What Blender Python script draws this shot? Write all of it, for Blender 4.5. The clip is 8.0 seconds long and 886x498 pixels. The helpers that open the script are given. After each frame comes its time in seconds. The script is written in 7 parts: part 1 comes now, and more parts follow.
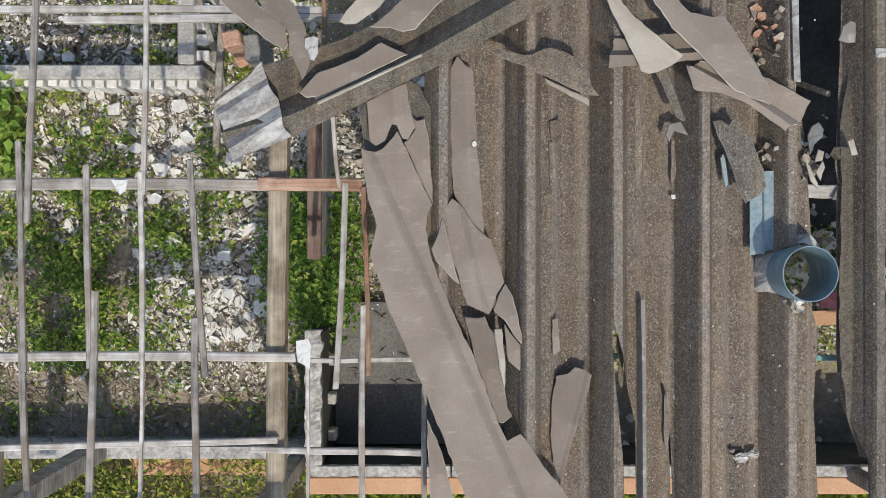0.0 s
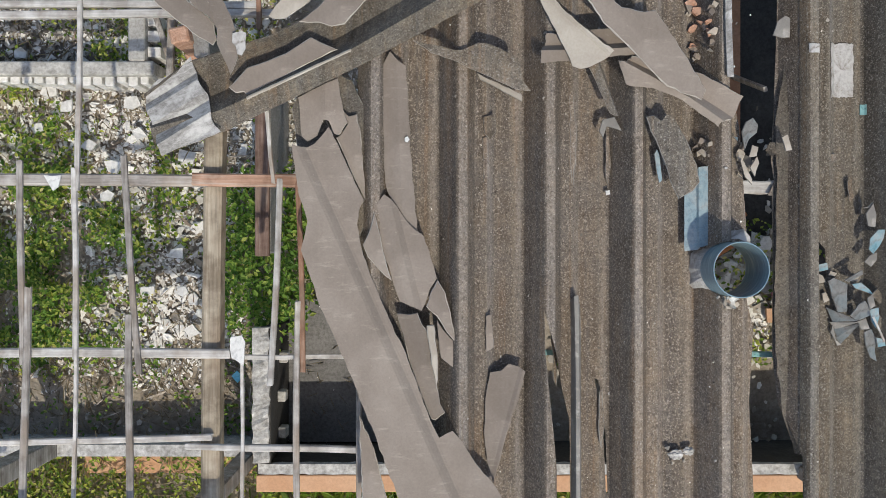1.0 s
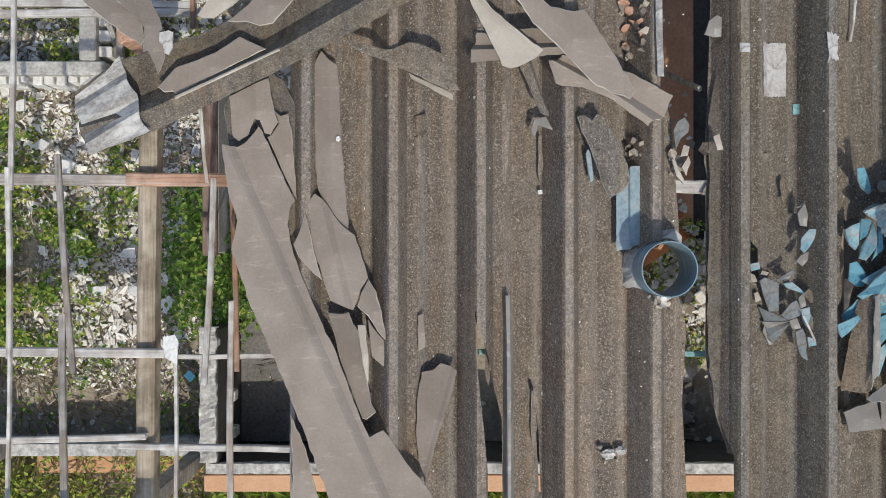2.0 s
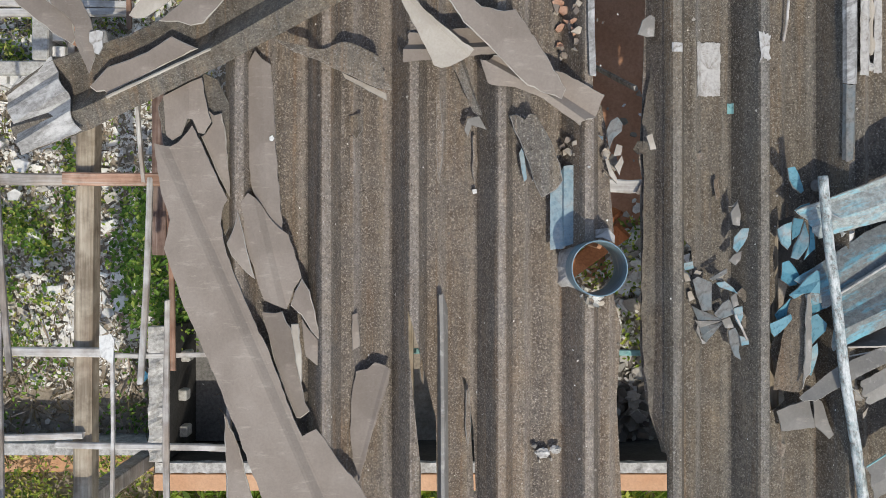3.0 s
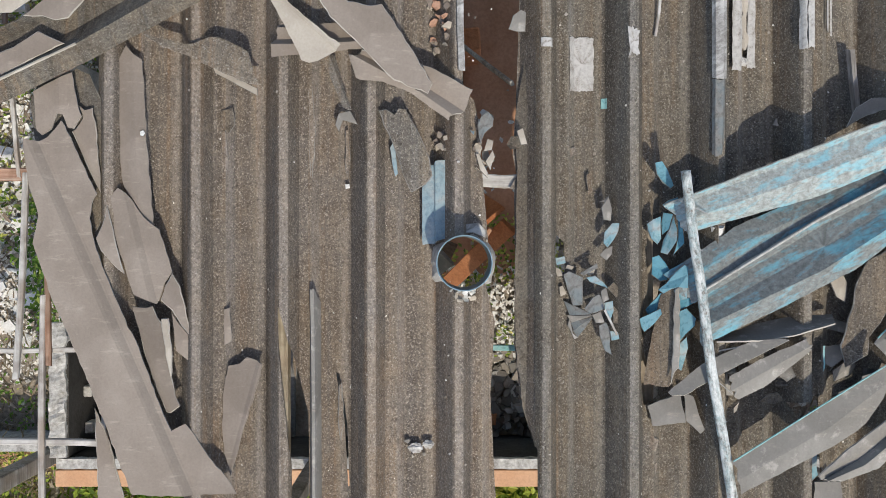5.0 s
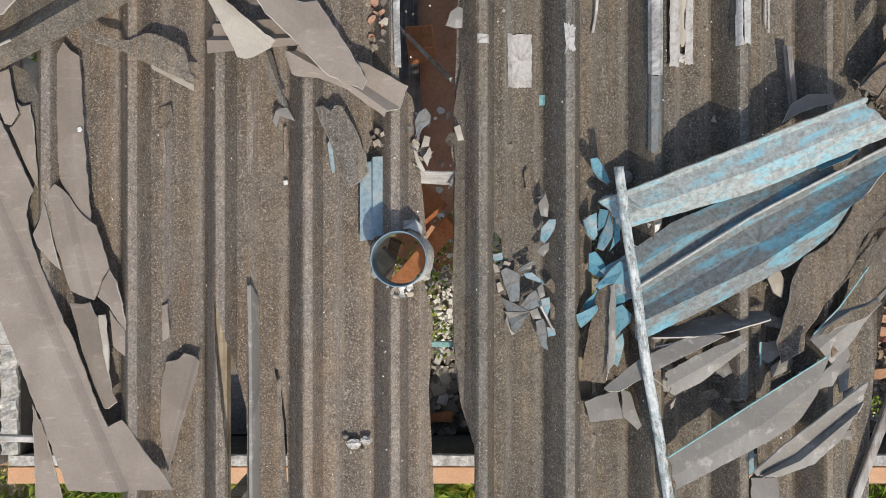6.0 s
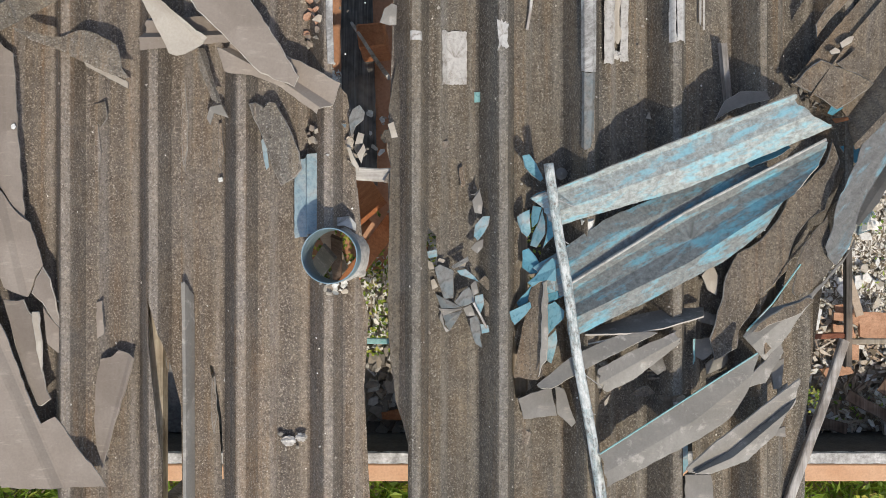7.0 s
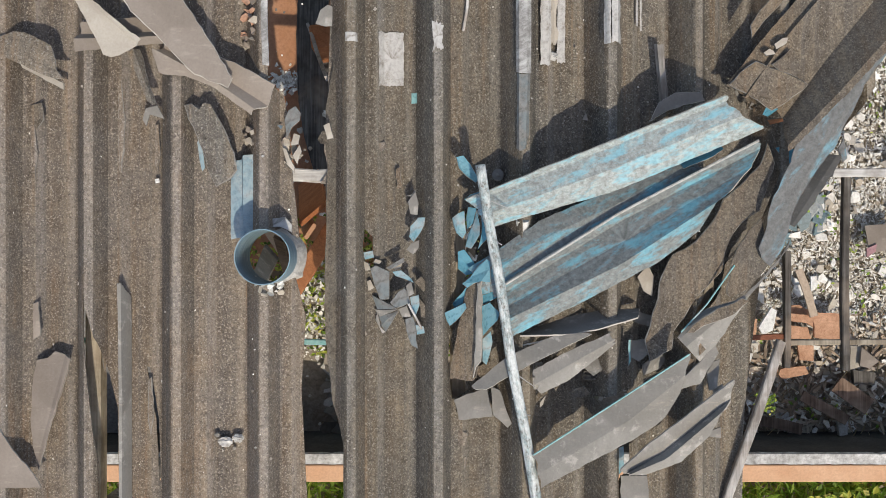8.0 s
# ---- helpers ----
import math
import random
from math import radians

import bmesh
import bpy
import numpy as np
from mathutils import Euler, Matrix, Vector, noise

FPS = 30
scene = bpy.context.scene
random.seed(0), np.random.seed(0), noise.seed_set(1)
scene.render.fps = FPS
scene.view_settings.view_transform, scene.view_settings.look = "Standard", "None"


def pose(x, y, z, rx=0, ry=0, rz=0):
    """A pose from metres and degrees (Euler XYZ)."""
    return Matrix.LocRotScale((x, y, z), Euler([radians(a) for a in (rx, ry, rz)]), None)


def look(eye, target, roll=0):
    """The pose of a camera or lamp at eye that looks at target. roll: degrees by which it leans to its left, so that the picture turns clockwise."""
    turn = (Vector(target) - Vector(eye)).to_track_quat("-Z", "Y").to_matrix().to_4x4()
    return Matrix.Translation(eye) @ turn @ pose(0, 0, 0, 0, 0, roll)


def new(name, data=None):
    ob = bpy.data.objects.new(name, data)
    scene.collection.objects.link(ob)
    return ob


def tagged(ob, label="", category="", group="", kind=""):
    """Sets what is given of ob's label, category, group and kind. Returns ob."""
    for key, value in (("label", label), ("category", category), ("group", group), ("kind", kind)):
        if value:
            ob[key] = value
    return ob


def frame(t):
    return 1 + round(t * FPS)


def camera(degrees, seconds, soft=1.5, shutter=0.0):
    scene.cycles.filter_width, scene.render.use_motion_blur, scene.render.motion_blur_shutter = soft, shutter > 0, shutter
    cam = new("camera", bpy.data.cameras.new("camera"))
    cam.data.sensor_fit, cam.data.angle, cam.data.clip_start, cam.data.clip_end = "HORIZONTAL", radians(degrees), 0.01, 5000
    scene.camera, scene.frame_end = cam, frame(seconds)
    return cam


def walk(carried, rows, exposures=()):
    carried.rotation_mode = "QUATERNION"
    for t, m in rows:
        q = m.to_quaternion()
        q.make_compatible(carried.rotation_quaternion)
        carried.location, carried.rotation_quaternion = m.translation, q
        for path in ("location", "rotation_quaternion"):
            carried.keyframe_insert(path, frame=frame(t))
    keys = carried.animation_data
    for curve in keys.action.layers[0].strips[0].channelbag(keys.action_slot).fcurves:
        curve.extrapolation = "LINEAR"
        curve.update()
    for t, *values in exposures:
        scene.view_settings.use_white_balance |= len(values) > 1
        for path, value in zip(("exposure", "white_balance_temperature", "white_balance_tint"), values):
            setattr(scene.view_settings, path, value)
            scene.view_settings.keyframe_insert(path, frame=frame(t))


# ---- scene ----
cam = camera(48.0, 8.0, soft=0.5)
PATH = [
    (0, 0.0000, -0.0000, 7.6000),
    (0.5, 0.1744, -0.0097, 7.5805),
    (1, 0.3496, -0.0209, 7.5767),
    (1.5, 0.5262, -0.0224, 7.5738),
    (3, 1.0497, -0.0276, 7.5866),
    (3.5, 1.2114, -0.0285, 7.5877),
    (4, 1.3853, -0.0327, 7.5871),
    (4.5, 1.5539, -0.0444, 7.5863),
    (6, 2.0467, -0.0741, 7.5942),
    (6.5, 2.2109, -0.0867, 7.5894),
    (7, 2.3905, -0.0901, 7.5944),
    (7.5, 2.5638, -0.0903, 7.5971),
    (8, 2.7247, -0.0843, 7.5980),
]
walk(cam, [(t, pose(x, y, z)) for t, x, y, z in PATH],
     [(0.0, 0.10, 6550, 7), (1.5, 0.11, 6500, 7), (3.0, 0.16, 6450, 7), (4.5, 0.20, 6500, 7), (6.0, 0.25, 6700, 8), (8.0, 0.26, 6800, 8)])

# ---- light ----
SUN_EL, SUN_AZ = 57.0, 160.5          # degrees; azimuth clockwise from +y
world = bpy.data.worlds.new("sky")
scene.world = world
world.use_nodes = True
wn = world.node_tree.nodes
sky = wn.new("ShaderNodeTexSky")
sky.sky_type, sky.sun_disc = "NISHITA", False
sky.sun_elevation, sky.sun_rotation = radians(SUN_EL), radians(SUN_AZ)
sky.air_density, sky.dust_density, sky.ozone_density = 1.0, 2.0, 0.7
wn["Background"].inputs["Strength"].default_value = 0.15
world.node_tree.links.new(sky.outputs[0], wn["Background"].inputs["Color"])
sun = new("sun", bpy.data.lights.new("sun", "SUN"))
sun.data.energy, sun.data.angle, sun.data.color = 2.55, radians(0.5), (1.0, 0.92, 0.80)
ce = math.cos(radians(SUN_EL))
to_sun = Vector((ce * math.sin(radians(SUN_AZ)), ce * math.cos(radians(SUN_AZ)), math.sin(radians(SUN_EL))))
sun.matrix_world = look(to_sun * 30, (0, 0, 0))


# ---- materials ----
def mat(name, rough=0.9, spec=0.3, metal=0.0):
    m = bpy.data.materials.new(name)
    m.use_nodes = True
    b = m.node_tree.nodes["Principled BSDF"]
    b.inputs["Roughness"].default_value, b.inputs["Specular IOR Level"].default_value = rough, spec
    b.inputs["Metallic"].default_value = metal
    return m, m.node_tree, b


def coords(nt, scale=(1, 1, 1), world_space=True, turn=0.0):
    """Texture places in metres, in the world or in the object."""
    n = nt.nodes
    if world_space:
        src = n.new("ShaderNodeNewGeometry").outputs["Position"]
    else:
        src = n.new("ShaderNodeTexCoord").outputs["Object"]
    mp = n.new("ShaderNodeMapping")
    mp.vector_type = "TEXTURE"
    mp.inputs["Scale"].default_value = tuple(1 / s for s in scale)
    mp.inputs["Rotation"].default_value = (0, 0, radians(turn))
    nt.links.new(src, mp.inputs["Vector"])
    return mp.outputs[0]


def noise_at(nt, vec, scale, detail=4, rough=0.6):
    t = nt.nodes.new("ShaderNodeTexNoise")
    t.inputs["Scale"].default_value, t.inputs["Detail"].default_value, t.inputs["Roughness"].default_value = scale, detail, rough
    nt.links.new(vec, t.inputs["Vector"])
    return t.outputs["Fac"]


def ramp(nt, fac, stops):
    r = nt.nodes.new("ShaderNodeValToRGB")
    e = r.color_ramp.elements
    while len(e) < len(stops):
        e.new(0.5)
    for el, (p, c) in zip(e, stops):
        el.position, el.color = p, (*c, 1) if len(c) == 3 else c
    nt.links.new(fac, r.inputs[0])
    return r.outputs[0]


def mix(nt, fac, a, b, mode="MIX"):
    m = nt.nodes.new("ShaderNodeMix")
    m.data_type, m.blend_type = "RGBA", mode
    for sock, v in ((m.inputs[0], fac), (m.inputs[6], a), (m.inputs[7], b)):
        if isinstance(v, (int, float)):
            sock.default_value = v
        elif isinstance(v, tuple):
            sock.default_value = (*v, 1)
        else:
            nt.links.new(v, sock)
    return m.outputs[2]


def bump(nt, b, height, strength=0.4, dist=0.004):
    n = nt.nodes.new("ShaderNodeBump")
    n.inputs["Strength"].default_value, n.inputs["Distance"].default_value = strength, dist
    nt.links.new(height, n.inputs["Height"])
    nt.links.new(n.outputs[0], b.inputs["Normal"])


def base(nt, b, col):
    nt.links.new(col, b.inputs["Base Color"])


def island(nt):
    return nt.nodes.new("ShaderNodeNewGeometry").outputs["Random Per Island"]


def per_object(nt):
    return nt.nodes.new("ShaderNodeObjectInfo").outputs["Random"]


BW = lambda v: (v, v, v)


PITCH, FIRST = 0.45, 0.43             # wave width of the roof; place of one crest's steep side


def cement_weathered(name="weathered_fibre_cement", pale_bands=True, tint=(1.0, 1.0, 1.0), specks=0.62):
    """Old fibre cement, brown with lichen, faint run-off streaks, paler bands along the waves and bared fibre flecks.
    """
    m, nt, b = mat(name, 0.95, 0.2)
    p = coords(nt)
    streak = noise_at(nt, coords(nt, (16, 0.45, 3)), 1.0, 5, 0.62)
    broad = noise_at(nt, coords(nt, (5, 0.35, 2)), 1.0, 4)
    blotch = noise_at(nt, p, 9, 6, 0.7)
    big = noise_at(nt, p, 2.2, 5, 0.6)
    fine = noise_at(nt, p, 90, 4, 0.75)
    pit = noise_at(nt, p, 48, 6, 0.8)
    c = ramp(nt, streak, [(0.33, (0.100, 0.081, 0.063)), (0.5, (0.146, 0.118, 0.090)), (0.68, (0.215, 0.174, 0.131))])
    c = mix(nt, ramp(nt, broad, [(0.45, BW(0)), (0.7, BW(0.7))]), c, (0.225, 0.162, 0.105))
    rusty = noise_at(nt, coords(nt, (13, 0.25, 3)), 1.7, 3)
    c = mix(nt, ramp(nt, rusty, [(0.56, BW(0)), (0.70, BW(0.55))]), c, (0.245, 0.158, 0.095))
    c = mix(nt, ramp(nt, rusty, [(0.32, BW(0.5)), (0.46, BW(0))]), c, (0.124, 0.114, 0.104))
    c = mix(nt, ramp(nt, big, [(0.46, BW(0)), (0.66, BW(0.75))]), c, (0.150, 0.132, 0.113))
    c = mix(nt, ramp(nt, blotch, [(0.5, BW(0)), (0.68, BW(0.4))]), c, mix(nt, 1.0, c, (1.45, 1.4, 1.32), "MULTIPLY"))
    c = mix(nt, ramp(nt, blotch, [(0.32, BW(0.6)), (0.48, BW(0))]), c, mix(nt, 1.0, c, (0.6, 0.58, 0.56), "MULTIPLY"))
    # Paler bands at set places across each wave, broken up by noise.
    if pale_bands:
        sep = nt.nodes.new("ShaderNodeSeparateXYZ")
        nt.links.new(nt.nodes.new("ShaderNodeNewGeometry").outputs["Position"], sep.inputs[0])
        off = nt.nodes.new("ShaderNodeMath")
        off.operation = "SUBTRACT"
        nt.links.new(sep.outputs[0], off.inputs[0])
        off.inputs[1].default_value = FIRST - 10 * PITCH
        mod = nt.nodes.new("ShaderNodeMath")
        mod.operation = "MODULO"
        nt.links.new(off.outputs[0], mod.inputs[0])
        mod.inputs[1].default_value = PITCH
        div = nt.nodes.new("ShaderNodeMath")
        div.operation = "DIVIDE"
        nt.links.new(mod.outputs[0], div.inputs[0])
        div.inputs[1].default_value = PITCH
        bands = ramp(nt, div.outputs[0], [(0.0, BW(0.7)), (0.075, BW(0.6)), (0.13, BW(0.0)), (0.31, BW(0.0)), (0.345, BW(0.75)), (0.39, BW(0.65)), (0.43, BW(0)), (0.64, BW(0)), (0.68, BW(0.55)), (0.73, BW(0.65)), (0.765, BW(0)), (0.97, BW(0))])
        gate = mix(nt, 1.0, bands, ramp(nt, noise_at(nt, coords(nt, (22, 1.6, 3)), 1.0, 6, 0.7), [(0.36, BW(0.15)), (0.62, BW(1))]), "MULTIPLY")
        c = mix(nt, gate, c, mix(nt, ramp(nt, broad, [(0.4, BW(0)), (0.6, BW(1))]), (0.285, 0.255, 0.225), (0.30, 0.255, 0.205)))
    c = mix(nt, ramp(nt, fine, [(0.34, BW(1)), (0.52, BW(0))]), c, mix(nt, 1.0, c, (0.50, 0.49, 0.48), "MULTIPLY"))
    mott = noise_at(nt, p, 30, 5, 0.7)
    c = mix(nt, ramp(nt, mott, [(0.52, BW(0)), (0.64, BW(0.5))]), c, mix(nt, 1.0, c, (1.4, 1.36, 1.3), "MULTIPLY"))
    c = mix(nt, ramp(nt, mott, [(0.36, BW(0.5)), (0.48, BW(0))]), c, mix(nt, 1.0, c, (0.66, 0.65, 0.64), "MULTIPLY"))
    c = mix(nt, ramp(nt, pit, [(0.31, BW(0.85)), (0.42, BW(0))]), c, (0.06, 0.05, 0.042))
    for turn, at, tone in ((25, 0.60, (0.44, 0.375, 0.29)), (80, 0.61, (0.40, 0.35, 0.29)), (145, 0.61, (0.42, 0.36, 0.28)), (110, 0.66, (0.58, 0.53, 0.47))):
        spk = noise_at(nt, coords(nt, (125, 70, 90), turn=turn), 1.0, 2, 0.6)
        c = mix(nt, ramp(nt, spk, [(at, BW(0)), (at + 0.06, BW(specks))]), c, tone)
    tone = ramp(nt, per_object(nt), [(0, tuple(0.98 * v for v in tint)), (1, tuple(1.18 * v for v in tint))])
    base(nt, b, mix(nt, 1.0, c, tone, "MULTIPLY"))
    bump(nt, b, fine, 0.7, 0.006)
    return m


def cement_clean(name, low, high, spots=0.0):
    """Freshly bared fibre cement, smooth grey."""
    m, nt, b = mat(name, 0.85, 0.25)
    p = coords(nt, world_space=False)
    big = noise_at(nt, p, 5, 5)
    fine = noise_at(nt, p, 80, 4, 0.75)
    c = ramp(nt, big, [(0.3, low), (0.7, high)])
    cloud = noise_at(nt, p, 1.7, 4, 0.55)
    c = mix(nt, ramp(nt, cloud, [(0.35, BW(0.6)), (0.6, BW(0))]), c, mix(nt, 1.0, c, (0.74, 0.72, 0.70), "MULTIPLY"))
    wipe = noise_at(nt, coords(nt, (9, 1.2, 5), world_space=False), 1.0, 5, 0.7)
    c = mix(nt, ramp(nt, wipe, [(0.36, BW(0.3)), (0.5, BW(0))]), c, mix(nt, 1.0, c, (0.8, 0.79, 0.78), "MULTIPLY"))
    mark = noise_at(nt, p, 26, 6, 0.75)
    c = mix(nt, ramp(nt, mark, [(0.64, BW(0)), (0.74, BW(0.4))]), c, (0.5, 0.46, 0.4))
    c = mix(nt, ramp(nt, fine, [(0.36, BW(0.35)), (0.58, BW(0))]), c, mix(nt, 1.0, c, (0.78, 0.77, 0.76), "MULTIPLY"))
    scuff = noise_at(nt, coords(nt, (3, 14, 6), world_space=False), 2.0, 6, 0.75)
    c = mix(nt, ramp(nt, scuff, [(0.56, BW(0)), (0.68, BW(0.4))]), c, (0.42, 0.37, 0.31))
    if spots:
        s = noise_at(nt, p, 14, 6, 0.7)
        c = mix(nt, ramp(nt, s, [(0.55, BW(0)), (0.66, BW(spots))]), c, (0.5, 0.47, 0.43))
    tone = ramp(nt, per_object(nt), [(0, BW(0.86)), (1, BW(1.12))])
    base(nt, b, mix(nt, 1.0, c, tone, "MULTIPLY"))
    bump(nt, b, fine, 0.2, 0.002)
    return m


def painted(name, paint, bare, cover=0.5, scale=6.0, rough=0.6, light=(0.55, 0.6, 0.6), turn=None):
    """Peeling paint over a grey ground."""
    m, nt, b = mat(name, rough, 0.35)
    p = coords(nt, world_space=False)
    along = p
    if turn is not None:
        spin = nt.nodes.new("ShaderNodeVectorRotate")
        spin.rotation_type = "Z_AXIS"
        spin.inputs["Angle"].default_value = radians(-turn)
        nt.links.new(p, spin.inputs["Vector"])
        mp = nt.nodes.new("ShaderNodeMapping")
        mp.inputs["Scale"].default_value = (0.55, 1.9, 1.0)
        nt.links.new(spin.outputs[0], mp.inputs["Vector"])
        along = mp.outputs[0]
    a = noise_at(nt, along, scale, 7, 0.68)
    f = noise_at(nt, p, 45, 4, 0.7)
    g = noise_at(nt, p, 34, 8, 0.8)
    c = mix(nt, ramp(nt, g, [(0.38, BW(0)), (0.62, BW(1))]), bare, light)
    c = mix(nt, ramp(nt, a, [(0.98 - cover - 0.06, BW(0)), (0.98 - cover + 0.06, BW(0.9))]), c, paint)
    flake = noise_at(nt, along, scale * 4.5, 7, 0.75)
    c = mix(nt, ramp(nt, flake, [(1.02 - cover - 0.03, BW(0)), (1.02 - cover + 0.03, BW(0.55))]), c, tuple(0.5 * p_ + 0.5 * l_ for p_, l_ in zip(paint, light)))
    c = mix(nt, ramp(nt, flake, [(0.34, BW(0.5)), (0.42, BW(0))]), c, mix(nt, 1.0, c, (0.55, 0.55, 0.55), "MULTIPLY"))
    c = mix(nt, ramp(nt, f, [(0.3, BW(0.6)), (0.55, BW(0))]), c, mix(nt, 1.0, c, (0.5, 0.5, 0.5), "MULTIPLY"))
    thin = noise_at(nt, along, scale * 2.2, 8, 0.8)
    c = mix(nt, ramp(nt, thin, [(0.54, BW(0)), (0.64, BW(0.5 * cover))]), c, paint)
    base(nt, b, c)
    bump(nt, b, f, 0.3, 0.003)
    return m


def wood(name, dark, mid, pale, axis=1):
    m, nt, b = mat(name, 0.85, 0.25)
    sc = [60, 60, 60]
    sc[axis] = 2.5
    g = noise_at(nt, coords(nt, tuple(sc), world_space=False), 1.0, 5, 0.65)
    s = noise_at(nt, coords(nt, world_space=False), 7, 5)
    c = ramp(nt, g, [(0.3, dark), (0.5, mid), (0.7, pale)])
    c = mix(nt, ramp(nt, s, [(0.42, BW(0.0)), (0.62, BW(0.8))]), c, mix(nt, 1.0, c, (0.48, 0.44, 0.41), "MULTIPLY"))
    far = noise_at(nt, coords(nt, world_space=False), 2.3, 4, 0.6)
    c = mix(nt, ramp(nt, far, [(0.52, BW(0.0)), (0.66, BW(0.5))]), c, (0.30, 0.235, 0.18))
    tone = ramp(nt, per_object(nt), [(0, BW(0.8)), (1, BW(1.2))])
    base(nt, b, mix(nt, 1.0, c, tone, "MULTIPLY"))
    bump(nt, b, g, 0.4, 0.003)
    return m


def mixed_bits(name, stops, rough=0.9, fine_scale=40, keep=0.6):
    """Loose pieces that differ piece by piece."""
    m, nt, b = mat(name, rough, 0.25)
    r = ramp(nt, island(nt), stops)
    f = noise_at(nt, coords(nt), fine_scale, 4, 0.7)
    c = mix(nt, ramp(nt, f, [(0.3, BW(keep)), (0.6, BW(0))]), r, mix(nt, 1.0, r, (0.55, 0.53, 0.5), "MULTIPLY"))
    base(nt, b, c)
    bump(nt, b, f, 0.3, 0.003)
    return m


def leaf_mat(name, stops):
    m, nt, b = mat(name, 0.55, 0.35)
    base(nt, b, ramp(nt, island(nt), stops))
    tr = nt.nodes.new("ShaderNodeBsdfTranslucent")
    nt.links.new(ramp(nt, island(nt), [(p, tuple(min(1, 1.3 * v) for v in c)) for p, c in stops]), tr.inputs["Color"])
    ms = nt.nodes.new("ShaderNodeMixShader")
    ms.inputs[0].default_value = 0.4
    nt.links.new(b.outputs[0], ms.inputs[1])
    nt.links.new(tr.outputs[0], ms.inputs[2])
    nt.links.new(ms.outputs[0], nt.nodes["Material Output"].inputs[0])
    return m


def stone(name, low, high, rough=0.92, s1=3.0, s2=60.0, fleck=0.7):
    m, nt, b = mat(name, rough, 0.25)
    p = coords(nt)
    c = ramp(nt, noise_at(nt, p, s1, 6, 0.65), [(0.3, low), (0.7, high)])
    f = noise_at(nt, p, s2, 4, 0.7)
    c = mix(nt, ramp(nt, f, [(0.3, BW(fleck)), (0.6, BW(0))]), c, mix(nt, 1.0, c, (0.45, 0.43, 0.4), "MULTIPLY"))
    base(nt, b, c)
    bump(nt, b, f, 0.5, 0.006)
    return m


OLD = cement_weathered(tint=(1.0, 1.02, 1.07), specks=0.5)
OLD_GREYER = cement_weathered("weathered_grey_roof", tint=(0.85, 0.91, 0.965), specks=0.5)
OLD_STRIP = cement_weathered("weathered_grey_strip", False, (0.98, 1.04, 1.09), 0.22)
OLD_PALE = cement_weathered("weathered_pale_sheet", False, (1.08, 1.16, 1.25), 0.36)
OLD_LOOSE = cement_weathered("weathered_loose_sheet", False, (0.88, 0.91, 0.94), 0.32)
OLD_GREY = cement_weathered("weathered_grey_sheet", False, (0.84, 0.915, 1.0), 0.3)
CLEAN = cement_clean("bare_fibre_cement", (0.230, 0.195, 0.166), (0.285, 0.246, 0.212))
BROKEN = cement_clean("broken_cement_edge", (0.40, 0.37, 0.33), (0.52, 0.49, 0.44))
PALE = cement_clean("pale_fibre_cement", (0.37, 0.33, 0.28), (0.46, 0.42, 0.36), 0.3)
SPOTTED = cement_clean("spotted_fibre_cement", (0.215, 0.206, 0.19), (0.298, 0.286, 0.264), 0.5)
CLEAN_GREY = cement_clean("bare_grey_fibre_cement", (0.195, 0.186, 0.171), (0.262, 0.25, 0.232))
BLUE = painted("peeling_blue_paint", (0.22, 0.45, 0.53), (0.215, 0.225, 0.215), 0.42, 11.0, light=(0.40, 0.44, 0.43), turn=23)
BLUE_GREY = painted("worn_blue_grey_paint", (0.15, 0.38, 0.47), (0.135, 0.142, 0.140), 0.42, 8.0, light=(0.25, 0.268, 0.262), turn=28)
GREY_SLOPE = painted("worn_grey_paint", (0.17, 0.36, 0.44), (0.115, 0.116, 0.114), 0.39, 4.5, light=(0.175, 0.176, 0.173), turn=50)
DEEP_BLUE = painted("deep_blue_paint", (0.045, 0.21, 0.30), (0.09, 0.26, 0.34), 0.6, 9.0, light=(0.15, 0.33, 0.40))
BLUE_FULL = painted("faded_blue_paint", (0.21, 0.32, 0.38), (0.30, 0.35, 0.37), 0.52, 9.0, light=(0.40, 0.44, 0.45))
SHARD_BLUE = painted("jagged_blue_paint", (0.065, 0.225, 0.305), (0.12, 0.27, 0.335), 0.58, 9.0, light=(0.23, 0.36, 0.405))
TURQ = painted("pale_turquoise_paint", (0.13, 0.29, 0.35), (0.27, 0.30, 0.305), 0.5, 9.0, light=(0.37, 0.41, 0.415))
ASH = painted("ash_grey_sheet", (0.17, 0.20, 0.21), (0.145, 0.143, 0.137), 0.45, 10.0, 0.85, (0.235, 0.233, 0.223))
TEAL = painted("teal_edge_paint", (0.10, 0.36, 0.36), (0.3, 0.36, 0.36), 0.6)
WHITE = painted("chalky_white_paint", (0.72, 0.72, 0.70), (0.42, 0.41, 0.39), 0.62, 12.0, 0.8, (0.6, 0.6, 0.58))
POLE = painted("peeling_pole_paint", (0.66, 0.68, 0.67), (0.15, 0.125, 0.105), 0.46, 16.0, 0.8, (0.36, 0.46, 0.48), turn=100)
WASH2 = painted("sealing_white", (0.50, 0.49, 0.475), (0.22, 0.19, 0.16), 0.52, 13.0, 0.8, (0.45, 0.435, 0.41))
WASH = painted("thin_whitewash", (0.50, 0.495, 0.485), (0.19, 0.183, 0.173), 0.46, 7.0, 0.85, (0.33, 0.323, 0.312), turn=27)
GREYWOOD = wood("weathered_grey_wood", (0.20, 0.185, 0.17), (0.34, 0.32, 0.30), (0.50, 0.48, 0.455))
GREYWOOD_X = wood("weathered_grey_wood_across", (0.20, 0.185, 0.17), (0.34, 0.32, 0.30), (0.50, 0.48, 0.455), 0)
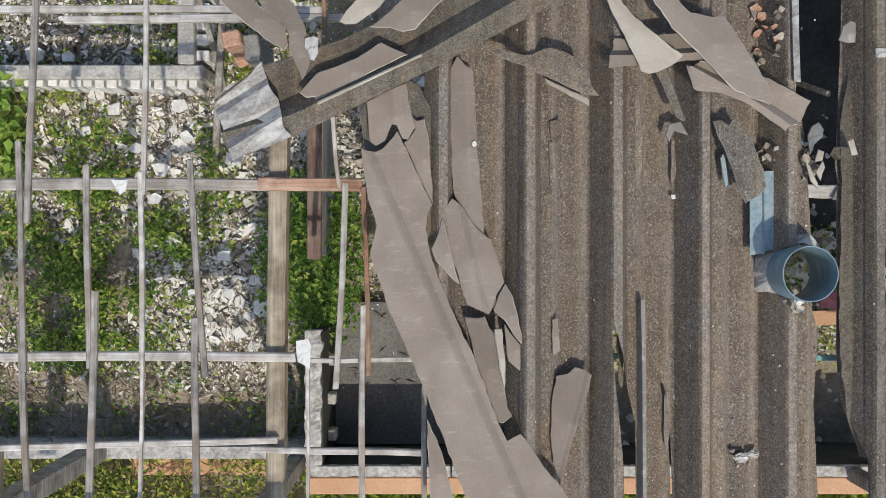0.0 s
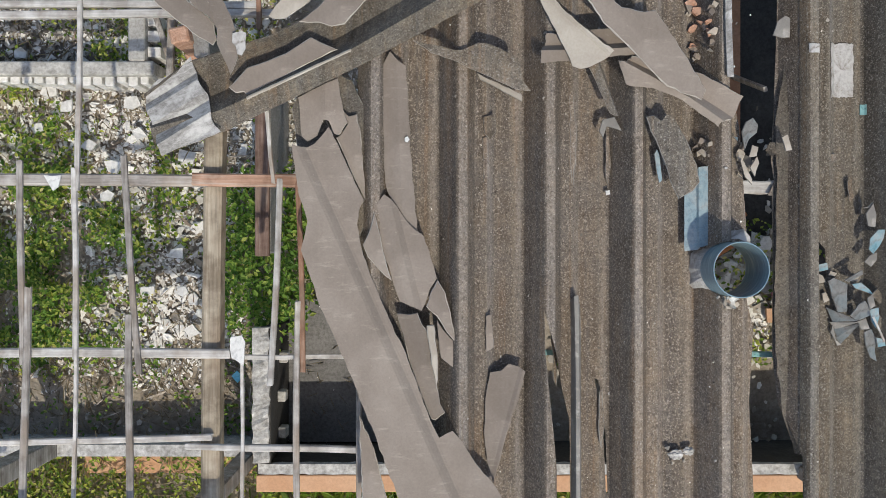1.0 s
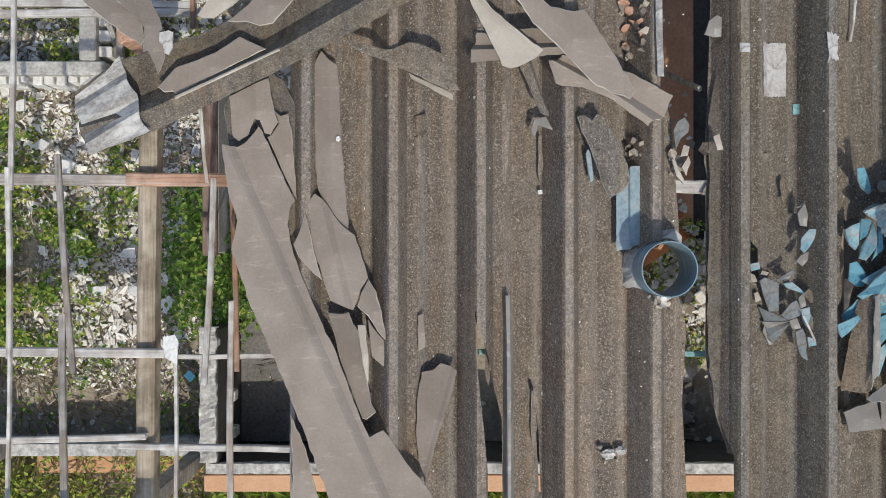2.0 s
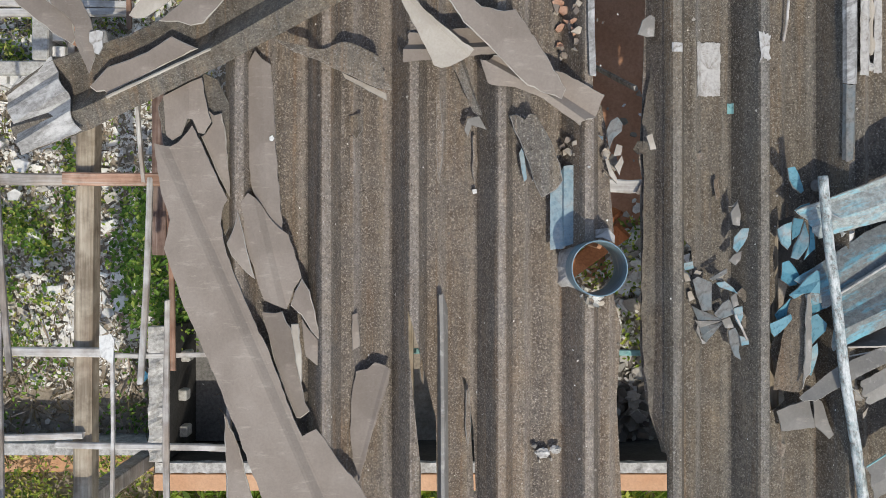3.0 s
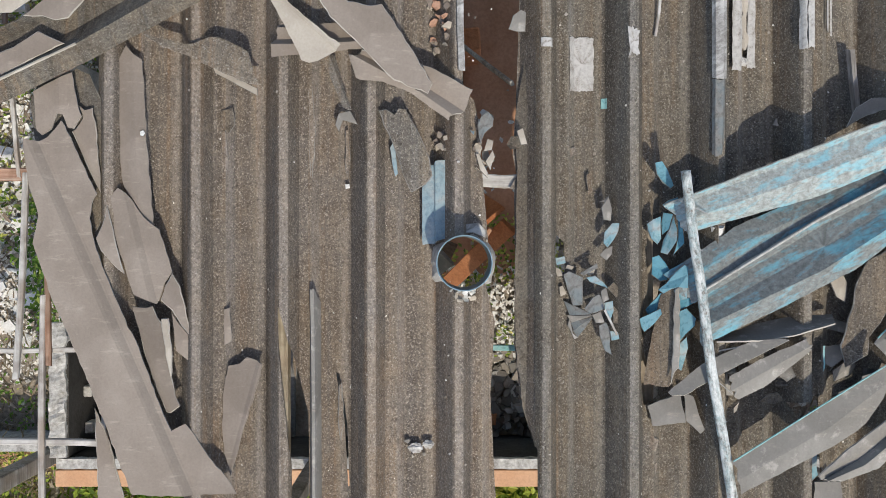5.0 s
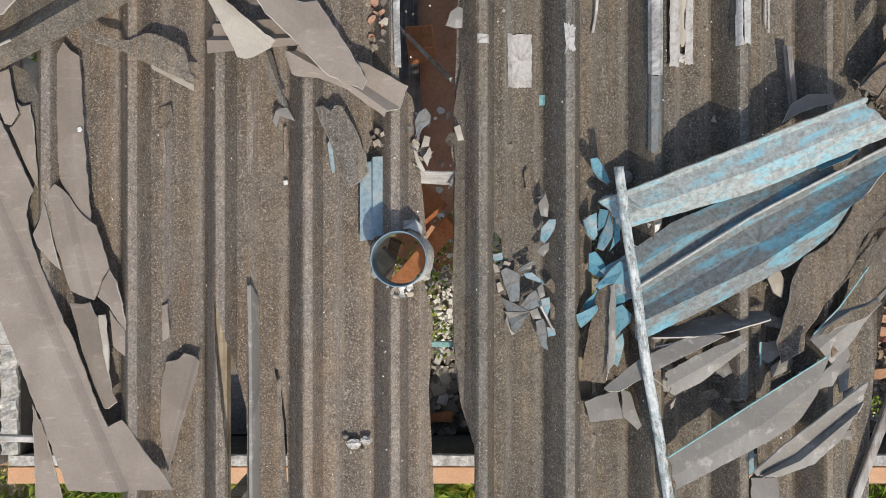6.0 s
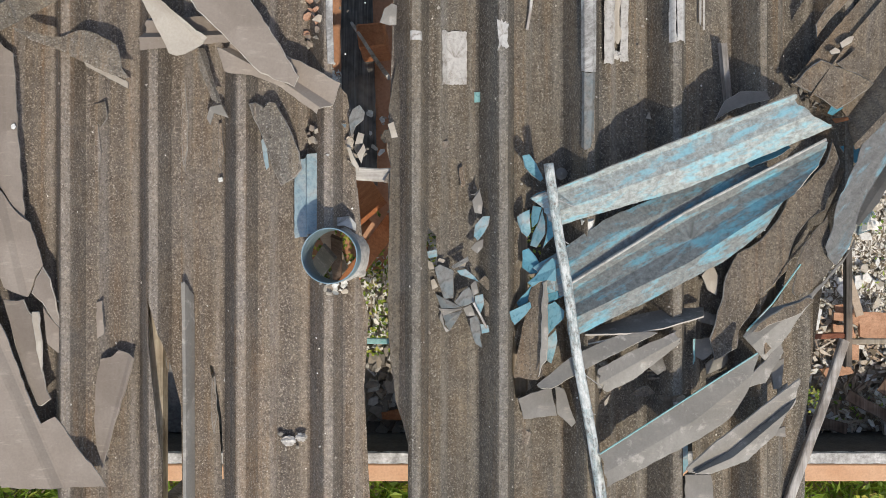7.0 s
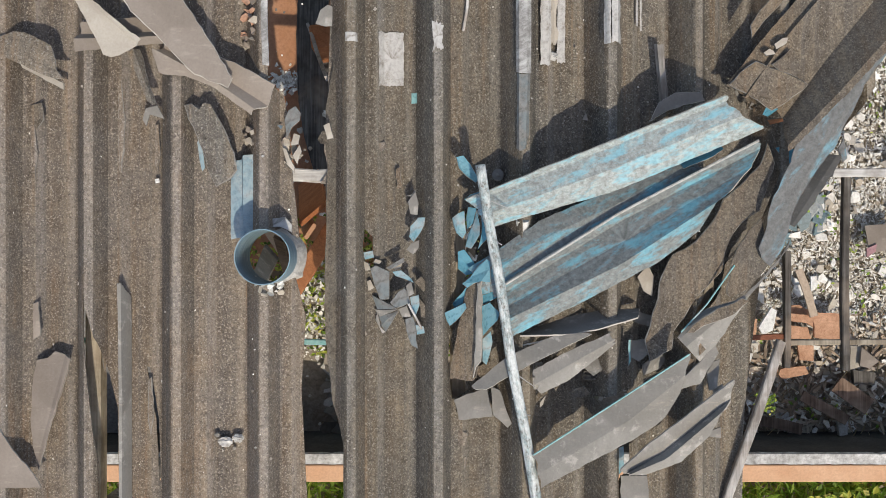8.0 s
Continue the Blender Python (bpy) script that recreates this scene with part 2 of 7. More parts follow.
PALEWOOD_X = wood("pale_weathered_wood", (0.38, 0.36, 0.34), (0.55, 0.54, 0.52), (0.68, 0.67, 0.65), 0)
PALEWOOD = wood("pale_weathered_wood_long", (0.38, 0.36, 0.34), (0.55, 0.54, 0.52), (0.68, 0.67, 0.65), 1)
TANWOOD = wood("tan_timber", (0.20, 0.17, 0.13), (0.33, 0.285, 0.22), (0.44, 0.39, 0.31))
REDWOOD = wood("reddish_timber", (0.22, 0.12, 0.085), (0.38, 0.22, 0.15), (0.48, 0.35, 0.27))
REDWOOD_X = wood("reddish_timber_across", (0.24, 0.14, 0.095), (0.40, 0.25, 0.18), (0.46, 0.38, 0.32), 0)
PLATEWOOD = wood("weathered_brown_plate", (0.13, 0.085, 0.07), (0.24, 0.16, 0.13), (0.36, 0.28, 0.24))
DARKWOOD = wood("dark_timber", (0.05, 0.045, 0.04), (0.11, 0.10, 0.09), (0.2, 0.19, 0.175))
SOIL = stone("soil", (0.24, 0.20, 0.155), (0.46, 0.405, 0.335), 0.95, 6.0, 40.0)
CONCRETE = stone("grey_concrete", (0.24, 0.235, 0.23), (0.40, 0.39, 0.375))
PLASTER = stone("rough_white_plaster", (0.42, 0.41, 0.39), (0.66, 0.65, 0.62), 0.9, 7.0, 35.0)
BLOCKWORK = stone("pale_blockwork", (0.27, 0.26, 0.24), (0.62, 0.605, 0.57), 0.92, 9.0, 40.0)
LIME = stone("limewash", (0.60, 0.59, 0.56), (0.80, 0.79, 0.77), 0.9, 8.0, 35.0, 0.4)
# Concrete with the shade of inner walls and floor put into its colour.
SHADED = stone("shaded_concrete", (0.035, 0.033, 0.031), (0.085, 0.078, 0.07), 0.95, 3.0, 40.0)
ORANGE = stone("orange_masonry_paint", (0.52, 0.295, 0.17), (0.61, 0.385, 0.245), 0.85, 4.0, 60.0, 0.3)
TILE = stone("salmon_clay_tile", (0.38, 0.20, 0.12), (0.58, 0.35, 0.23), 0.85, 9.0, 55.0, 0.6)
CLAY = stone("dusty_clay_floor", (0.40, 0.19, 0.10), (0.52, 0.28, 0.17), 0.85, 4.0, 40.0, 0.4)
CAP = stone("dirty_plaster_capping", (0.26, 0.25, 0.235), (0.68, 0.67, 0.65), 0.9, 16.0, 45.0)
TERRA = stone("terracotta", (0.36, 0.13, 0.055), (0.56, 0.24, 0.11), 0.85, 6.0, 60.0)
CHIPS = mixed_bits("pale_rubble", [(0, (0.34, 0.30, 0.25)), (0.15, (0.54, 0.50, 0.44)), (0.35, (0.74, 0.71, 0.66)), (0.7, (0.84, 0.82, 0.78)), (1, (0.90, 0.885, 0.86))])
GREYCHIPS = mixed_bits("grey_rubble", [(0, (0.12, 0.105, 0.09)), (0.4, (0.24, 0.22, 0.195)), (0.7, (0.34, 0.295, 0.245)), (1, (0.50, 0.49, 0.47))])
SOILCHIPS = mixed_bits("soil_crumbs", [(0, (0.20, 0.16, 0.115)), (0.4, (0.36, 0.31, 0.24)), (0.75, (0.48, 0.43, 0.36)), (1, (0.66, 0.62, 0.56))])
DIRTY = mixed_bits("dirty_rubble", [(0, (0.18, 0.15, 0.115)), (0.2, (0.36, 0.31, 0.25)), (0.5, (0.55, 0.51, 0.45)), (0.8, (0.70, 0.68, 0.63)), (1, (0.80, 0.79, 0.76))])
BROWNWOOD = wood("dark_brown_board", (0.09, 0.06, 0.045), (0.17, 0.115, 0.085), (0.25, 0.18, 0.14))
WOODCHIPS = mixed_bits("wood_splinters", [(0, (0.20, 0.155, 0.12)), (0.5, (0.40, 0.31, 0.235)), (1, (0.62, 0.55, 0.47))])
BLUECHIPS = mixed_bits("blue_fragments", [(0, (0.10, 0.17, 0.20)), (0.5, (0.24, 0.30, 0.32)), (1, (0.42, 0.43, 0.425))])
LEAF = leaf_mat("leaf_green", [(0, (0.06, 0.11, 0.02)), (0.3, (0.15, 0.23, 0.04)), (0.6, (0.30, 0.39, 0.06)), (0.85, (0.48, 0.50, 0.10)), (1, (0.60, 0.53, 0.22))])
BUSHLEAF = leaf_mat("bush_green", [(0, (0.06, 0.12, 0.02)), (0.5, (0.13, 0.25, 0.04)), (0.85, (0.26, 0.38, 0.07)), (1, (0.42, 0.46, 0.12))])
GRASS = leaf_mat("grass_green", [(0, (0.13, 0.23, 0.04)), (0.6, (0.25, 0.39, 0.07)), (1, (0.44, 0.49, 0.13))])
STRAW = leaf_mat("dry_stalk", [(0, (0.24, 0.19, 0.11)), (1, (0.50, 0.42, 0.28))])
PVC, _nt, _b = mat("blue_grey_pvc", 0.45, 0.45)
base(_nt, _b, ramp(_nt, noise_at(_nt, coords(_nt, (3, 3, 14)), 3.0, 5), [(0.3, (0.13, 0.20, 0.24)), (0.55, (0.19, 0.29, 0.345)), (0.75, (0.36, 0.43, 0.46))]))
STEEL, _nt, _b = mat("dull_zinc", 0.55, 0.5, 0.6)
base(_nt, _b, ramp(_nt, noise_at(_nt, coords(_nt), 30, 4), [(0.3, BW(0.3)), (0.7, BW(0.5))]))
RUST = stone("rusty_steel", (0.16, 0.06, 0.035), (0.30, 0.12, 0.07), 0.8, 12, 80)


# ---- mesh helpers ----
def thing(name, verts, faces, material, label="", category="", group="", kind="", parent=None, smooth=False, edge=None):
    """One mesh object, its origin at its middle, from world coordinates."""
    v = np.array(verts, dtype=float)
    mid = v.mean(0) if parent is None else np.zeros(3)
    me = bpy.data.meshes.new(name)
    me.from_pydata([tuple(a) for a in (v - mid)], [], faces if edge is None else faces[:edge[1]])
    me.materials.append(material)
    if smooth:
        me.shade_smooth()
    me.update()
    ob = new(name, me)
    ob.location = mid
    if parent is not None:
        ob.parent = parent
        ob.matrix_parent_inverse = Matrix.Translation(-parent.location)
    if edge is not None:
        rim = bpy.data.meshes.new("broken_edge")
        rim.from_pydata([tuple(a) for a in v], [], faces[edge[1]:])
        rim.materials.append(edge[0])
        lip = new("broken_edge", rim)
        lip.parent, lip.matrix_parent_inverse = ob, Matrix.Translation(-mid)
        tagged(lip, edge[2] if len(edge) > 2 else "")
    return tagged(ob, label, category, group, kind)


def part(name, bm, material, parent, label="", smooth=False):
    """Links a bmesh, given in world coordinates, as a part of parent."""
    bmesh.ops.recalc_face_normals(bm, faces=bm.faces)
    me = bpy.data.meshes.new(name)
    bm.to_mesh(me)
    bm.free()
    me.materials.append(material)
    if smooth:
        me.shade_smooth()
    ob = new(name, me)
    if parent is not None:
        ob.parent = parent
        ob.matrix_parent_inverse = Matrix.Translation(-parent.location) if parent.parent is None else parent.matrix_world.inverted()
    return tagged(ob, label)


def empty(name, at, label, category, group="", kind=""):
    ob = new(name)
    ob.location = at
    return tagged(ob, label, category, group, kind)


def rng_for(seed):
    return random.Random(seed)


def resample(pts, n):
    p = np.array(pts, dtype=float)
    d = np.r_[0, np.cumsum(np.linalg.norm(np.diff(p, axis=0), axis=1))]
    s = np.linspace(0, d[-1], n)
    return np.stack([np.interp(s, d, p[:, k]) for k in range(3)], 1)


def solid_grid(top, thick):
    """Vertices and faces of a closed slab with the grid top[i][j] as its upper side."""
    a, b = top.shape[:2]
    du, dv = np.gradient(top, axis=0), np.gradient(top, axis=1)
    nrm = np.cross(du, dv)
    nrm /= np.linalg.norm(nrm, axis=2, keepdims=True) + 1e-9
    if nrm[..., 2].mean() < 0:
        nrm = -nrm
    low = top - nrm * thick
    verts = np.concatenate([top.reshape(-1, 3), low.reshape(-1, 3)])
    o, faces = a * b, []
    at = lambda i, j: i * b + j
    for i in range(a - 1):
        for j in range(b - 1):
            q = (at(i, j), at(i + 1, j), at(i + 1, j + 1), at(i, j + 1))
            faces += [q, tuple(k + o for k in q[::-1])]
    for i in range(a - 1):
        for j in (0, b - 1):
            faces.append((at(i, j), at(i + 1, j), at(i + 1, j) + o, at(i, j) + o))
    for j in range(b - 1):
        for i in (0, a - 1):
            faces.append((at(i, j), at(i, j + 1), at(i, j + 1) + o, at(i, j) + o))
    return verts, faces


def loft(rails, n=28, m=4, thick=0.008, seed=1, rag=0.012, edge=0.003, wave=0.002, curve=False):
    """A folded sheet through fold lines (rails), its ends ragged as when broken."""
    r = rng_for(seed)
    rails = [resample(q, n) for q in rails]
    rows = []
    for k in range(len(rails) - 1):
        for s in range(m):
            u = s / m
            if curve:
                a, b, c, d = (rails[min(max(k + q, 0), len(rails) - 1)] for q in (-1, 0, 1, 2))
                rows.append(0.5 * (2 * b + (c - a) * u + (2 * a - 5 * b + 4 * c - d) * u ** 2 + (3 * b - a - 3 * c + d) * u ** 3))
            else:
                rows.append(rails[k] + (rails[k + 1] - rails[k]) * u)
    rows.append(rails[-1])
    top = np.array(rows)
    for side, step in ((0, 1), (n - 1, -1)):
        drift = 0.0
        for i in range(len(top)):
            drift = 0.6 * drift + r.uniform(-rag, rag)
            way = top[i, side] - top[i, side + step]
            way /= np.linalg.norm(way) + 1e-9
            top[i, side] += way * drift
            top[i, side + step] += way * drift * 0.5
    for i, nb in ((0, 1), (len(top) - 1, len(top) - 2)):
        for j in range(n):
            way = top[i, j] - top[nb, j]
            way /= np.linalg.norm(way) + 1e-9
            top[i, j] += way * r.uniform(-edge, edge)
    for i in range(len(top)):
        for j in range(n):
            top[i, j, 2] += wave * noise.noise(Vector(top[i, j]) * 6 + Vector((seed, 0, 0)))
    return solid_grid(top, thick)


def shard(pts, thick=0.008, seed=1, rag=0.004, step=0.035, chamfer=0.0):
    """A flat broken piece with a ragged outline; chamfer bares a rim of broken edge."""
    r = rng_for(seed)
    p = np.array(pts, dtype=float)
    out = []
    for a, b in zip(p, np.roll(p, -1, axis=0)):
        k = max(1, int(np.linalg.norm(b - a) / step))
        side = np.array([-(b - a)[1], (b - a)[0], 0]) / (np.linalg.norm(b - a) + 1e-9)
        for s in range(k):
            q = a + (b - a) * s / k
            if s:
                q = q + side * r.uniform(-rag, rag)
            out.append(q)
    top = np.array(out)
    n = len(top)
    area = sum(top[i, 0] * top[(i + 1) % n, 1] - top[(i + 1) % n, 0] * top[i, 1] for i in range(n))
    if area < 0:
        top = top[::-1]
    low = top - np.array([0, 0, thick])
    if not chamfer:
        faces = [tuple(range(n)), tuple(range(2 * n - 1, n - 1, -1))]
        faces += [(i, i + n, (i + 1) % n + n, (i + 1) % n) for i in range(n)]
        return np.concatenate([top, low]), faces
    along = np.roll(top, -1, axis=0) - np.roll(top, 1, axis=0)
    inward = np.stack([-along[:, 1], along[:, 0], np.zeros(n)], 1)
    inward /= np.linalg.norm(inward, axis=1, keepdims=True) + 1e-9
    face = top + inward * chamfer * np.array([[r.uniform(0.4, 1.4)] for _ in range(n)])
    rim = top - np.array([0, 0, 0.6 * thick])
    faces = [tuple(range(n)), tuple(range(3 * n - 1, 2 * n - 1, -1))]
    for o in (0, n):
        faces += [(o + i, o + i + n, o + (i + 1) % n + n, o + (i + 1) % n) for i in range(n)]
    return np.concatenate([face, rim, low]), faces


def plank(a, b, w, h, seed=1, twist=0.0, cut=0.0):
    """A sawn bar from a to b (top middle line), w wide and h deep, slightly crooked, with worn edges."""
    r = rng_for(seed)
    a, b = Vector(a), Vector(b)
    d = (b - a).normalized()
    s = d.cross(Vector((0, 0, 1))).normalized()
    u = s.cross(d).normalized()
    n = max(3, int((b - a).length / 0.18))
    c = min(w, h) * 0.14
    prof = [(-w / 2 + c, 0), (w / 2 - c, 0), (w / 2, -c), (w / 2, -h + c), (w / 2 - c, -h), (-w / 2 + c, -h), (-w / 2, -h + c), (-w / 2, -c)]
    verts, faces, ph = [], [], r.uniform(0, 9)
    for i in range(n + 1):
        f = i / n
        o = a.lerp(b, f) + s * (0.004 * math.sin(ph + 5 * f)) + u * (0.003 * math.sin(2 * ph + 4 * f))
        for x, y in prof:
            e = cut * (x / w) if i in (0, n) else 0
            verts.append(o + s * (x + r.uniform(-1, 1) * 0.001) + u * y + d * (e + (r.uniform(-1, 1) * 0.006 if i in (0, n) else 0)))
    k = len(prof)
    for i in range(n):
        faces += [(i * k + j, i * k + (j + 1) % k, (i + 1) * k + (j + 1) % k, (i + 1) * k + j) for j in range(k)]
    faces += [tuple(range(k))[::-1], tuple(n * k + j for j in range(k))]
    return [tuple(v) for v in verts], faces


def rod(path, radius, seg=10, taper=1.0):
    """A round bar along a line of points."""
    path = [Vector(p) for p in path]
    verts, faces = [], []
    for i, p in enumerate(path):
        d = (path[min(i + 1, len(path) - 1)] - path[max(i - 1, 0)]).normalized()
        s = d.cross(Vector((0, 0, 1)))
        s = s.normalized() if s.length > 1e-4 else Vector((1, 0, 0))
        u = s.cross(d)
        rr = radius * (1 + (taper - 1) * i / (len(path) - 1))
        for k in range(seg):
            t = 2 * math.pi * k / seg
            verts.append(tuple(p + (s * math.cos(t) + u * math.sin(t)) * rr))
    for i in range(len(path) - 1):
        faces += [(i * seg + k, i * seg + (k + 1) % seg, (i + 1) * seg + (k + 1) % seg, (i + 1) * seg + k) for k in range(seg)]
    faces += [tuple(range(seg))[::-1], tuple((len(path) - 1) * seg + k for k in range(seg))]
    return verts, faces


def box_bm(x0, x1, y0, y1, z0, z1, worn=0.0, seed=1, bevel=0.0):
    bm = bmesh.new()
    bmesh.ops.create_cube(bm, size=1, matrix=Matrix.Translation(((x0 + x1) / 2, (y0 + y1) / 2, (z0 + z1) / 2)) @ Matrix.Diagonal((x1 - x0, y1 - y0, z1 - z0, 1)))
    if bevel:
        bmesh.ops.bevel(bm, geom=bm.edges[:], offset=bevel, segments=1, affect="EDGES")
    if worn:
        for v in bm.verts:
            v.co += noise.noise_vector(v.co * 9 + Vector((seed, 0, 0))) * worn
    return bm


# ---- ground ----
def hill(x, y):
    """Height of the rubble-strewn ground."""
    inner = math.exp(-((x - 1.5) / 7) ** 4 - (y / 5) ** 4)
    return inner * (0.05 * noise.noise(Vector((x * 0.9, y * 0.9, 3))) + 0.03 * noise.noise(Vector((x * 3, y * 3, 7)))) - 0.02


def make_ground():
    xs = np.r_[-400, -120, -40, -15, np.linspace(-7, 10, 120), 18, 45, 130, 400]
    ys = np.r_[-400, -120, -40, -15, np.linspace(-6, 6, 90), 15, 40, 120, 400]
    verts = [(x, y, hill(x, y)) for x in xs for y in ys]
    b = len(ys)
    faces = [(i * b + j, (i + 1) * b + j, (i + 1) * b + j + 1, i * b + j + 1) for i in range(len(xs) - 1) for j in range(b - 1)]
    thing("ground", verts, faces, SOIL, "bare brown soil littered with rubble and creepers", "ground", kind="structure", smooth=True)


make_ground()

# ---- roof ----
CREST, MIDDLE, VALLEY = 2.475, 2.352, 2.30
WAVE = [(0.0, CREST), (0.045, CREST - 0.004), (0.085, MIDDLE + 0.006), (0.098, MIDDLE), (0.15, MIDDLE - 0.006), (0.185, VALLEY + 0.004),
        (0.30, VALLEY), (0.335, VALLEY - 0.015), (0.35, VALLEY - 0.008), (0.438, CREST - 0.012)]


def roof_z(x):
    u = (x - FIRST) % PITCH
    us, zs = [a for a, _ in WAVE] + [PITCH], [b for _, b in WAVE] + [CREST]
    return float(np.interp(u, us, zs))


def prism(pts, lo=1.9, hi=3.0, seed=1, rag=0.006):
    v, f = shard([(p[0], p[1], hi) for p in pts], hi - lo, seed, rag, 0.03)
    me = bpy.data.meshes.new("cut")
    me.from_pydata([tuple(a) for a in v], [], f)
    return me


def cut_through(ob, holes, material, seed):
    """Cuts the outlines out of a finished mesh."""
    tools = []
    for k, h in enumerate(holes):
        t = new("cut", prism(h, seed=seed * 10 + k, rag=0.001))
        md = ob.modifiers.new("cut", "BOOLEAN")
        md.operation, md.solver, md.object = "DIFFERENCE", "EXACT", t
        tools.append(t)
    bpy.context.view_layer.update()
    done = bpy.data.meshes.new_from_object(ob.evaluated_get(bpy.context.evaluated_depsgraph_get()))
    ob.modifiers.clear()
    ob.data = done
    done.materials.clear()
    done.materials.append(material)
    for t in tools:
        bpy.data.objects.remove(t)


def roof_sheet(x0, x1, y0, y1, holes, lift, parent, seed, sag=0.0, material=OLD):
    """One corrugated sheet with its breaks cut through."""
    ks = range(int((x0 - FIRST) // PITCH) - 1, int((x1 - FIRST) // PITCH) + 2)
    xs = sorted({round(FIRST + k * PITCH + u, 4) for k in ks for u, _ in WAVE if x0 < FIRST + k * PITCH + u < x1} | {x0, x1})
    ys = np.linspace(y0, y1, 60)
    top = np.array([[(x, y, roof_z(x) + lift + sag * (y - y0) + 0.003 * noise.noise(Vector((x * 2, y * 2, seed)))) for y in ys] for x in xs])
    v, f = solid_grid(top, 0.008)
    me = bpy.data.meshes.new("roof_sheet")
    me.from_pydata([tuple(a) for a in v], [], f)
    bm = bmesh.new()
    bm.from_mesh(me)
    bmesh.ops.recalc_face_normals(bm, faces=bm.faces)
    bm.to_mesh(me)
    bm.free()
    me.materials.append(material)
    ob = new("roof_sheet", me)
    cut_through(ob, holes, material, seed)
    ob.parent = parent
    ob.matrix_parent_inverse = Matrix.Translation(-parent.location)
    return ob


EAVE, TOPY = -1.74, 3.4
roof = empty("roof", (2.0, 0.6, 2.3), "weathered brown fibre-cement roof of deep corrugated sheets, broken open", "roof", kind="structure")
GAP_A = [(1.818, 1.983, 2.330), (2.144, 1.983, 2.330), (2.120, 1.056, 2.330), (2.108, 0.697, 2.330), (2.090, 0.442, 2.330), (2.114, 0.338, 2.330), (2.055, 0.233, 2.330), (1.935, 0.233, 2.330), (1.923, 0.397, 2.330), (1.905, 0.622, 2.330), (1.884, 0.726, 2.330), (1.821, 0.786, 2.330), (1.818, 1.056, 2.330)]
GAP_B = [(1.935, 0.263, 2.330), (2.099, 0.263, 2.330), (2.105, -0.171, 2.330), (2.099, -0.560, 2.330), (2.129, -0.829, 2.330), (2.210, -1.098, 2.330), (2.210, -1.936, 2.330), (1.998, -1.936, 2.330), (2.004, -1.457, 2.330), (1.971, -0.829, 2.330), (1.995, -0.440, 2.330), (1.941, -0.231, 2.330), (1.965, -0.081, 2.330)]
GAP_C = [(0.869, -0.337, 2.310), (0.899, -0.442, 2.310), (0.941, -0.592, 2.310), (0.971, -0.742, 2.310), (1.013, -0.922, 2.310), (1.019, -1.463, 2.310), (1.007, -1.943, 2.310), (0.941, -1.943, 2.310), (0.935, -1.162, 2.310), (0.905, -0.862, 2.310), (0.875, -0.562, 2.310)]
CUT_D = [(2.312, 0.023, 2.330), (2.354, -0.021, 2.330), (2.360, -0.171, 2.330), (2.324, -0.201, 2.330), (2.303, -0.081, 2.330)]
CUT_E = [(2.758, -0.530, 2.330), (2.808, -0.710, 2.330), (2.862, -0.829, 2.330), (2.773, -0.874, 2.330), (2.749, -0.710, 2.330)]
END_R = [(5.157, 1.111, 2.350), (4.918, 0.664, 2.350), (4.680, 0.247, 2.350), (4.531, 0.038, 2.350), (4.417, -0.201, 2.350), (4.397, -0.439, 2.350), (4.376, -0.677, 2.350), (4.340, -1.035, 2.350), (4.322, -1.929, 2.350), (6.051, -1.929, 2.350), (6.051, 2.124, 2.350), (5.455, 2.124, 2.350)]
CUT_G = [(3.520, -0.859, 2.330), (3.700, -0.829, 2.330), (3.715, -1.248, 2.330), (3.640, -1.308, 2.330), (3.655, -1.069, 2.330)]
LEFT_E = [(-0.668, 3.104, 2.350), (-0.250, 2.209, 2.350), (-0.176, 1.315, 2.350), (-0.095, 1.046, 2.350), (-0.101, 0.719, 2.350), (-0.146, 0.480, 2.350), (-0.250, 0.331, 2.350), (-0.206, 0.063, 2.350), (-0.131, -0.236, 2.350), (0.018, -0.593, 2.350), (0.167, -0.951, 2.350), (0.316, -1.249, 2.350), (0.525, -1.846, 2.350), (-1.443, -1.846, 2.350), (-1.443, 3.104, 2.350)]
CRACK_C = [(1.151, -0.706, 2.310), (1.169, -0.712, 2.310), (1.187, -0.808, 2.310), (1.211, -0.982, 2.310), (1.223, -1.313, 2.310), (1.214, -1.319, 2.310), (1.199, -0.988, 2.310), (1.172, -0.814, 2.310)]
CUT_I = [(2.808, 0.121, 2.360), (2.915, 0.151, 2.360), (2.921, -0.081, 2.360), (2.885, -0.200, 2.360), (2.817, -0.438, 2.360), (2.772, -0.528, 2.360), (2.751, -0.468, 2.360), (2.796, -0.260, 2.360), (2.790, -0.022, 2.360)]
CUT_J = [(4.459, 0.336, 2.350), (4.400, 0.112, 2.350), (4.316, 0.050, 2.350), (4.263, -0.016, 2.350), (4.221, -0.111, 2.350), (4.200, -0.195, 2.350), (4.084, -0.332, 2.350), (3.982, -0.499, 2.350), (4.078, -0.475, 2.350), (4.215, -0.305, 2.350), (4.239, -0.171, 2.350), (4.274, -0.081, 2.350), (4.334, 0.008, 2.350), (4.412, 0.044, 2.350), (4.483, 0.324, 2.350)]
PIPE_HOLE = [(1.826 + 0.145 * math.cos(k * 0.3927), -0.124 + 0.145 * math.sin(k * 0.3927), 0) for k in range(16)]
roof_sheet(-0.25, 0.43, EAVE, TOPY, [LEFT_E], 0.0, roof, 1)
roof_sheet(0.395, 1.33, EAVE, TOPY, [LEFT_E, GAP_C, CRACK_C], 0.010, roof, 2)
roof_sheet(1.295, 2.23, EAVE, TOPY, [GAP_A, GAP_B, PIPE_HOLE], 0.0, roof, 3)
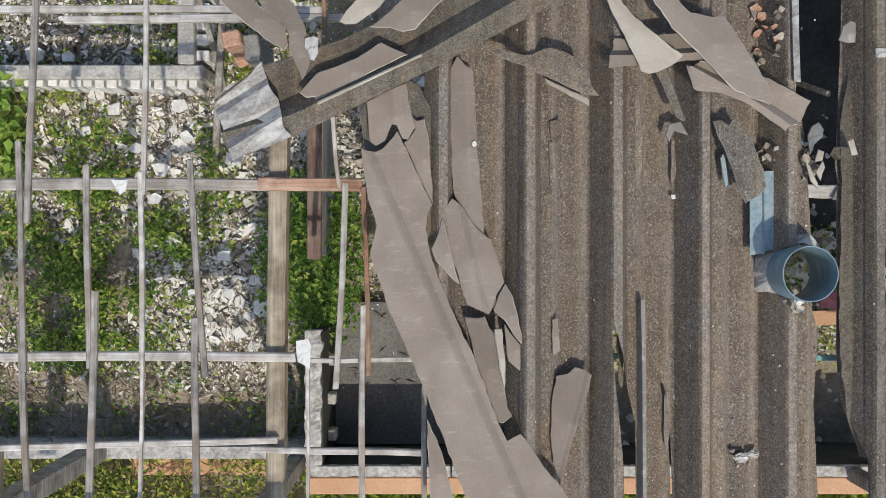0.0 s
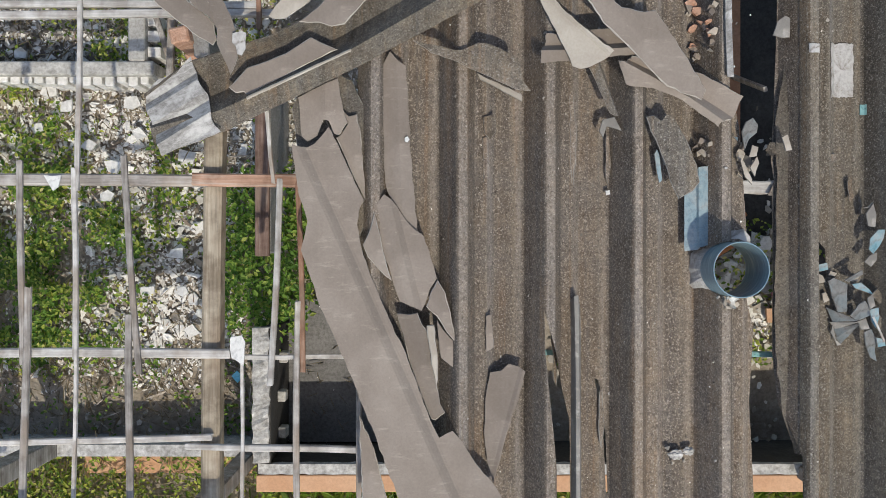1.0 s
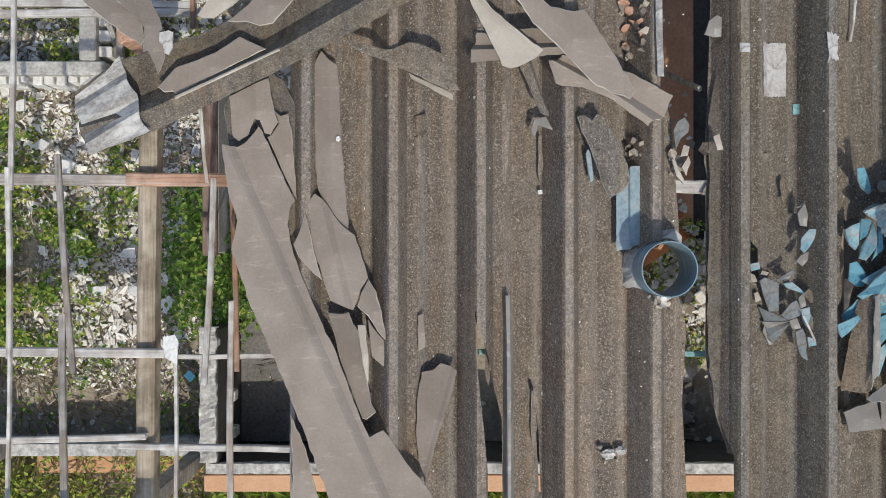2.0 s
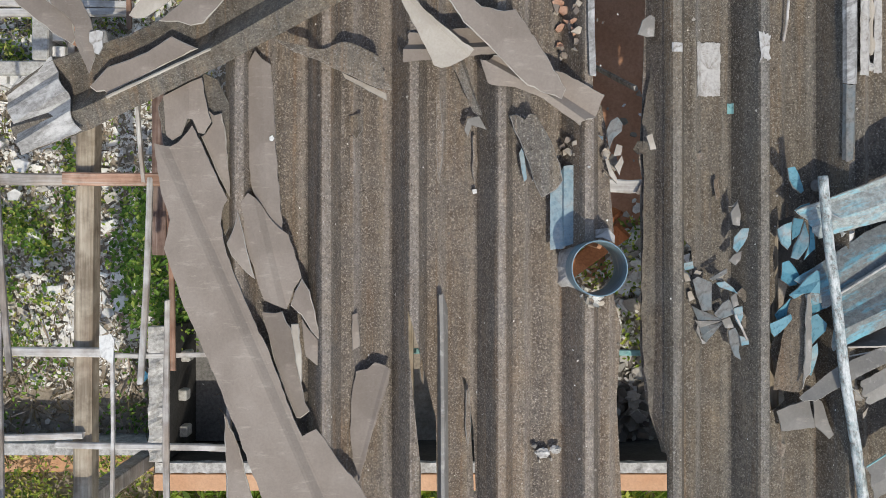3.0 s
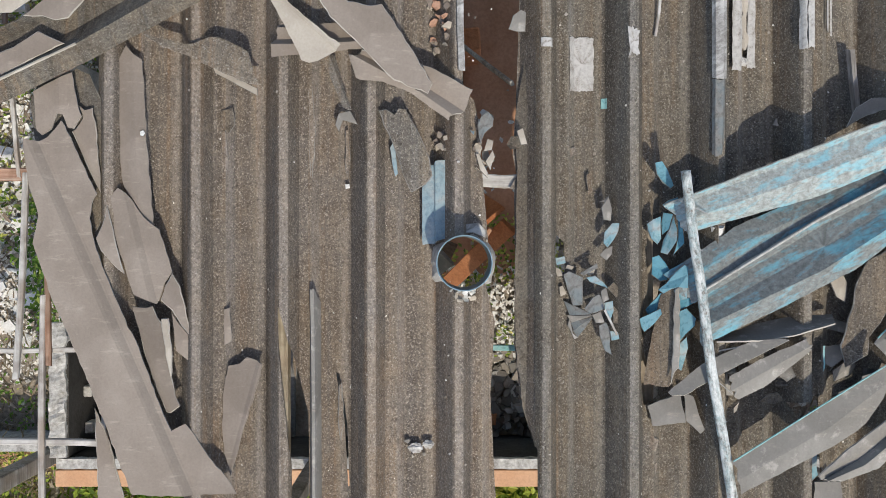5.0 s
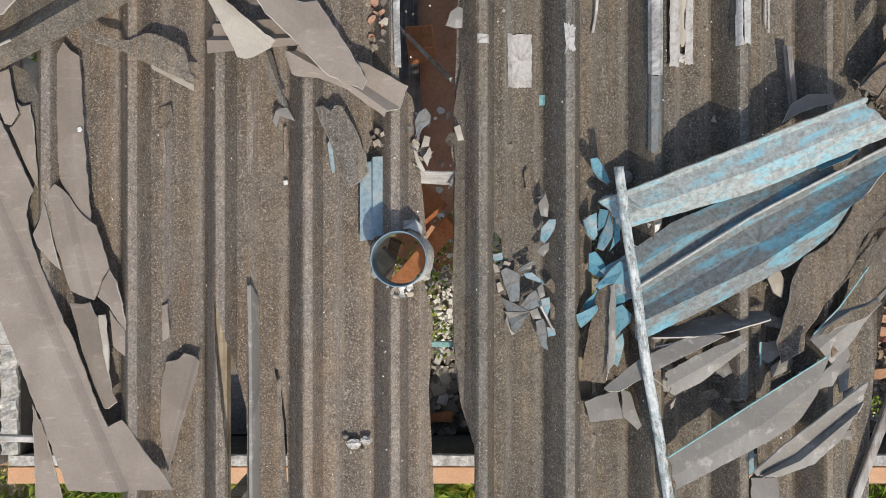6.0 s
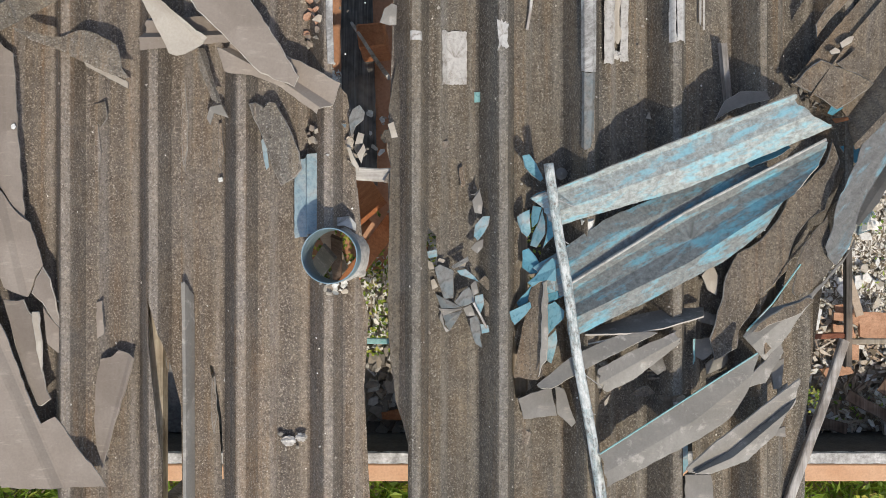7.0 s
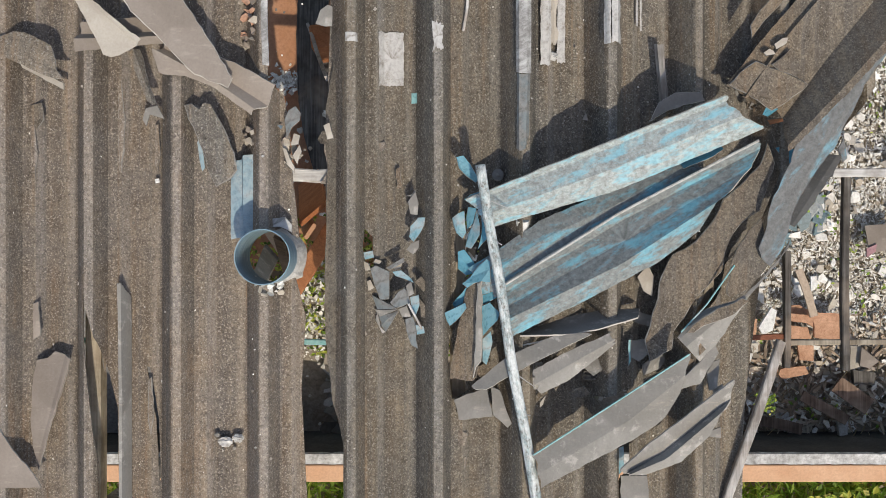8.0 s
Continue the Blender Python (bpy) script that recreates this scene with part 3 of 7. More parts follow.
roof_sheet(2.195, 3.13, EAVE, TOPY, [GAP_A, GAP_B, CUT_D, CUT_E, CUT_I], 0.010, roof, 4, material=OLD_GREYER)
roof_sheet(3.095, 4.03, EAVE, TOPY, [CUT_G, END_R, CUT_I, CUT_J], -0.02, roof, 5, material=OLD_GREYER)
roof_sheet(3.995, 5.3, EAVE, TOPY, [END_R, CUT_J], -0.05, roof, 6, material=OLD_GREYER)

# ---- walls and floor ----
wall = empty("wall_front", (1.5, -1.55, 0), "low broken masonry wall with a plastered top and an orange ledge", "wall", kind="structure")
# Shaded inner face; its darkness comes from the colour.
part("wall_core", box_bm(-0.92, 9, -1.553, -1.482, -0.1, 0.80, 0.0), SHADED, wall)
part("wall_core", box_bm(-6, -0.93, -1.515, -1.43, -0.1, 0.40, 0.006, 3), CAP, wall)
def wall_top(x0, x1, seed):
    bm = bmesh.new()
    n = int((x1 - x0) / 0.05)
    rows = []
    for i in range(n + 1):
        x = x0 + (x1 - x0) * i / n
        j = lambda q: 0.008 * noise.noise(Vector((x * 14, q, seed)))
        rows.append([bm.verts.new(p) for p in ((x, -1.472 + j(1), 0.80), (x, -1.475 + j(2), 0.85 + j(3)), (x, -1.545 + j(4), 0.85 + j(5)), (x, -1.555 + j(6), 0.78))])
    for a, b in zip(rows, rows[1:]):
        for k in range(4):
            bm.faces.new((a[k], a[(k + 1) % 4], b[(k + 1) % 4], b[k]))
    bm.faces.new(rows[0])
    bm.faces.new(rows[-1][::-1])
    return bm
part("wall_capping", wall_top(-0.90, 0.05, 3), CAP, wall, "rough dirty white plaster capping")
part("wall_capping", wall_top(0.06, 9, 5), CAP, wall, "rough dirty white plaster capping")
part("wall_ledge", box_bm(-2.32, -1.06, -1.69, -1.517, -0.1, 0.17, 0.004, 4, 0.006), ORANGE, wall, "orange ledge half hidden by creepers")
part("wall_ledge", box_bm(-0.92, 9, -1.672, -1.558, -0.1, 0.82, 0.002, 4, 0.006), ORANGE, wall, "smooth orange-painted ledge")

def stub_top(x0, x1, y0, y1, z0, z1):
    """An uneven, flaked top along a broken wall."""
    bm = bmesh.new()
    n = int((y1 - y0) / 0.03)
    rows = []
    for i in range(n + 1):
        y = y0 + (y1 - y0) * i / n
        j = lambda q, a: a * noise.noise(Vector((y * 13, q, 4)))
        rows.append([bm.verts.new(p) for p in ((x0 + j(1, 0.012), y, z0), (x0 + j(2, 0.014), y, z1 + j(3, 0.03)), (0.5 * (x0 + x1), y, z1 + j(4, 0.03)), (x1 + j(5, 0.02), y, z1 - 0.01 + j(6, 0.03)), (x1 + j(7, 0.02), y, z0))])
    for p, q in zip(rows, rows[1:]):
        for k in range(5):
            bm.faces.new((p[k], p[(k + 1) % 5], q[(k + 1) % 5], q[k]))
    bm.faces.new(rows[0])
    bm.faces.new(rows[-1][::-1])
    return bm


side = empty("wall_side", (-0.87, -0.3, 0), "ruined low cross wall of hollow blocks, flaked white on top", "wall", kind="structure")
part("wall_core", box_bm(-0.925, -0.815, -1.468, -0.56, -0.1, 0.86, 0.004, 6, 0.008), SHADED, side)
part("wall_capping", stub_top(-0.93, -0.822, -1.46, -0.55, 0.80, 0.90), CAP, side, "flaked white and grey plaster on top")
for k, (y, z, out) in enumerate(((-1.36, 0.42, 0.06), (-1.10, 0.45, 0.06), (-0.83, 0.38, 0.065))):
    part("block", box_bm(-0.817, -0.817 + out, y, y + 0.08, z, z + 0.13, 0.006, 60 + k, 0.008), BLOCKWORK, side)
part("wall_core", box_bm(-0.925, -0.825, -0.05, 1.25, -0.1, 0.79, 0.006, 7, 0.008), CONCRETE, side)
part("wall_plate", box_bm(-0.922, -0.826, -0.07, 1.25, 0.795, 0.85, 0.004, 8, 0.006), PLATEWOOD, side, "reddish-brown timber plate on the wall")

floor = empty("floor", (1.6, 0.8, 0), "terracotta tile floor strewn with debris", "floor", kind="structure")
part("floor_slab", box_bm(0.6, 2.60, -0.25, 3.3, -0.1, 0.045), CLAY, floor)
# Floor colour darkened for the shade beneath the sheets.
part("floor_slab", box_bm(2.602, 4.5, -0.25, 3.3, -0.1, 0.040), SHADED, floor, "concrete floor coloured dark for the shade under the roof")
part("floor_slab", box_bm(-0.81, 0.6, -1.47, -0.4, -0.1, 0.10), stone("dark_concrete", (0.15, 0.145, 0.14), (0.27, 0.26, 0.25), 0.9, 2.5, 40.0), floor, "bare grey concrete slab")

# ---- timber frame on the open side ----
def bar(name, ab, w, h, material, label, category="batten", group="roof battens", seed=1, cut=0.0):
    v, f = plank(ab[0], ab[1], w, h, seed, cut=cut)
    return thing(name, v, f, material, label, category, group)


LONG = [
    ([(-2.579, 1.305, 2.220), (-0.629, 1.295, 2.220)], 0.036, 0.05, PALEWOOD_X),
    ([(-2.053, 1.247, 2.220), (-0.532, 1.253, 2.220)], 0.040, 0.05, PALEWOOD_X),
    ([(-2.579, 0.351, 2.220), (-0.929, 0.351, 2.220)], 0.064, 0.06, GREYWOOD_X),
    ([(-2.579, -0.584, 2.220), (-0.800, -0.584, 2.220)], 0.050, 0.05, PALEWOOD_X),
    ([(-0.785, -0.604, 2.200), (-0.135, -0.604, 2.200)], 0.026, 0.03, PALEWOOD_X),
    ([(-2.579, -1.088, 2.220), (-0.898, -1.033, 2.220)], 0.034, 0.04, PALEWOOD_X),
    ([(-1.036, -1.082, 2.220), (-0.110, -1.109, 2.220)], 0.034, 0.04, PALEWOOD_X),
]
for i, (ab, w, h, m) in enumerate(LONG):
    bar("purlin", ab, w, h, m, "weathered grey timber purlin of the stripped roof frame", "purlin", "roof purlins", 20 + i)
bar("purlin", [(-0.995, 0.356, 2.240), (-0.438, 0.344, 2.240)], 0.07, 0.06, REDWOOD_X, "reddish timber purlin end of the stripped roof frame", "purlin", "roof purlins", 31)
ACROSS = [
    ([(-2.195, 1.462, 2.246), (-2.244, 0.140, 2.246)], 0.034, GREYWOOD), ([(-2.289, 0.580, 2.255), (-2.255, -0.659, 2.255)], 0.030, GREYWOOD), ([(-2.280, -0.398, 2.246), (-2.232, -1.578, 2.246)], 0.034, GREYWOOD),
    ([(-1.922, 0.453, 2.246), (-1.912, -0.642, 2.246)], 0.032, GREYWOOD), ([(-1.876, -0.225, 2.255), (-1.909, -1.575, 2.255)], 0.036, GREYWOOD),
    ([(-1.599, 1.462, 2.246), (-1.615, 0.292, 2.246)], 0.026, PALEWOOD), ([(-1.627, 0.413, 2.255), (-1.621, -0.610, 2.255)], 0.026, PALEWOOD), ([(-1.621, -0.483, 2.246), (-1.636, -1.578, 2.246)], 0.018, PALEWOOD),
    ([(-1.371, 0.483, 2.246), (-1.283, -0.690, 2.246)], 0.032, GREYWOOD), ([(-1.333, -0.376, 2.255), (-1.333, -1.575, 2.255)], 0.036, GREYWOOD),
    ([(-0.602, 0.763, 2.246), (-0.559, 0.331, 2.246)], 0.022, PALEWOOD), ([(-0.523, 0.353, 2.246), (-0.575, -0.751, 2.246)], 0.032, PALEWOOD),
    ([(-0.429, 0.337, 2.246), (-0.398, -0.681, 2.246)], 0.028, REDWOOD), ([(-0.431, -0.301, 2.255), (-0.437, -1.575, 2.255)], 0.032, GREYWOOD),
    ([(-0.727, -0.605, 2.246), (-0.733, -1.578, 2.246)], 0.018, PALEWOOD), ([(-0.097, -0.727, 2.246), (-0.109, -1.578, 2.246)], 0.028, GREYWOOD),
    ([(-0.651, 1.432, 2.246), (-0.635, 1.158, 2.246)], 0.024, REDWOOD),
]
for i, (ab, w, m) in enumerate(ACROSS):
    bar("batten", ab, w, 0.03, m, "thin weathered wooden batten nailed across the purlins", "batten", "roof battens", 40 + i)
bar("rafter", [(-0.904, 1.021, 2.168), (-0.919, -1.663, 2.168)], 0.10, 0.14, TANWOOD, "thick tan timber rafter under the purlins", "rafter", "rafters", 61)
def post(x, y, z0, z1, w, material, label):
    bm = box_bm(x - w / 2, x + w / 2, y - w / 2, y + w / 2, z0, z1, 0.004, 3, 0.008)
    ob = part("post", bm, material, None)
    return tagged(ob, label, "post", "roof posts")


post(-1.03, -1.50, 0.0, 2.05, 0.11, GREYWOOD, "dark grey timber post standing at the wall under a rafter")
post(-2.50, -1.46, 0.3, 2.60, 0.13, GREYWOOD, "grey squared timber post standing at the wall")
# Unseen rafter and board, added to cast the L-shaped shadow on the ground.
bar("rafter", [(-2.50, -1.12, 2.168), (-2.50, -2.5, 2.168)], 0.12, 0.12, TANWOOD, "unseen thick tan timber rafter beyond the battens, added for its shadow", "rafter", "rafters", 66)
bar("fascia_board", [(-4.4, -1.62, 2.62), (-0.72, -1.66, 2.60)], 0.25, 0.03, GREYWOOD_X, "unseen wide grey board added to cast the ground shadow band", "board", "", 67)
v, f = shard([(-0.786, -0.493, 2.275), (-0.723, -0.481, 2.275), (-0.705, -0.517, 2.275), (-0.714, -0.647, 2.275), (-0.777, -0.602, 2.275)], 0.01, 71)
thing("cement_fragment", v, f, WHITE, "white flaked fragment caught on the purlin", "fragment")
v, f = shard([(-1.778, 0.372, 2.275), (-1.687, 0.372, 2.275), (-1.700, 0.311, 2.275), (-1.730, 0.290, 2.275)], 0.01, 72)
thing("cement_fragment", v, f, WHITE, "small white fragment caught on the purlin", "fragment")
v, f = shard([(-1.235, -0.972, 0.130), (-1.185, -0.925, 0.170), (-1.142, -0.974, 0.150), (-1.190, -1.025, 0.120)], 0.006, 73, 0.0005)
thing("card", v, f, painted("bright_blue_card", (0.03, 0.5, 0.72), (0.05, 0.5, 0.7), 0.8), "small bright turquoise card", "card")

# ---- broken sheets on the roof ----
def sheet(rails, material, label, seed, name="broken_sheet", **kw):
    v, f = loft(rails, seed=seed, **kw)
    n, rows = kw.get("n", 28), (len(rails) - 1) * kw.get("m", 4) + 1
    rim = 2 * (n - 1) * (rows - 1)
    return thing(name, v, f, material, label, "roof sheet", "broken roof sheets", edge=None if material in (OLD, OLD_LOOSE, OLD_GREY) else (BROKEN, rim))


def folded(outline, axis, profile, material, label, seed, slope=0.0, thick=0.009, rag=0.004, step=0.03, rim=None, name="broken_sheet", category="roof sheet", group="broken roof sheets"):
    """A broken piece of corrugated sheet: its torn outline, the line of its folds, and its heights across them (to the left of the line positive)."""
    r = rng_for(seed)
    p = [Vector((x, y, 0)) for x, y in outline]
    ring = []
    for a, b in zip(p, p[1:] + p[:1]):
        k = max(1, int((b - a).length / step))
        side = Vector((a.y - b.y, b.x - a.x, 0)).normalized()
        ring += [a.lerp(b, s / k) + side * (r.uniform(-rag, rag) if s else 0) for s in range(k)]
    start = Vector((*axis[0], 0))
    along = (Vector((*axis[1], 0)) - start).normalized()
    left = Vector((-along.y, along.x, 0))
    bm = bmesh.new()
    bm.faces.new([bm.verts.new(q) for q in ring])
    cuts = [d for d, _ in profile]
    for d in cuts:
        bmesh.ops.bisect_plane(bm, geom=bm.verts[:] + bm.edges[:] + bm.faces[:], plane_co=start + left * d, plane_no=left, dist=1e-5)
    for s in np.arange(-3, 3, 0.12):
        bmesh.ops.bisect_plane(bm, geom=bm.verts[:] + bm.edges[:] + bm.faces[:], plane_co=start + along * s, plane_no=along, dist=1e-5)
    bmesh.ops.triangulate(bm, faces=bm.faces[:])
    order = sorted(profile)
    ds, zs = [q[0] for q in order], [q[1] for q in order]
    for q in bm.verts:
        o = q.co - start
        q.co.z = float(np.interp(o.dot(left), ds, zs)) + slope * o.dot(along) + 0.004 * noise.noise(q.co * 5 + Vector((seed, 0, 0)))
    bmesh.ops.recalc_face_normals(bm, faces=bm.faces)
    bm.verts.index_update()
    n = len(bm.verts)
    top = [tuple(q.co) for q in bm.verts]
    faces = [tuple(q.index for q in (f.verts if f.normal.z > 0 else list(f.verts)[::-1])) for f in bm.faces]
    ends = [(e.verts[0].index, e.verts[1].index) for e in bm.edges if e.is_boundary]
    bm.free()
    faces += [tuple(i + n for i in f[::-1]) for f in faces]
    inner = len(faces)
    faces += [(a, b, b + n, a + n) for a, b in ends]
    verts = top + [(x, y, z - thick) for x, y, z in top]
    return thing(name, verts, faces, material, label, category, group, edge=(rim or BROKEN, inner))


def chip(pts, material, label, seed, name="sheet_fragment", rag=0.004, thick=0.009):
    span = max(max(p[k] for p in pts) - min(p[k] for p in pts) for k in (0, 1))
    v, f = shard(pts, thick, seed, rag, chamfer=0.0045 if span > 0.3 else 0.002)
    return thing(name, v, f, material, label, "fragment", "broken roof fragments", edge=(SPOTTED if material in (OLD, OLD_LOOSE, OLD_GREY, OLD_PALE) or span < 0.25 else BROKEN, 2))


sheet([[(-1.079, 0.456, 2.520), (-0.747, 0.580, 2.520), (-0.055, 0.920, 2.520), (0.710, 1.330, 2.520)], [(-1.100, 0.583, 2.620), (-0.769, 0.667, 2.620), (-0.110, 0.973, 2.620), (0.469, 1.304, 2.620)],
       [(-1.147, 0.675, 2.500), (-0.823, 0.762, 2.500), (-0.162, 1.069, 2.500), (0.293, 1.335, 2.500)], [(-1.159, 0.727, 2.500), (-0.880, 0.872, 2.500), (-0.417, 1.060, 2.500), (0.046, 1.312, 2.500)], [(-1.147, 0.741, 2.600), (-0.926, 0.911, 2.600), (-0.522, 1.039, 2.600), (-0.011, 1.286, 2.600)]],
      OLD_GREY, "long dark corrugated sheet lying askew over the roof", 101, n=40)
chip([(-0.723, 0.788, 2.600), (-0.675, 0.839, 2.600), (-0.632, 0.887, 2.600), (-0.562, 0.910, 2.600), (-0.434, 0.961, 2.600), (-0.312, 1.040, 2.600), (-0.250, 1.009, 2.600), (-0.179, 0.978, 2.600), (-0.321, 0.910, 2.600), (-0.463, 0.836, 2.600), (-0.562, 0.788, 2.600), (-0.618, 0.737, 2.600), (-0.647, 0.765, 2.600), (-0.689, 0.760, 2.600)], CLEAN, "flat bare grey fragment lying on a fallen sheet", 102, rag=0.002)
chip([(-0.630, 0.734, 2.645), (-0.110, 0.974, 2.645), (-0.104, 0.962, 2.645), (-0.622, 0.720, 2.645)], PALE, "pale thin broken sheet edge", 103, rag=0.001)
chip([(-1.128, 1.260, 2.660), (-0.965, 1.260, 2.660), (-0.881, 1.181, 2.660), (-0.783, 1.103, 2.660), (-0.769, 1.018, 2.660), (-0.788, 0.985, 2.660), (-0.858, 1.027, 2.660), (-0.951, 1.097, 2.660), (-1.049, 1.175, 2.660)], CLEAN, "bare grey sheet fragment", 104)
folded([(-0.929, 1.249), (-0.782, 1.249), (-0.721, 1.185), (-0.679, 1.094), (-0.662, 1.032), (-0.657, 0.916), (-0.679, 0.860), (-0.696, 0.838), (-0.729, 0.916), (-0.762, 0.991), (-0.757, 1.060), (-0.790, 1.110), (-0.874, 1.172)], [(-0.851, 1.249), (-0.707, 0.921)], [(0.15, 2.70), (0.02, 2.71), (0.0, 2.70), (-0.04, 2.675), (-0.2, 2.66)], CLEAN, "bare grey broken sheet fragment with a crease", 105, name="sheet_fragment", category="fragment", group="broken roof fragments")
chip([(-0.520, 1.140, 2.620), (-0.486, 1.191, 2.620), (-0.407, 1.270, 2.620), (-0.266, 1.270, 2.620), (-0.317, 1.213, 2.620), (-0.379, 1.168, 2.620), (-0.436, 1.128, 2.620), (-0.492, 1.126, 2.620)], PALE, "pale beige broken fragment", 106)
chip([(-0.362, 1.103, 2.660), (-0.264, 1.181, 2.660), (-0.180, 1.260, 2.660), (0.031, 1.260, 2.660), (-0.039, 1.204, 2.660), (-0.109, 1.125, 2.660), (-0.137, 1.091, 2.660), (-0.202, 1.080, 2.660), (-0.264, 1.100, 2.660)], CLEAN, "bare grey broken sheet fragment", 107)
chip([(-0.678, 1.032, 2.730), (-0.631, 1.043, 2.730), (-0.608, 1.032, 2.730), (-0.611, 0.957, 2.730), (-0.631, 0.921, 2.730), (-0.653, 0.929, 2.730), (-0.661, 0.965, 2.730), (-0.680, 0.985, 2.730)], WASH2, "white fragment of plaster", 108)
folded([(-0.416, 0.509), (-0.382, 0.500), (-0.344, 0.497), (-0.306, 0.517), (-0.272, 0.555), (-0.251, 0.581), (-0.237, 0.604), (-0.179, 0.494), (-0.127, 0.379), (-0.055, 0.228), (-0.081, 0.171), (-0.090, 0.104), (-0.078, 0.032), (-0.064, -0.026), (-0.026, -0.142), (0.023, -0.257), (0.061, -0.344), (0.104, -0.451), (0.147, -0.523), (0.171, -0.590), (0.191, -0.647), (0.225, -0.740), (0.263, -0.835), (0.298, -0.922), (0.330, -0.986), (0.370, -0.963), (0.399, -0.951), (0.431, -0.986), (0.465, -1.038), (0.538, -1.142), (0.601, -1.217), (0.659, -1.312), (0.133, -1.312), (0.069, -1.148), (0.017, -1.009), (-0.098, -0.720), (-0.171, -0.552), (-0.243, -0.387), (-0.286, -0.286), (-0.324, -0.171), (-0.373, -0.026), (-0.353, 0.046), (-0.338, 0.119), (-0.370, 0.220), (-0.387, 0.292), (-0.402, 0.408)], [(-0.324, 0.379), (0.249, -0.922)], [(0.30, 2.472), (0.16, 2.492), (0.06, 2.497), (0.035, 2.498), (0.022, 2.502), (0.008, 2.514), (-0.008, 2.527), (-0.022, 2.535), (-0.09, 2.534), (-0.16, 2.524), (-0.22, 2.512), (-0.30, 2.508)], CLEAN, "long bare grey sheet fallen along the roof edge", 110)
chip([(-0.085, -0.876, 2.440), (-0.006, -1.052, 2.440), (0.082, -1.389, 2.440), (-0.064, -1.389, 2.440)], CLEAN, "bare grey fragment under the long sheet", 111)
chip([(-0.437, 0.712, 2.400), (-0.396, 0.806, 2.400), (-0.189, 0.889, 2.400), (-0.124, 0.859, 2.400), (-0.047, 0.682, 2.400), (-0.030, 0.328, 2.400), (-0.035, 0.121, 2.400), (-0.094, 0.032, 2.400), (-0.248, 0.357, 2.400), (-0.396, 0.416, 2.400)], OLD_GREY, "weathered sheet end under the torn fragments", 138)
folded([(-0.396, 0.760), (-0.274, 0.819), (-0.192, 0.854), (-0.181, 0.775), (-0.163, 0.696), (-0.143, 0.629), (-0.181, 0.565), (-0.210, 0.571), (-0.236, 0.638), (-0.265, 0.644), (-0.297, 0.562), (-0.347, 0.533), (-0.376, 0.556)], [(-0.268, 0.848), (-0.262, 0.615)], [(0.2, 2.455), (0.01, 2.475), (-0.01, 2.47), (-0.15, 2.45)], CLEAN, "bare grey fragment at the roof edge", 112, name="sheet_fragment", category="fragment", group="broken roof fragments")
chip([(-0.164, 0.686, 2.440), (-0.135, 0.665, 2.440), (-0.094, 0.677, 2.440), (-0.070, 0.530, 2.440), (-0.062, 0.384, 2.440), (-0.050, 0.231, 2.440), (-0.091, 0.308, 2.440), (-0.129, 0.384, 2.440), (-0.167, 0.478, 2.440), (-0.202, 0.554, 2.440), (-0.182, 0.568, 2.440), (-0.144, 0.624, 2.440)], CLEAN, "bare taupe fragment at the roof edge", 113)
folded([(0.076, 1.002), (0.112, 0.958), (0.156, 0.929), (0.165, 0.826), (0.170, 0.708), (0.182, 0.473), (0.200, 0.267), (0.217, 0.056), (0.179, 0.106), (0.112, 0.203), (0.065, 0.267), (0.050, 0.326), (0.044, 0.532), (0.026, 0.767), (0.009, 0.870), (0.047, 0.949)], [(0.106, 0.973), (0.141, 0.120)], [(0.15, 2.418), (0.04, 2.422), (0.0, 2.430), (-0.04, 2.428), (-0.15, 2.42)], CLEAN, "tall flat bare fragment lying on the roof", 114, name="sheet_fragment", category="fragment", group="broken roof fragments")
folded([(0.047, 0.260), (0.082, 0.236), (0.134, 0.163), (0.193, 0.090), (0.222, 0.067), (0.251, 0.047), (0.286, -0.070), (0.318, -0.172), (0.280, -0.231), (0.257, -0.304), (0.239, -0.339), (0.178, -0.312), (0.128, -0.289), (0.111, -0.245), (0.090, -0.181), (0.047, -0.041), (0.018, 0.090), (0.000, 0.172), (0.018, 0.222)], [(0.055, 0.236), (0.184, -0.304)], [(0.2, 2.435), (0.05, 2.445), (0.02, 2.468), (-0.02, 2.478), (-0.05, 2.472), (-0.2, 2.44)], CLEAN, "folded bare fragment with broken ends", 115)
chip([(-0.003, 0.165, 2.490), (-0.029, 0.067, 2.490), (-0.061, 0.000, 2.490), (-0.035, -0.064, 2.490), (0.017, -0.122, 2.490), (0.087, -0.183, 2.490), (0.046, -0.041, 2.490), (0.017, 0.090, 2.490)], CLEAN, "pointed bare grey fragment", 116)
chip([(0.263, -0.318, 2.455), (0.286, -0.243, 2.455), (0.321, -0.178, 2.455), (0.362, -0.245, 2.455), (0.389, -0.348, 2.455), (0.406, -0.435, 2.455), (0.418, -0.505, 2.455), (0.368, -0.450, 2.455), (0.318, -0.368, 2.455)], CLEAN, "bare grey splinter of sheet", 117)
chip([(0.319, -0.387, 2.440), (0.375, -0.466, 2.440), (0.428, -0.530, 2.440), (0.442, -0.653, 2.440), (0.393, -0.627, 2.440), (0.340, -0.583, 2.440), (0.328, -0.495, 2.440)], CLEAN, "narrow bare grey splinter of sheet", 139)
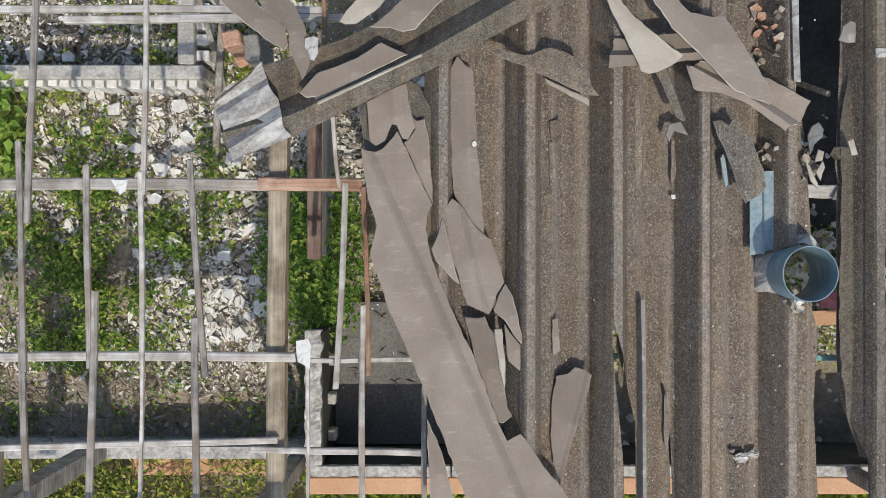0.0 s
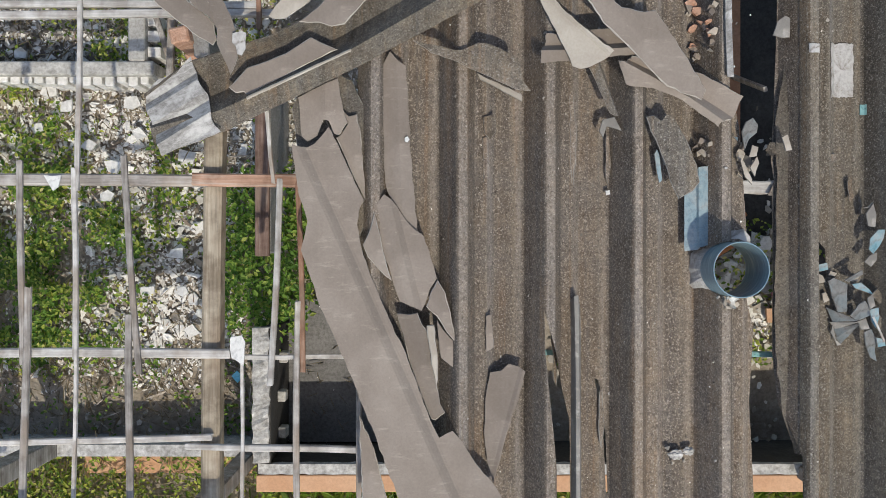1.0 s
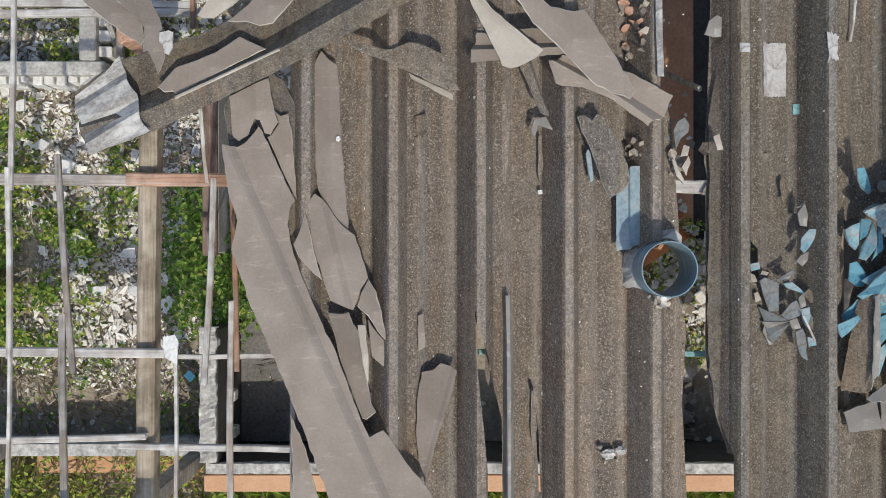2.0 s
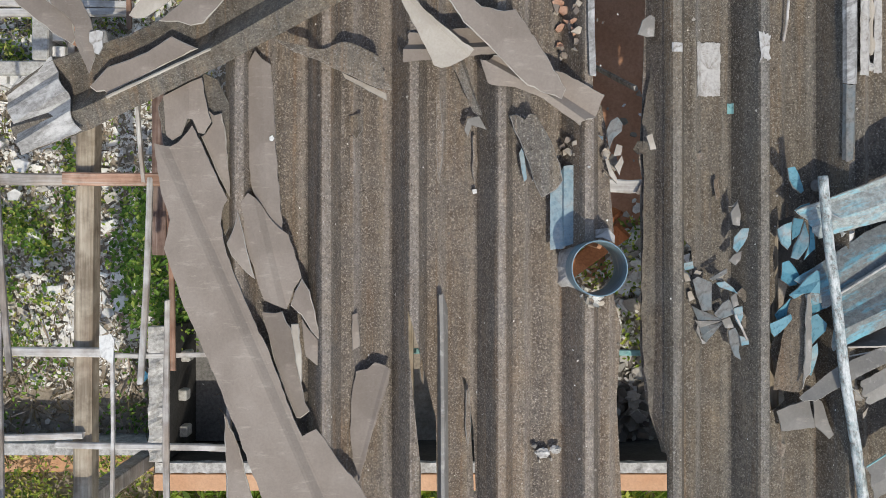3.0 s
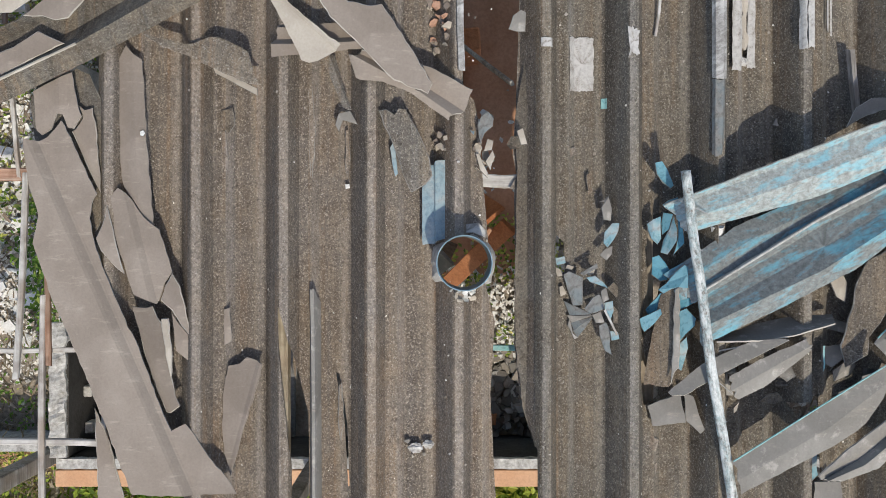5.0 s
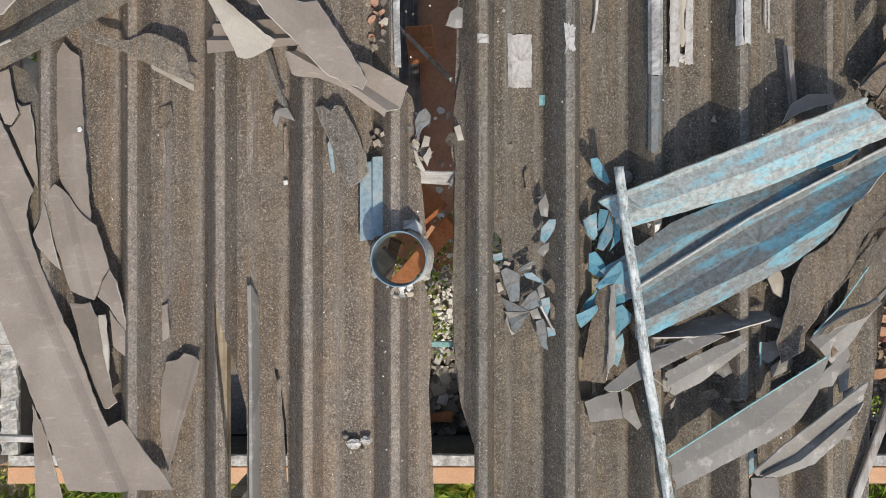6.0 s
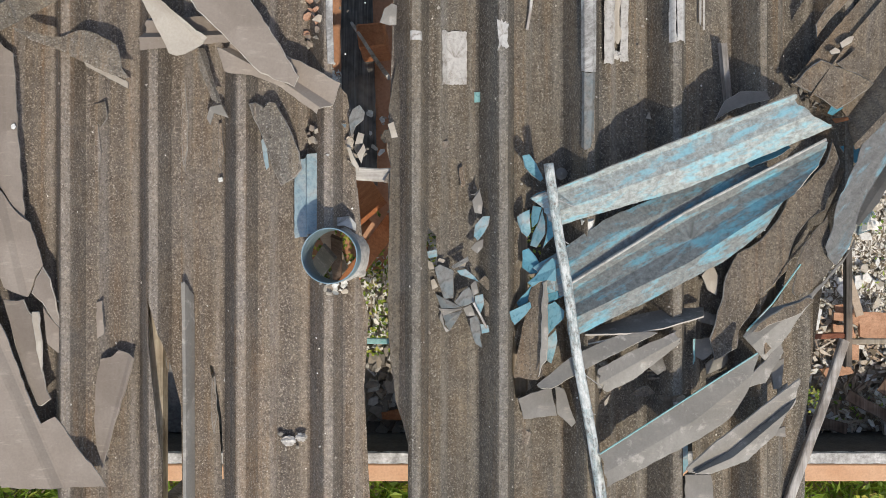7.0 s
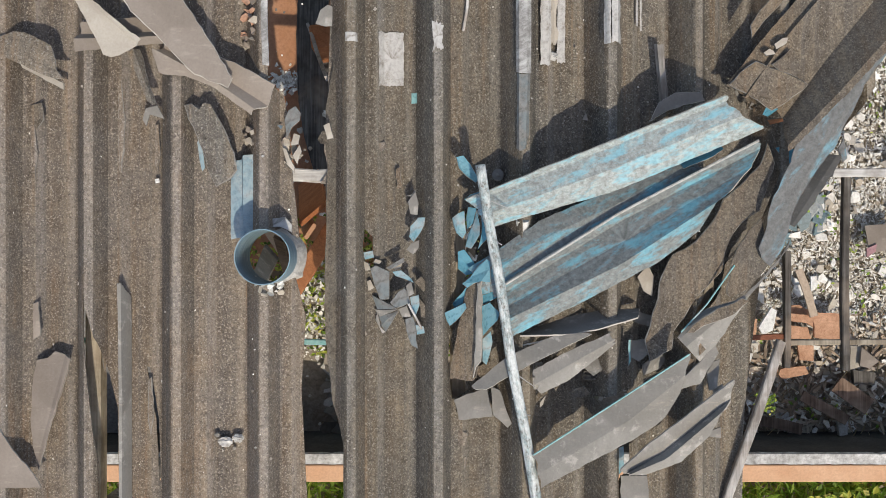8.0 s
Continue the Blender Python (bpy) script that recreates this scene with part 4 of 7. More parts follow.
chip([(0.111, -0.352, 2.440), (0.179, -0.358, 2.440), (0.217, -0.349, 2.440), (0.240, -0.407, 2.440), (0.267, -0.442, 2.440), (0.281, -0.525, 2.440), (0.296, -0.642, 2.440), (0.319, -0.730, 2.440), (0.334, -0.818, 2.440), (0.360, -0.867, 2.440), (0.311, -0.905, 2.440), (0.287, -0.900, 2.440), (0.252, -0.818, 2.440), (0.208, -0.700, 2.440), (0.170, -0.583, 2.440), (0.144, -0.466, 2.440)], CLEAN, "bare taupe fragment of sheet", 118)
chip([(0.266, -0.414, 2.460), (0.304, -0.412, 2.460), (0.315, -0.522, 2.460), (0.324, -0.610, 2.460), (0.318, -0.727, 2.460), (0.289, -0.610, 2.460), (0.274, -0.493, 2.460)], PALE, "narrow pale sheet splinter", 119)
folded([(0.595, -0.666), (0.655, -0.655), (0.693, -0.619), (0.743, -0.634), (0.779, -0.660), (0.746, -0.782), (0.705, -0.915), (0.660, -1.063), (0.631, -1.167), (0.610, -1.241), (0.578, -1.122), (0.563, -0.974), (0.569, -0.856), (0.580, -0.737)], [(0.740, -0.672), (0.595, -1.211)], [(0.3, 2.400), (0.02, 2.400), (0.0, 2.392), (-0.2, 2.378)], CLEAN, "bare grey blade-shaped fragment on the roof", 120, name="sheet_fragment", category="fragment", group="broken roof fragments")
chip([(0.572, -0.371, 2.380), (0.605, -0.359, 2.380), (0.614, -0.537, 2.380), (0.575, -0.560, 2.380)], CLEAN, "small grey sliver of sheet", 121)
folded([(0.196, 1.039), (0.276, 1.016), (0.348, 1.005), (0.406, 0.988), (0.449, 0.990), (0.492, 1.011), (0.530, 1.028), (0.579, 1.025), (0.622, 1.008), (0.656, 0.990), (0.723, 0.953), (0.743, 0.895), (0.754, 0.832), (0.795, 0.780), (0.737, 0.786), (0.622, 0.832), (0.521, 0.881), (0.420, 0.930), (0.291, 0.973)], [(0.196, 1.028), (0.766, 0.795)], [(0.2, 2.50), (0.06, 2.53), (0.0, 2.54), (-0.2, 2.52)], OLD_PALE, "curved weathered fragment with a round notch", 122)
chip([(0.527, 0.888, 2.440), (0.759, 0.777, 2.440), (0.759, 0.741, 2.440), (0.542, 0.856, 2.440)], PALE, "pale thin broken sheet edge", 123, rag=0.002)
chip([(0.558, 0.671, 2.375), (0.617, 0.685, 2.375), (0.629, 0.596, 2.375), (0.596, 0.549, 2.375), (0.567, 0.582, 2.375)], OLD_LOOSE, "weathered fragment stuck to the roof", 124)
folded([(0.815, 1.280), (0.867, 1.280), (0.944, 1.186), (1.043, 1.100), (1.129, 1.029), (1.206, 0.972), (1.177, 0.941), (1.135, 0.918), (1.086, 0.895), (1.043, 0.887), (1.003, 0.901), (0.972, 0.972), (0.915, 1.086), (0.858, 1.186)], [(0.867, 1.257), (1.186, 0.961)], [(0.05, 2.61), (0.0, 2.60), (-0.015, 2.583), (-0.3, 2.545)], PALE, "pale triangular fragment propped on the roof", 125, name="sheet_fragment", category="fragment", group="broken roof fragments")
sheet([[(0.848, 0.923, 2.520), (1.085, 0.946, 2.520), (1.362, 0.972, 2.520)], [(0.850, 0.985, 2.545), (1.079, 0.988, 2.545), (1.346, 1.002, 2.545)], [(0.860, 1.017, 2.500), (1.089, 1.022, 2.500), (1.355, 1.034, 2.500)], [(0.865, 1.079, 2.520), (0.940, 1.070, 2.520), (1.056, 1.093, 2.520), (1.200, 1.099, 2.520), (1.341, 1.056, 2.520)]], CLEAN, "short folded grey fragment", 126, n=14, m=3)
chip([(1.028, 1.295, 2.600), (1.147, 1.295, 2.600), (1.244, 1.190, 2.600), (1.357, 1.167, 2.600), (1.414, 1.176, 2.600), (1.550, 0.968, 2.600), (1.667, 0.775, 2.600), (1.644, 0.724, 2.600), (1.474, 0.792, 2.600), (1.357, 0.911, 2.600), (1.244, 1.025, 2.600), (1.153, 1.110, 2.600)], CLEAN, "long bare grey fragment lying askew", 127)
sheet([[(1.244, 0.924, 2.530), (1.278, 0.809, 2.530), (1.414, 0.795, 2.530), (1.552, 0.743, 2.530), (1.745, 0.599, 2.530)], [(1.256, 0.932, 2.550), (1.394, 0.857, 2.550), (1.609, 0.737, 2.550), (1.781, 0.617, 2.550)], [(1.285, 0.949, 2.505), (1.424, 0.882, 2.505), (1.643, 0.767, 2.505), (1.823, 0.651, 2.505)], [(1.310, 0.951, 2.540), (1.483, 0.928, 2.540), (1.672, 0.859, 2.540), (1.876, 0.750, 2.540)]], CLEAN, "folded grey end of sheet", 128, n=24, m=3)
folded([(1.088, 0.941), (1.111, 0.930), (1.157, 0.947), (1.175, 0.901), (1.192, 0.828), (1.224, 0.732), (1.250, 0.662), (1.233, 0.657), (1.204, 0.677), (1.172, 0.755), (1.134, 0.843)], [(1.137, 0.941), (1.239, 0.662)], [(0.04, 2.42), (0.015, 2.47), (0.0, 2.505), (-0.02, 2.49), (-0.08, 2.43)], OLD_PALE, "ridge-shaped splinter of weathered sheet", 129, rag=0.002, name="sheet_fragment", category="fragment", group="broken roof fragments")
chip([(1.177, 0.650, 2.420), (1.238, 0.665, 2.420), (1.277, 0.591, 2.420), (1.200, 0.615, 2.420), (1.180, 0.556, 2.420), (1.159, 0.591, 2.420)], SPOTTED, "small broken sheet fragment", 130)
chip([(1.390, 0.657, 2.480), (1.428, 0.666, 2.480), (1.471, 0.637, 2.480), (1.492, 0.669, 2.480), (1.529, 0.663, 2.480), (1.573, 0.584, 2.480), (1.617, 0.497, 2.480), (1.652, 0.410, 2.480), (1.666, 0.323, 2.480), (1.631, 0.276, 2.480), (1.558, 0.236, 2.480), (1.529, 0.294, 2.480), (1.500, 0.381, 2.480), (1.457, 0.497, 2.480), (1.413, 0.584, 2.480)], OLD_PALE, "weathered speckled slab fragment", 131)
chip([(1.444, 0.471, 2.420), (1.458, 0.498, 2.420), (1.470, 0.477, 2.420), (1.479, 0.418, 2.420), (1.488, 0.336, 2.420), (1.470, 0.321, 2.420), (1.455, 0.383, 2.420)], BLUE_FULL, "thin pale blue painted splinter", 132, rag=0.001)
# long loosened strip along the opening
sheet([[(2.144, 2.133, 2.330), (2.150, 0.936, 2.330), (2.105, 0.637, 2.330), (2.114, 0.338, 2.330), (2.099, -0.141, 2.330), (2.102, -0.560, 2.330), (2.144, -0.919, 2.330), (2.204, -1.098, 2.330)], [(2.196, 2.116, 2.370), (2.196, 0.928, 2.370), (2.187, 0.631, 2.370), (2.202, 0.334, 2.370), (2.196, -0.141, 2.370), (2.196, -0.556, 2.370), (2.208, -0.913, 2.370), (2.217, -1.091, 2.370)],
       [(2.245, 2.111, 2.380), (2.227, 0.926, 2.380), (2.245, 0.630, 2.380), (2.251, 0.334, 2.380), (2.233, -0.141, 2.380), (2.227, -0.555, 2.380), (2.224, -0.911, 2.380), (2.224, -1.083, 2.380)]], OLD_STRIP, "loosened weathered strip of sheet along the opening", 140, n=60, rag=0.004, edge=0.006)
bar("timber_offcut", [(1.908, 0.312, 2.270), (2.120, 0.309, 2.270)], 0.07, 0.05, PALEWOOD_X, "short pale timber across the opening", "timber", "", 141)
bar("trim_strip", [(1.807, 1.540, 2.500), (1.813, 0.857, 2.500)], 0.034, 0.012, WASH, "narrow white strip along the broken sheet edge", "trim", "", 142)

# ---- vent pipe ----
def make_pipe():
    cx, cy, z0, z1 = 1.826, -0.124, 2.28, 2.66
    root = empty("vent_pipe", (cx, cy, z0), "short blue-grey plastic vent pipe sealed into the roof", "pipe")
    bm = bmesh.new()
    prof = [(0.139, z0), (0.139, z1 - 0.05), (0.1405, z1 - 0.045), (0.1405, z1 - 0.003), (0.139, z1), (0.1355, z1), (0.134, z1 - 0.004), (0.134, z0)]
    n = 56
    rings = [[bm.verts.new((cx + r * math.cos(2 * math.pi * k / n), cy + r * math.sin(2 * math.pi * k / n), z)) for k in range(n)] for r, z in prof]
    for i in range(len(rings)):
        a, b = rings[i], rings[(i + 1) % len(rings)]
        for k in range(n):
            bm.faces.new((a[k], a[(k + 1) % n], b[(k + 1) % n], b[k]))
    part("tube", bm, PVC, root, smooth=False)
    bm = bmesh.new()
    inner, outer = [], []
    for k in range(40):
        t = 2 * math.pi * k / 40
        w = 0.172 + 0.03 * noise.noise(Vector((3 * math.cos(t), 3 * math.sin(t), 2)))
        inner.append(bm.verts.new((cx + 0.138 * math.cos(t), cy + 0.138 * math.sin(t), z0 + 0.13)))
        outer.append(bm.verts.new((cx + w * math.cos(t), cy + w * math.sin(t), z0 + 0.01)))
    for k in range(40):
        bm.faces.new((inner[k], inner[(k + 1) % 40], outer[(k + 1) % 40], outer[k]))
    part("mortar_collar", bm, PLASTER, root, "crumbling white mortar collar")


make_pipe()
sheet([[(1.611, 0.365, 2.375), (1.611, 0.122, 2.375), (1.611, -0.033, 2.375)], [(1.670, 0.388, 2.385), (1.673, 0.121, 2.385), (1.676, -0.027, 2.385)], [(1.680, 0.402, 2.400), (1.680, 0.121, 2.400), (1.683, -0.015, 2.400)], [(1.759, 0.412, 2.385), (1.759, 0.240, 2.385), (1.759, 0.003, 2.385)]], BLUE_FULL, "faded blue-painted folded flashing beside the pipe", 145, n=12, rag=0.003)

# ---- blue-painted fallen sheets ----
sheet([[(2.851, 0.171, 2.550), (3.466, 0.412, 2.690), (4.096, 0.659, 2.770)], [(2.860, 0.146, 2.525), (3.478, 0.389, 2.665), (4.111, 0.638, 2.745)], [(2.914, 0.079, 2.550), (3.534, 0.301, 2.685), (4.185, 0.566, 2.765)], [(2.961, 0.040, 2.515), (3.573, 0.228, 2.650), (4.280, 0.523, 2.715)], [(2.974, 0.026, 2.500), (3.594, 0.209, 2.630), (4.308, 0.509, 2.690)]],
      BLUE, "long peeling blue-painted sheet thrown across the roof", 150, n=36)
ridged_sheet = sheet([[(3.037, -0.259, 2.545), (3.626, 0.107, 2.575), (4.307, 0.460, 2.630)], [(3.058, -0.299, 2.500), (3.651, 0.068, 2.530), (4.330, 0.425, 2.585)], [(3.042, -0.384, 2.520), (3.628, -0.053, 2.565), (4.268, 0.328, 2.620)], [(3.027, -0.453, 2.570), (3.616, -0.160, 2.630), (4.113, 0.170, 2.670)], [(3.040, -0.553, 2.500), (3.514, -0.310, 2.560), (3.829, -0.144, 2.560), (4.024, 0.010, 2.560), (4.121, 0.185, 2.600)]],
      BLUE_GREY, "worn grey sheet with blue edges", 151, n=40)
sheet([[(2.864, -0.180, 2.475), (3.237, 0.070, 2.475), (3.995, 0.391, 2.525)], [(2.904, -0.249, 2.515), (3.290, -0.006, 2.515), (4.024, 0.342, 2.560)], [(2.978, -0.306, 2.520), (3.376, -0.058, 2.520), (4.057, 0.307, 2.565)], [(3.002, -0.330, 2.510), (3.395, -0.081, 2.510), (4.071, 0.291, 2.555)]], BLUE_GREY, "worn blue-grey sheet under the others", 152, n=28)
chip([(3.905, 0.372, 2.540), (4.034, 0.427, 2.540), (4.127, 0.441, 2.570), (4.130, 0.416, 2.620), (4.079, 0.380, 2.640), (3.927, 0.316, 2.630)], DEEP_BLUE, "dark teal torn piece between the fallen sheets", 149)
v, f = rod(resample([(2.907, 0.328, 2.720), (2.960, 0.003, 2.660), (3.010, -0.251, 2.620), (3.069, -0.651, 2.580), (3.144, -1.029, 2.540), (3.240, -1.587, 2.500)], 40), 0.025, 14, 1.12)
pole = empty("pole", (3.240, -1.587, 2.500), "wooden pole with peeling white and blue paint leaning over the sheets", "pole")
thing("shaft", v, f, POLE, parent=pole, smooth=True)
teal_sheet = sheet([[(3.181, -1.124, 2.580), (3.614, -0.838, 2.610), (3.940, -0.603, 2.690)], [(3.211, -1.214, 2.590), (3.654, -0.944, 2.620), (3.920, -0.710, 2.680)], [(3.238, -1.279, 2.580), (3.702, -1.034, 2.590), (3.839, -0.941, 2.590), (3.899, -0.814, 2.640)]], SPOTTED, "grey sheet with a teal edge lying askew", 153, n=26)
sheet([[(3.627, -1.207, 2.540), (3.776, -1.072, 2.540), (4.207, -0.748, 2.540)], [(3.663, -1.234, 2.500), (3.848, -1.129, 2.500), (4.201, -0.851, 2.500)], [(3.676, -1.228, 2.550), (3.860, -1.148, 2.550), (4.147, -0.907, 2.550)], [(3.745, -1.240, 2.525), (3.938, -1.170, 2.525), (4.084, -1.038, 2.525)]], SPOTTED, "curled grey sheet fragment", 154, n=22)
chip([(3.648, -1.263, 2.420), (3.786, -1.263, 2.420), (3.801, -1.449, 2.420), (3.648, -1.449, 2.420)], CLEAN_GREY, "flat grey sheet fragment", 155)
chip([(2.781, -0.869, 2.420), (2.954, -0.799, 2.420), (2.983, -0.958, 2.420), (2.807, -0.975, 2.420)], CLEAN_GREY, "bare grey broken sheet fragment", 156)
chip([(2.972, -0.800, 2.410), (3.022, -0.818, 2.410), (3.084, -0.995, 2.410), (3.061, -1.018, 2.410), (2.984, -0.950, 2.410)], CLEAN_GREY, "bare grey broken sheet fragment", 157)
sheet([[(2.872, -0.782, 2.500), (3.060, -0.631, 2.500), (3.307, -0.521, 2.500)], [(2.943, -0.801, 2.530), (3.130, -0.692, 2.530), (3.490, -0.513, 2.530)]], SPOTTED, "curved grey sheet fragment", 158, n=16)
sheet([[(3.182, -0.707, 2.500), (3.364, -0.608, 2.500), (3.576, -0.516, 2.500)], [(3.198, -0.774, 2.515), (3.371, -0.676, 2.515), (3.608, -0.543, 2.515)], [(3.217, -0.834, 2.500), (3.385, -0.747, 2.500), (3.619, -0.562, 2.500)]], SPOTTED, "grey fragment with broken ends", 159, n=16, rag=0.02)
sheet([[(3.134, -0.520, 2.380), (3.365, -0.443, 2.380), (3.543, -0.407, 2.380), (3.756, -0.395, 2.380)], [(3.118, -0.526, 2.510), (3.349, -0.521, 2.510), (3.522, -0.492, 2.510), (3.719, -0.434, 2.510)]], SPOTTED, "dark sheet strip standing on its edge", 160, n=18, rag=0.004)
sheet([[(4.188, 0.760, 2.455), (4.363, 0.985, 2.455), (4.728, 1.408, 2.455)], [(4.283, 0.721, 2.460), (4.487, 1.022, 2.460), (4.814, 1.407, 2.460)], [(4.285, 0.708, 2.490), (4.506, 1.027, 2.490), (4.825, 1.398, 2.490)], [(4.329, 0.701, 2.460), (4.557, 0.998, 2.460), (4.887, 1.407, 2.460)],
       [(4.488, 0.598, 2.440), (4.711, 0.897, 2.440), (5.130, 1.413, 2.440)], [(4.478, 0.454, 2.585), (4.717, 0.701, 2.585), (5.218, 1.257, 2.585)], [(4.494, 0.430, 2.590), (4.738, 0.675, 2.590), (5.250, 1.232, 2.590)]], OLD_LOOSE, "cracked weathered sheet slewed round at the roof end", 161, n=44, rag=0.02)
folded([(4.502, 0.440), (4.562, 0.503), (4.634, 0.578), (4.706, 0.664), (4.777, 0.750), (4.878, 0.870), (5.007, 1.031), (5.007, 0.939), (4.915, 0.830), (4.863, 0.750), (4.829, 0.670), (4.806, 0.621), (4.772, 0.566), (4.749, 0.521), (4.723, 0.449), (4.677, 0.392), (4.605, 0.291), (4.548, 0.205), (4.505, 0.119), (4.476, 0.005), (4.448, -0.081), (4.385, -0.173), (4.336, -0.127), (4.319, -0.081), (4.353, 0.005), (4.362, 0.076), (4.382, 0.154), (4.433, 0.268), (4.479, 0.354)], [(4.347, -0.081), (4.921, 0.916)], [(0.08, 2.585), (0.0, 2.575), (-0.03, 2.555), (-0.10, 2.550), (-0.14, 2.530), (-0.3, 2.505)], GREY_SLOPE, "grey sheet with blue patches hanging over the roof end", 162)
folded([(4.685, 0.353), (4.738, 0.412), (4.785, 0.400), (4.750, 0.330), (4.694, 0.241), (4.621, 0.130), (4.544, 0.030), (4.527, 0.042), (4.562, 0.136), (4.626, 0.241)], [(4.762, 0.394), (4.533, 0.036)], [(0.06, 2.50), (0.0, 2.44), (-0.06, 2.36)], SPOTTED, "narrow dark sheet strip standing on edge", 165)
chip([(4.767, 0.438, 2.460), (4.796, 0.502, 2.460), (4.814, 0.385, 2.460), (4.790, 0.362, 2.460)], GREY_SLOPE, "small grey torn piece at the sheet", 166)
# Added dark sheet under the crack, standing in for its deep shade.
chip([(3.803, -0.580, 2.110), (4.458, 0.449, 2.110), (4.645, 0.449, 2.110), (4.707, 0.262, 2.110), (4.426, -0.237, 2.110), (4.302, -0.455, 2.110), (4.084, -0.705, 2.110)], OLD_GREY, "dark sheet added below the crack to fill it with shade", 169)
chip([(4.454, 0.442, 2.420), (4.507, 0.460, 2.420), (4.595, 0.419, 2.420), (4.536, 0.354, 2.420), (4.492, 0.383, 2.420)], DEEP_BLUE, "dark blue-painted crumpled piece at the roof end", 167)
chip([(4.308, 0.992, 2.490), (4.369, 1.082, 2.500), (4.473, 1.192, 2.500), (4.493, 1.220, 2.560), (4.418, 1.220, 2.560), (4.339, 1.133, 2.530), (4.300, 1.062, 2.500)], OLD_LOOSE, "lifted brown flap of weathered sheet", 168)
hollow_sheet = folded([(3.929, -0.539), (3.967, -0.493), (4.010, -0.452), (4.074, -0.394), (4.146, -0.371), (4.213, -0.351), (4.276, -0.313), (4.349, -0.244), (4.401, -0.180), (4.465, -0.110), (4.508, -0.035), (4.499, -0.076), (4.436, -0.162), (4.369, -0.232), (4.305, -0.307), (4.253, -0.385), (4.207, -0.452), (4.172, -0.521), (4.132, -0.574), (4.094, -0.631), (4.062, -0.678), (4.025, -0.643), (3.987, -0.603)], [(3.944, -0.539), (4.421, -0.145)], [(0.06, 2.46), (0.0, 2.50), (-0.05, 2.515), (-0.2, 2.46)], SPOTTED, "broken sheet with a pale torn lower edge", 163)
chip([(3.959, -0.512, 2.545), (3.993, -0.466, 2.545), (4.050, -0.426, 2.545), (4.119, -0.383, 2.545), (4.200, -0.357, 2.545), (4.240, -0.331, 2.545), (4.280, -0.348, 2.545), (4.234, -0.391, 2.545), (4.177, -0.432, 2.545), (4.114, -0.454, 2.545), (4.048, -0.477, 2.545), (3.999, -0.512, 2.545)], OLD_LOOSE, "weathered brown patch of sheet in a hollow", 164)
# ---- open side beyond the roof ----
bar("batten", [(4.618, -0.097, 2.150), (4.612, -0.737, 2.150)], 0.035, 0.05, DARKWOOD, "dark grey batten beyond the roof end", seed=180)
bar("batten", [(4.940, 0.327, 2.150), (4.931, -0.746, 2.150)], 0.04, 0.05, DARKWOOD, "dark grey batten beyond the roof end", seed=181)
bar("purlin", [(4.851, 0.328, 2.180), (6.651, 0.334, 2.180)], 0.045, 0.04, PALEWOOD_X, "pale timber purlin beyond the roof end", "purlin", "roof purlins", 182)
bar("purlin", [(4.395, -0.569, 2.130), (4.637, -0.569, 2.130)], 0.03, 0.03, RUST, "thin rusty red steel purlin", "purlin", "roof purlins", 183)
bar("purlin", [(4.631, -0.597, 2.130), (6.687, -0.597, 2.130)], 0.03, 0.03, TANWOOD, "tan timber purlin beyond the roof end", "purlin", "roof purlins", 184)
bar("purlin", [(0.601, -0.584, 2.130), (2.278, -0.600, 2.130)], 0.03, 0.03, TEAL, "teal-painted purlin under the roof sheets", "purlin", "roof purlins", 185)
bar("timber", [(4.516, -0.573, 2.350), (4.187, -1.586, 2.300)], 0.045, 0.05, GREYWOOD, "grey timber leaning along the roof end", "timber", "", 186)

# ---- pale end of the long sheet, and shards over it ----
folded([(-1.141, 0.755), (-1.076, 0.826), (-0.991, 0.855), (-0.934, 0.917), (-0.911, 0.940), (-0.892, 0.869), (-0.863, 0.798), (-0.829, 0.755), (-0.812, 0.690), (-0.792, 0.599), (-0.761, 0.568), (-0.863, 0.520), (-0.977, 0.483), (-1.056, 0.443), (-1.076, 0.508), (-1.090, 0.571), (-1.147, 0.699)], [(-1.141, 0.699), (-0.934, 0.826)], [(0.12, 2.63), (0.01, 2.568), (-0.03, 2.605), (-0.10, 2.605), (-0.14, 2.580), (-0.21, 2.645), (-0.28, 2.605)], WASH, "whitewashed end of the long fallen sheet", 170)

# ---- roll and details of the roof ----
sheet([[(1.017, -0.286, 2.360), (1.020, -0.500, 2.360), (1.020, -0.796, 2.360), (1.023, -1.568, 2.360)], [(1.029, -0.271, 2.425), (1.035, -0.494, 2.425), (1.038, -0.787, 2.425), (1.041, -1.549, 2.425)], [(1.050, -0.265, 2.430), (1.053, -0.493, 2.430), (1.056, -0.786, 2.430), (1.058, -1.547, 2.430)], [(1.074, -0.338, 2.330), (1.077, -0.502, 2.330), (1.077, -0.801, 2.330), (1.080, -1.577, 2.330)]], SPOTTED, "curled sheet edge along a split in the roof", 172, n=40, rag=0.006, edge=0.002)


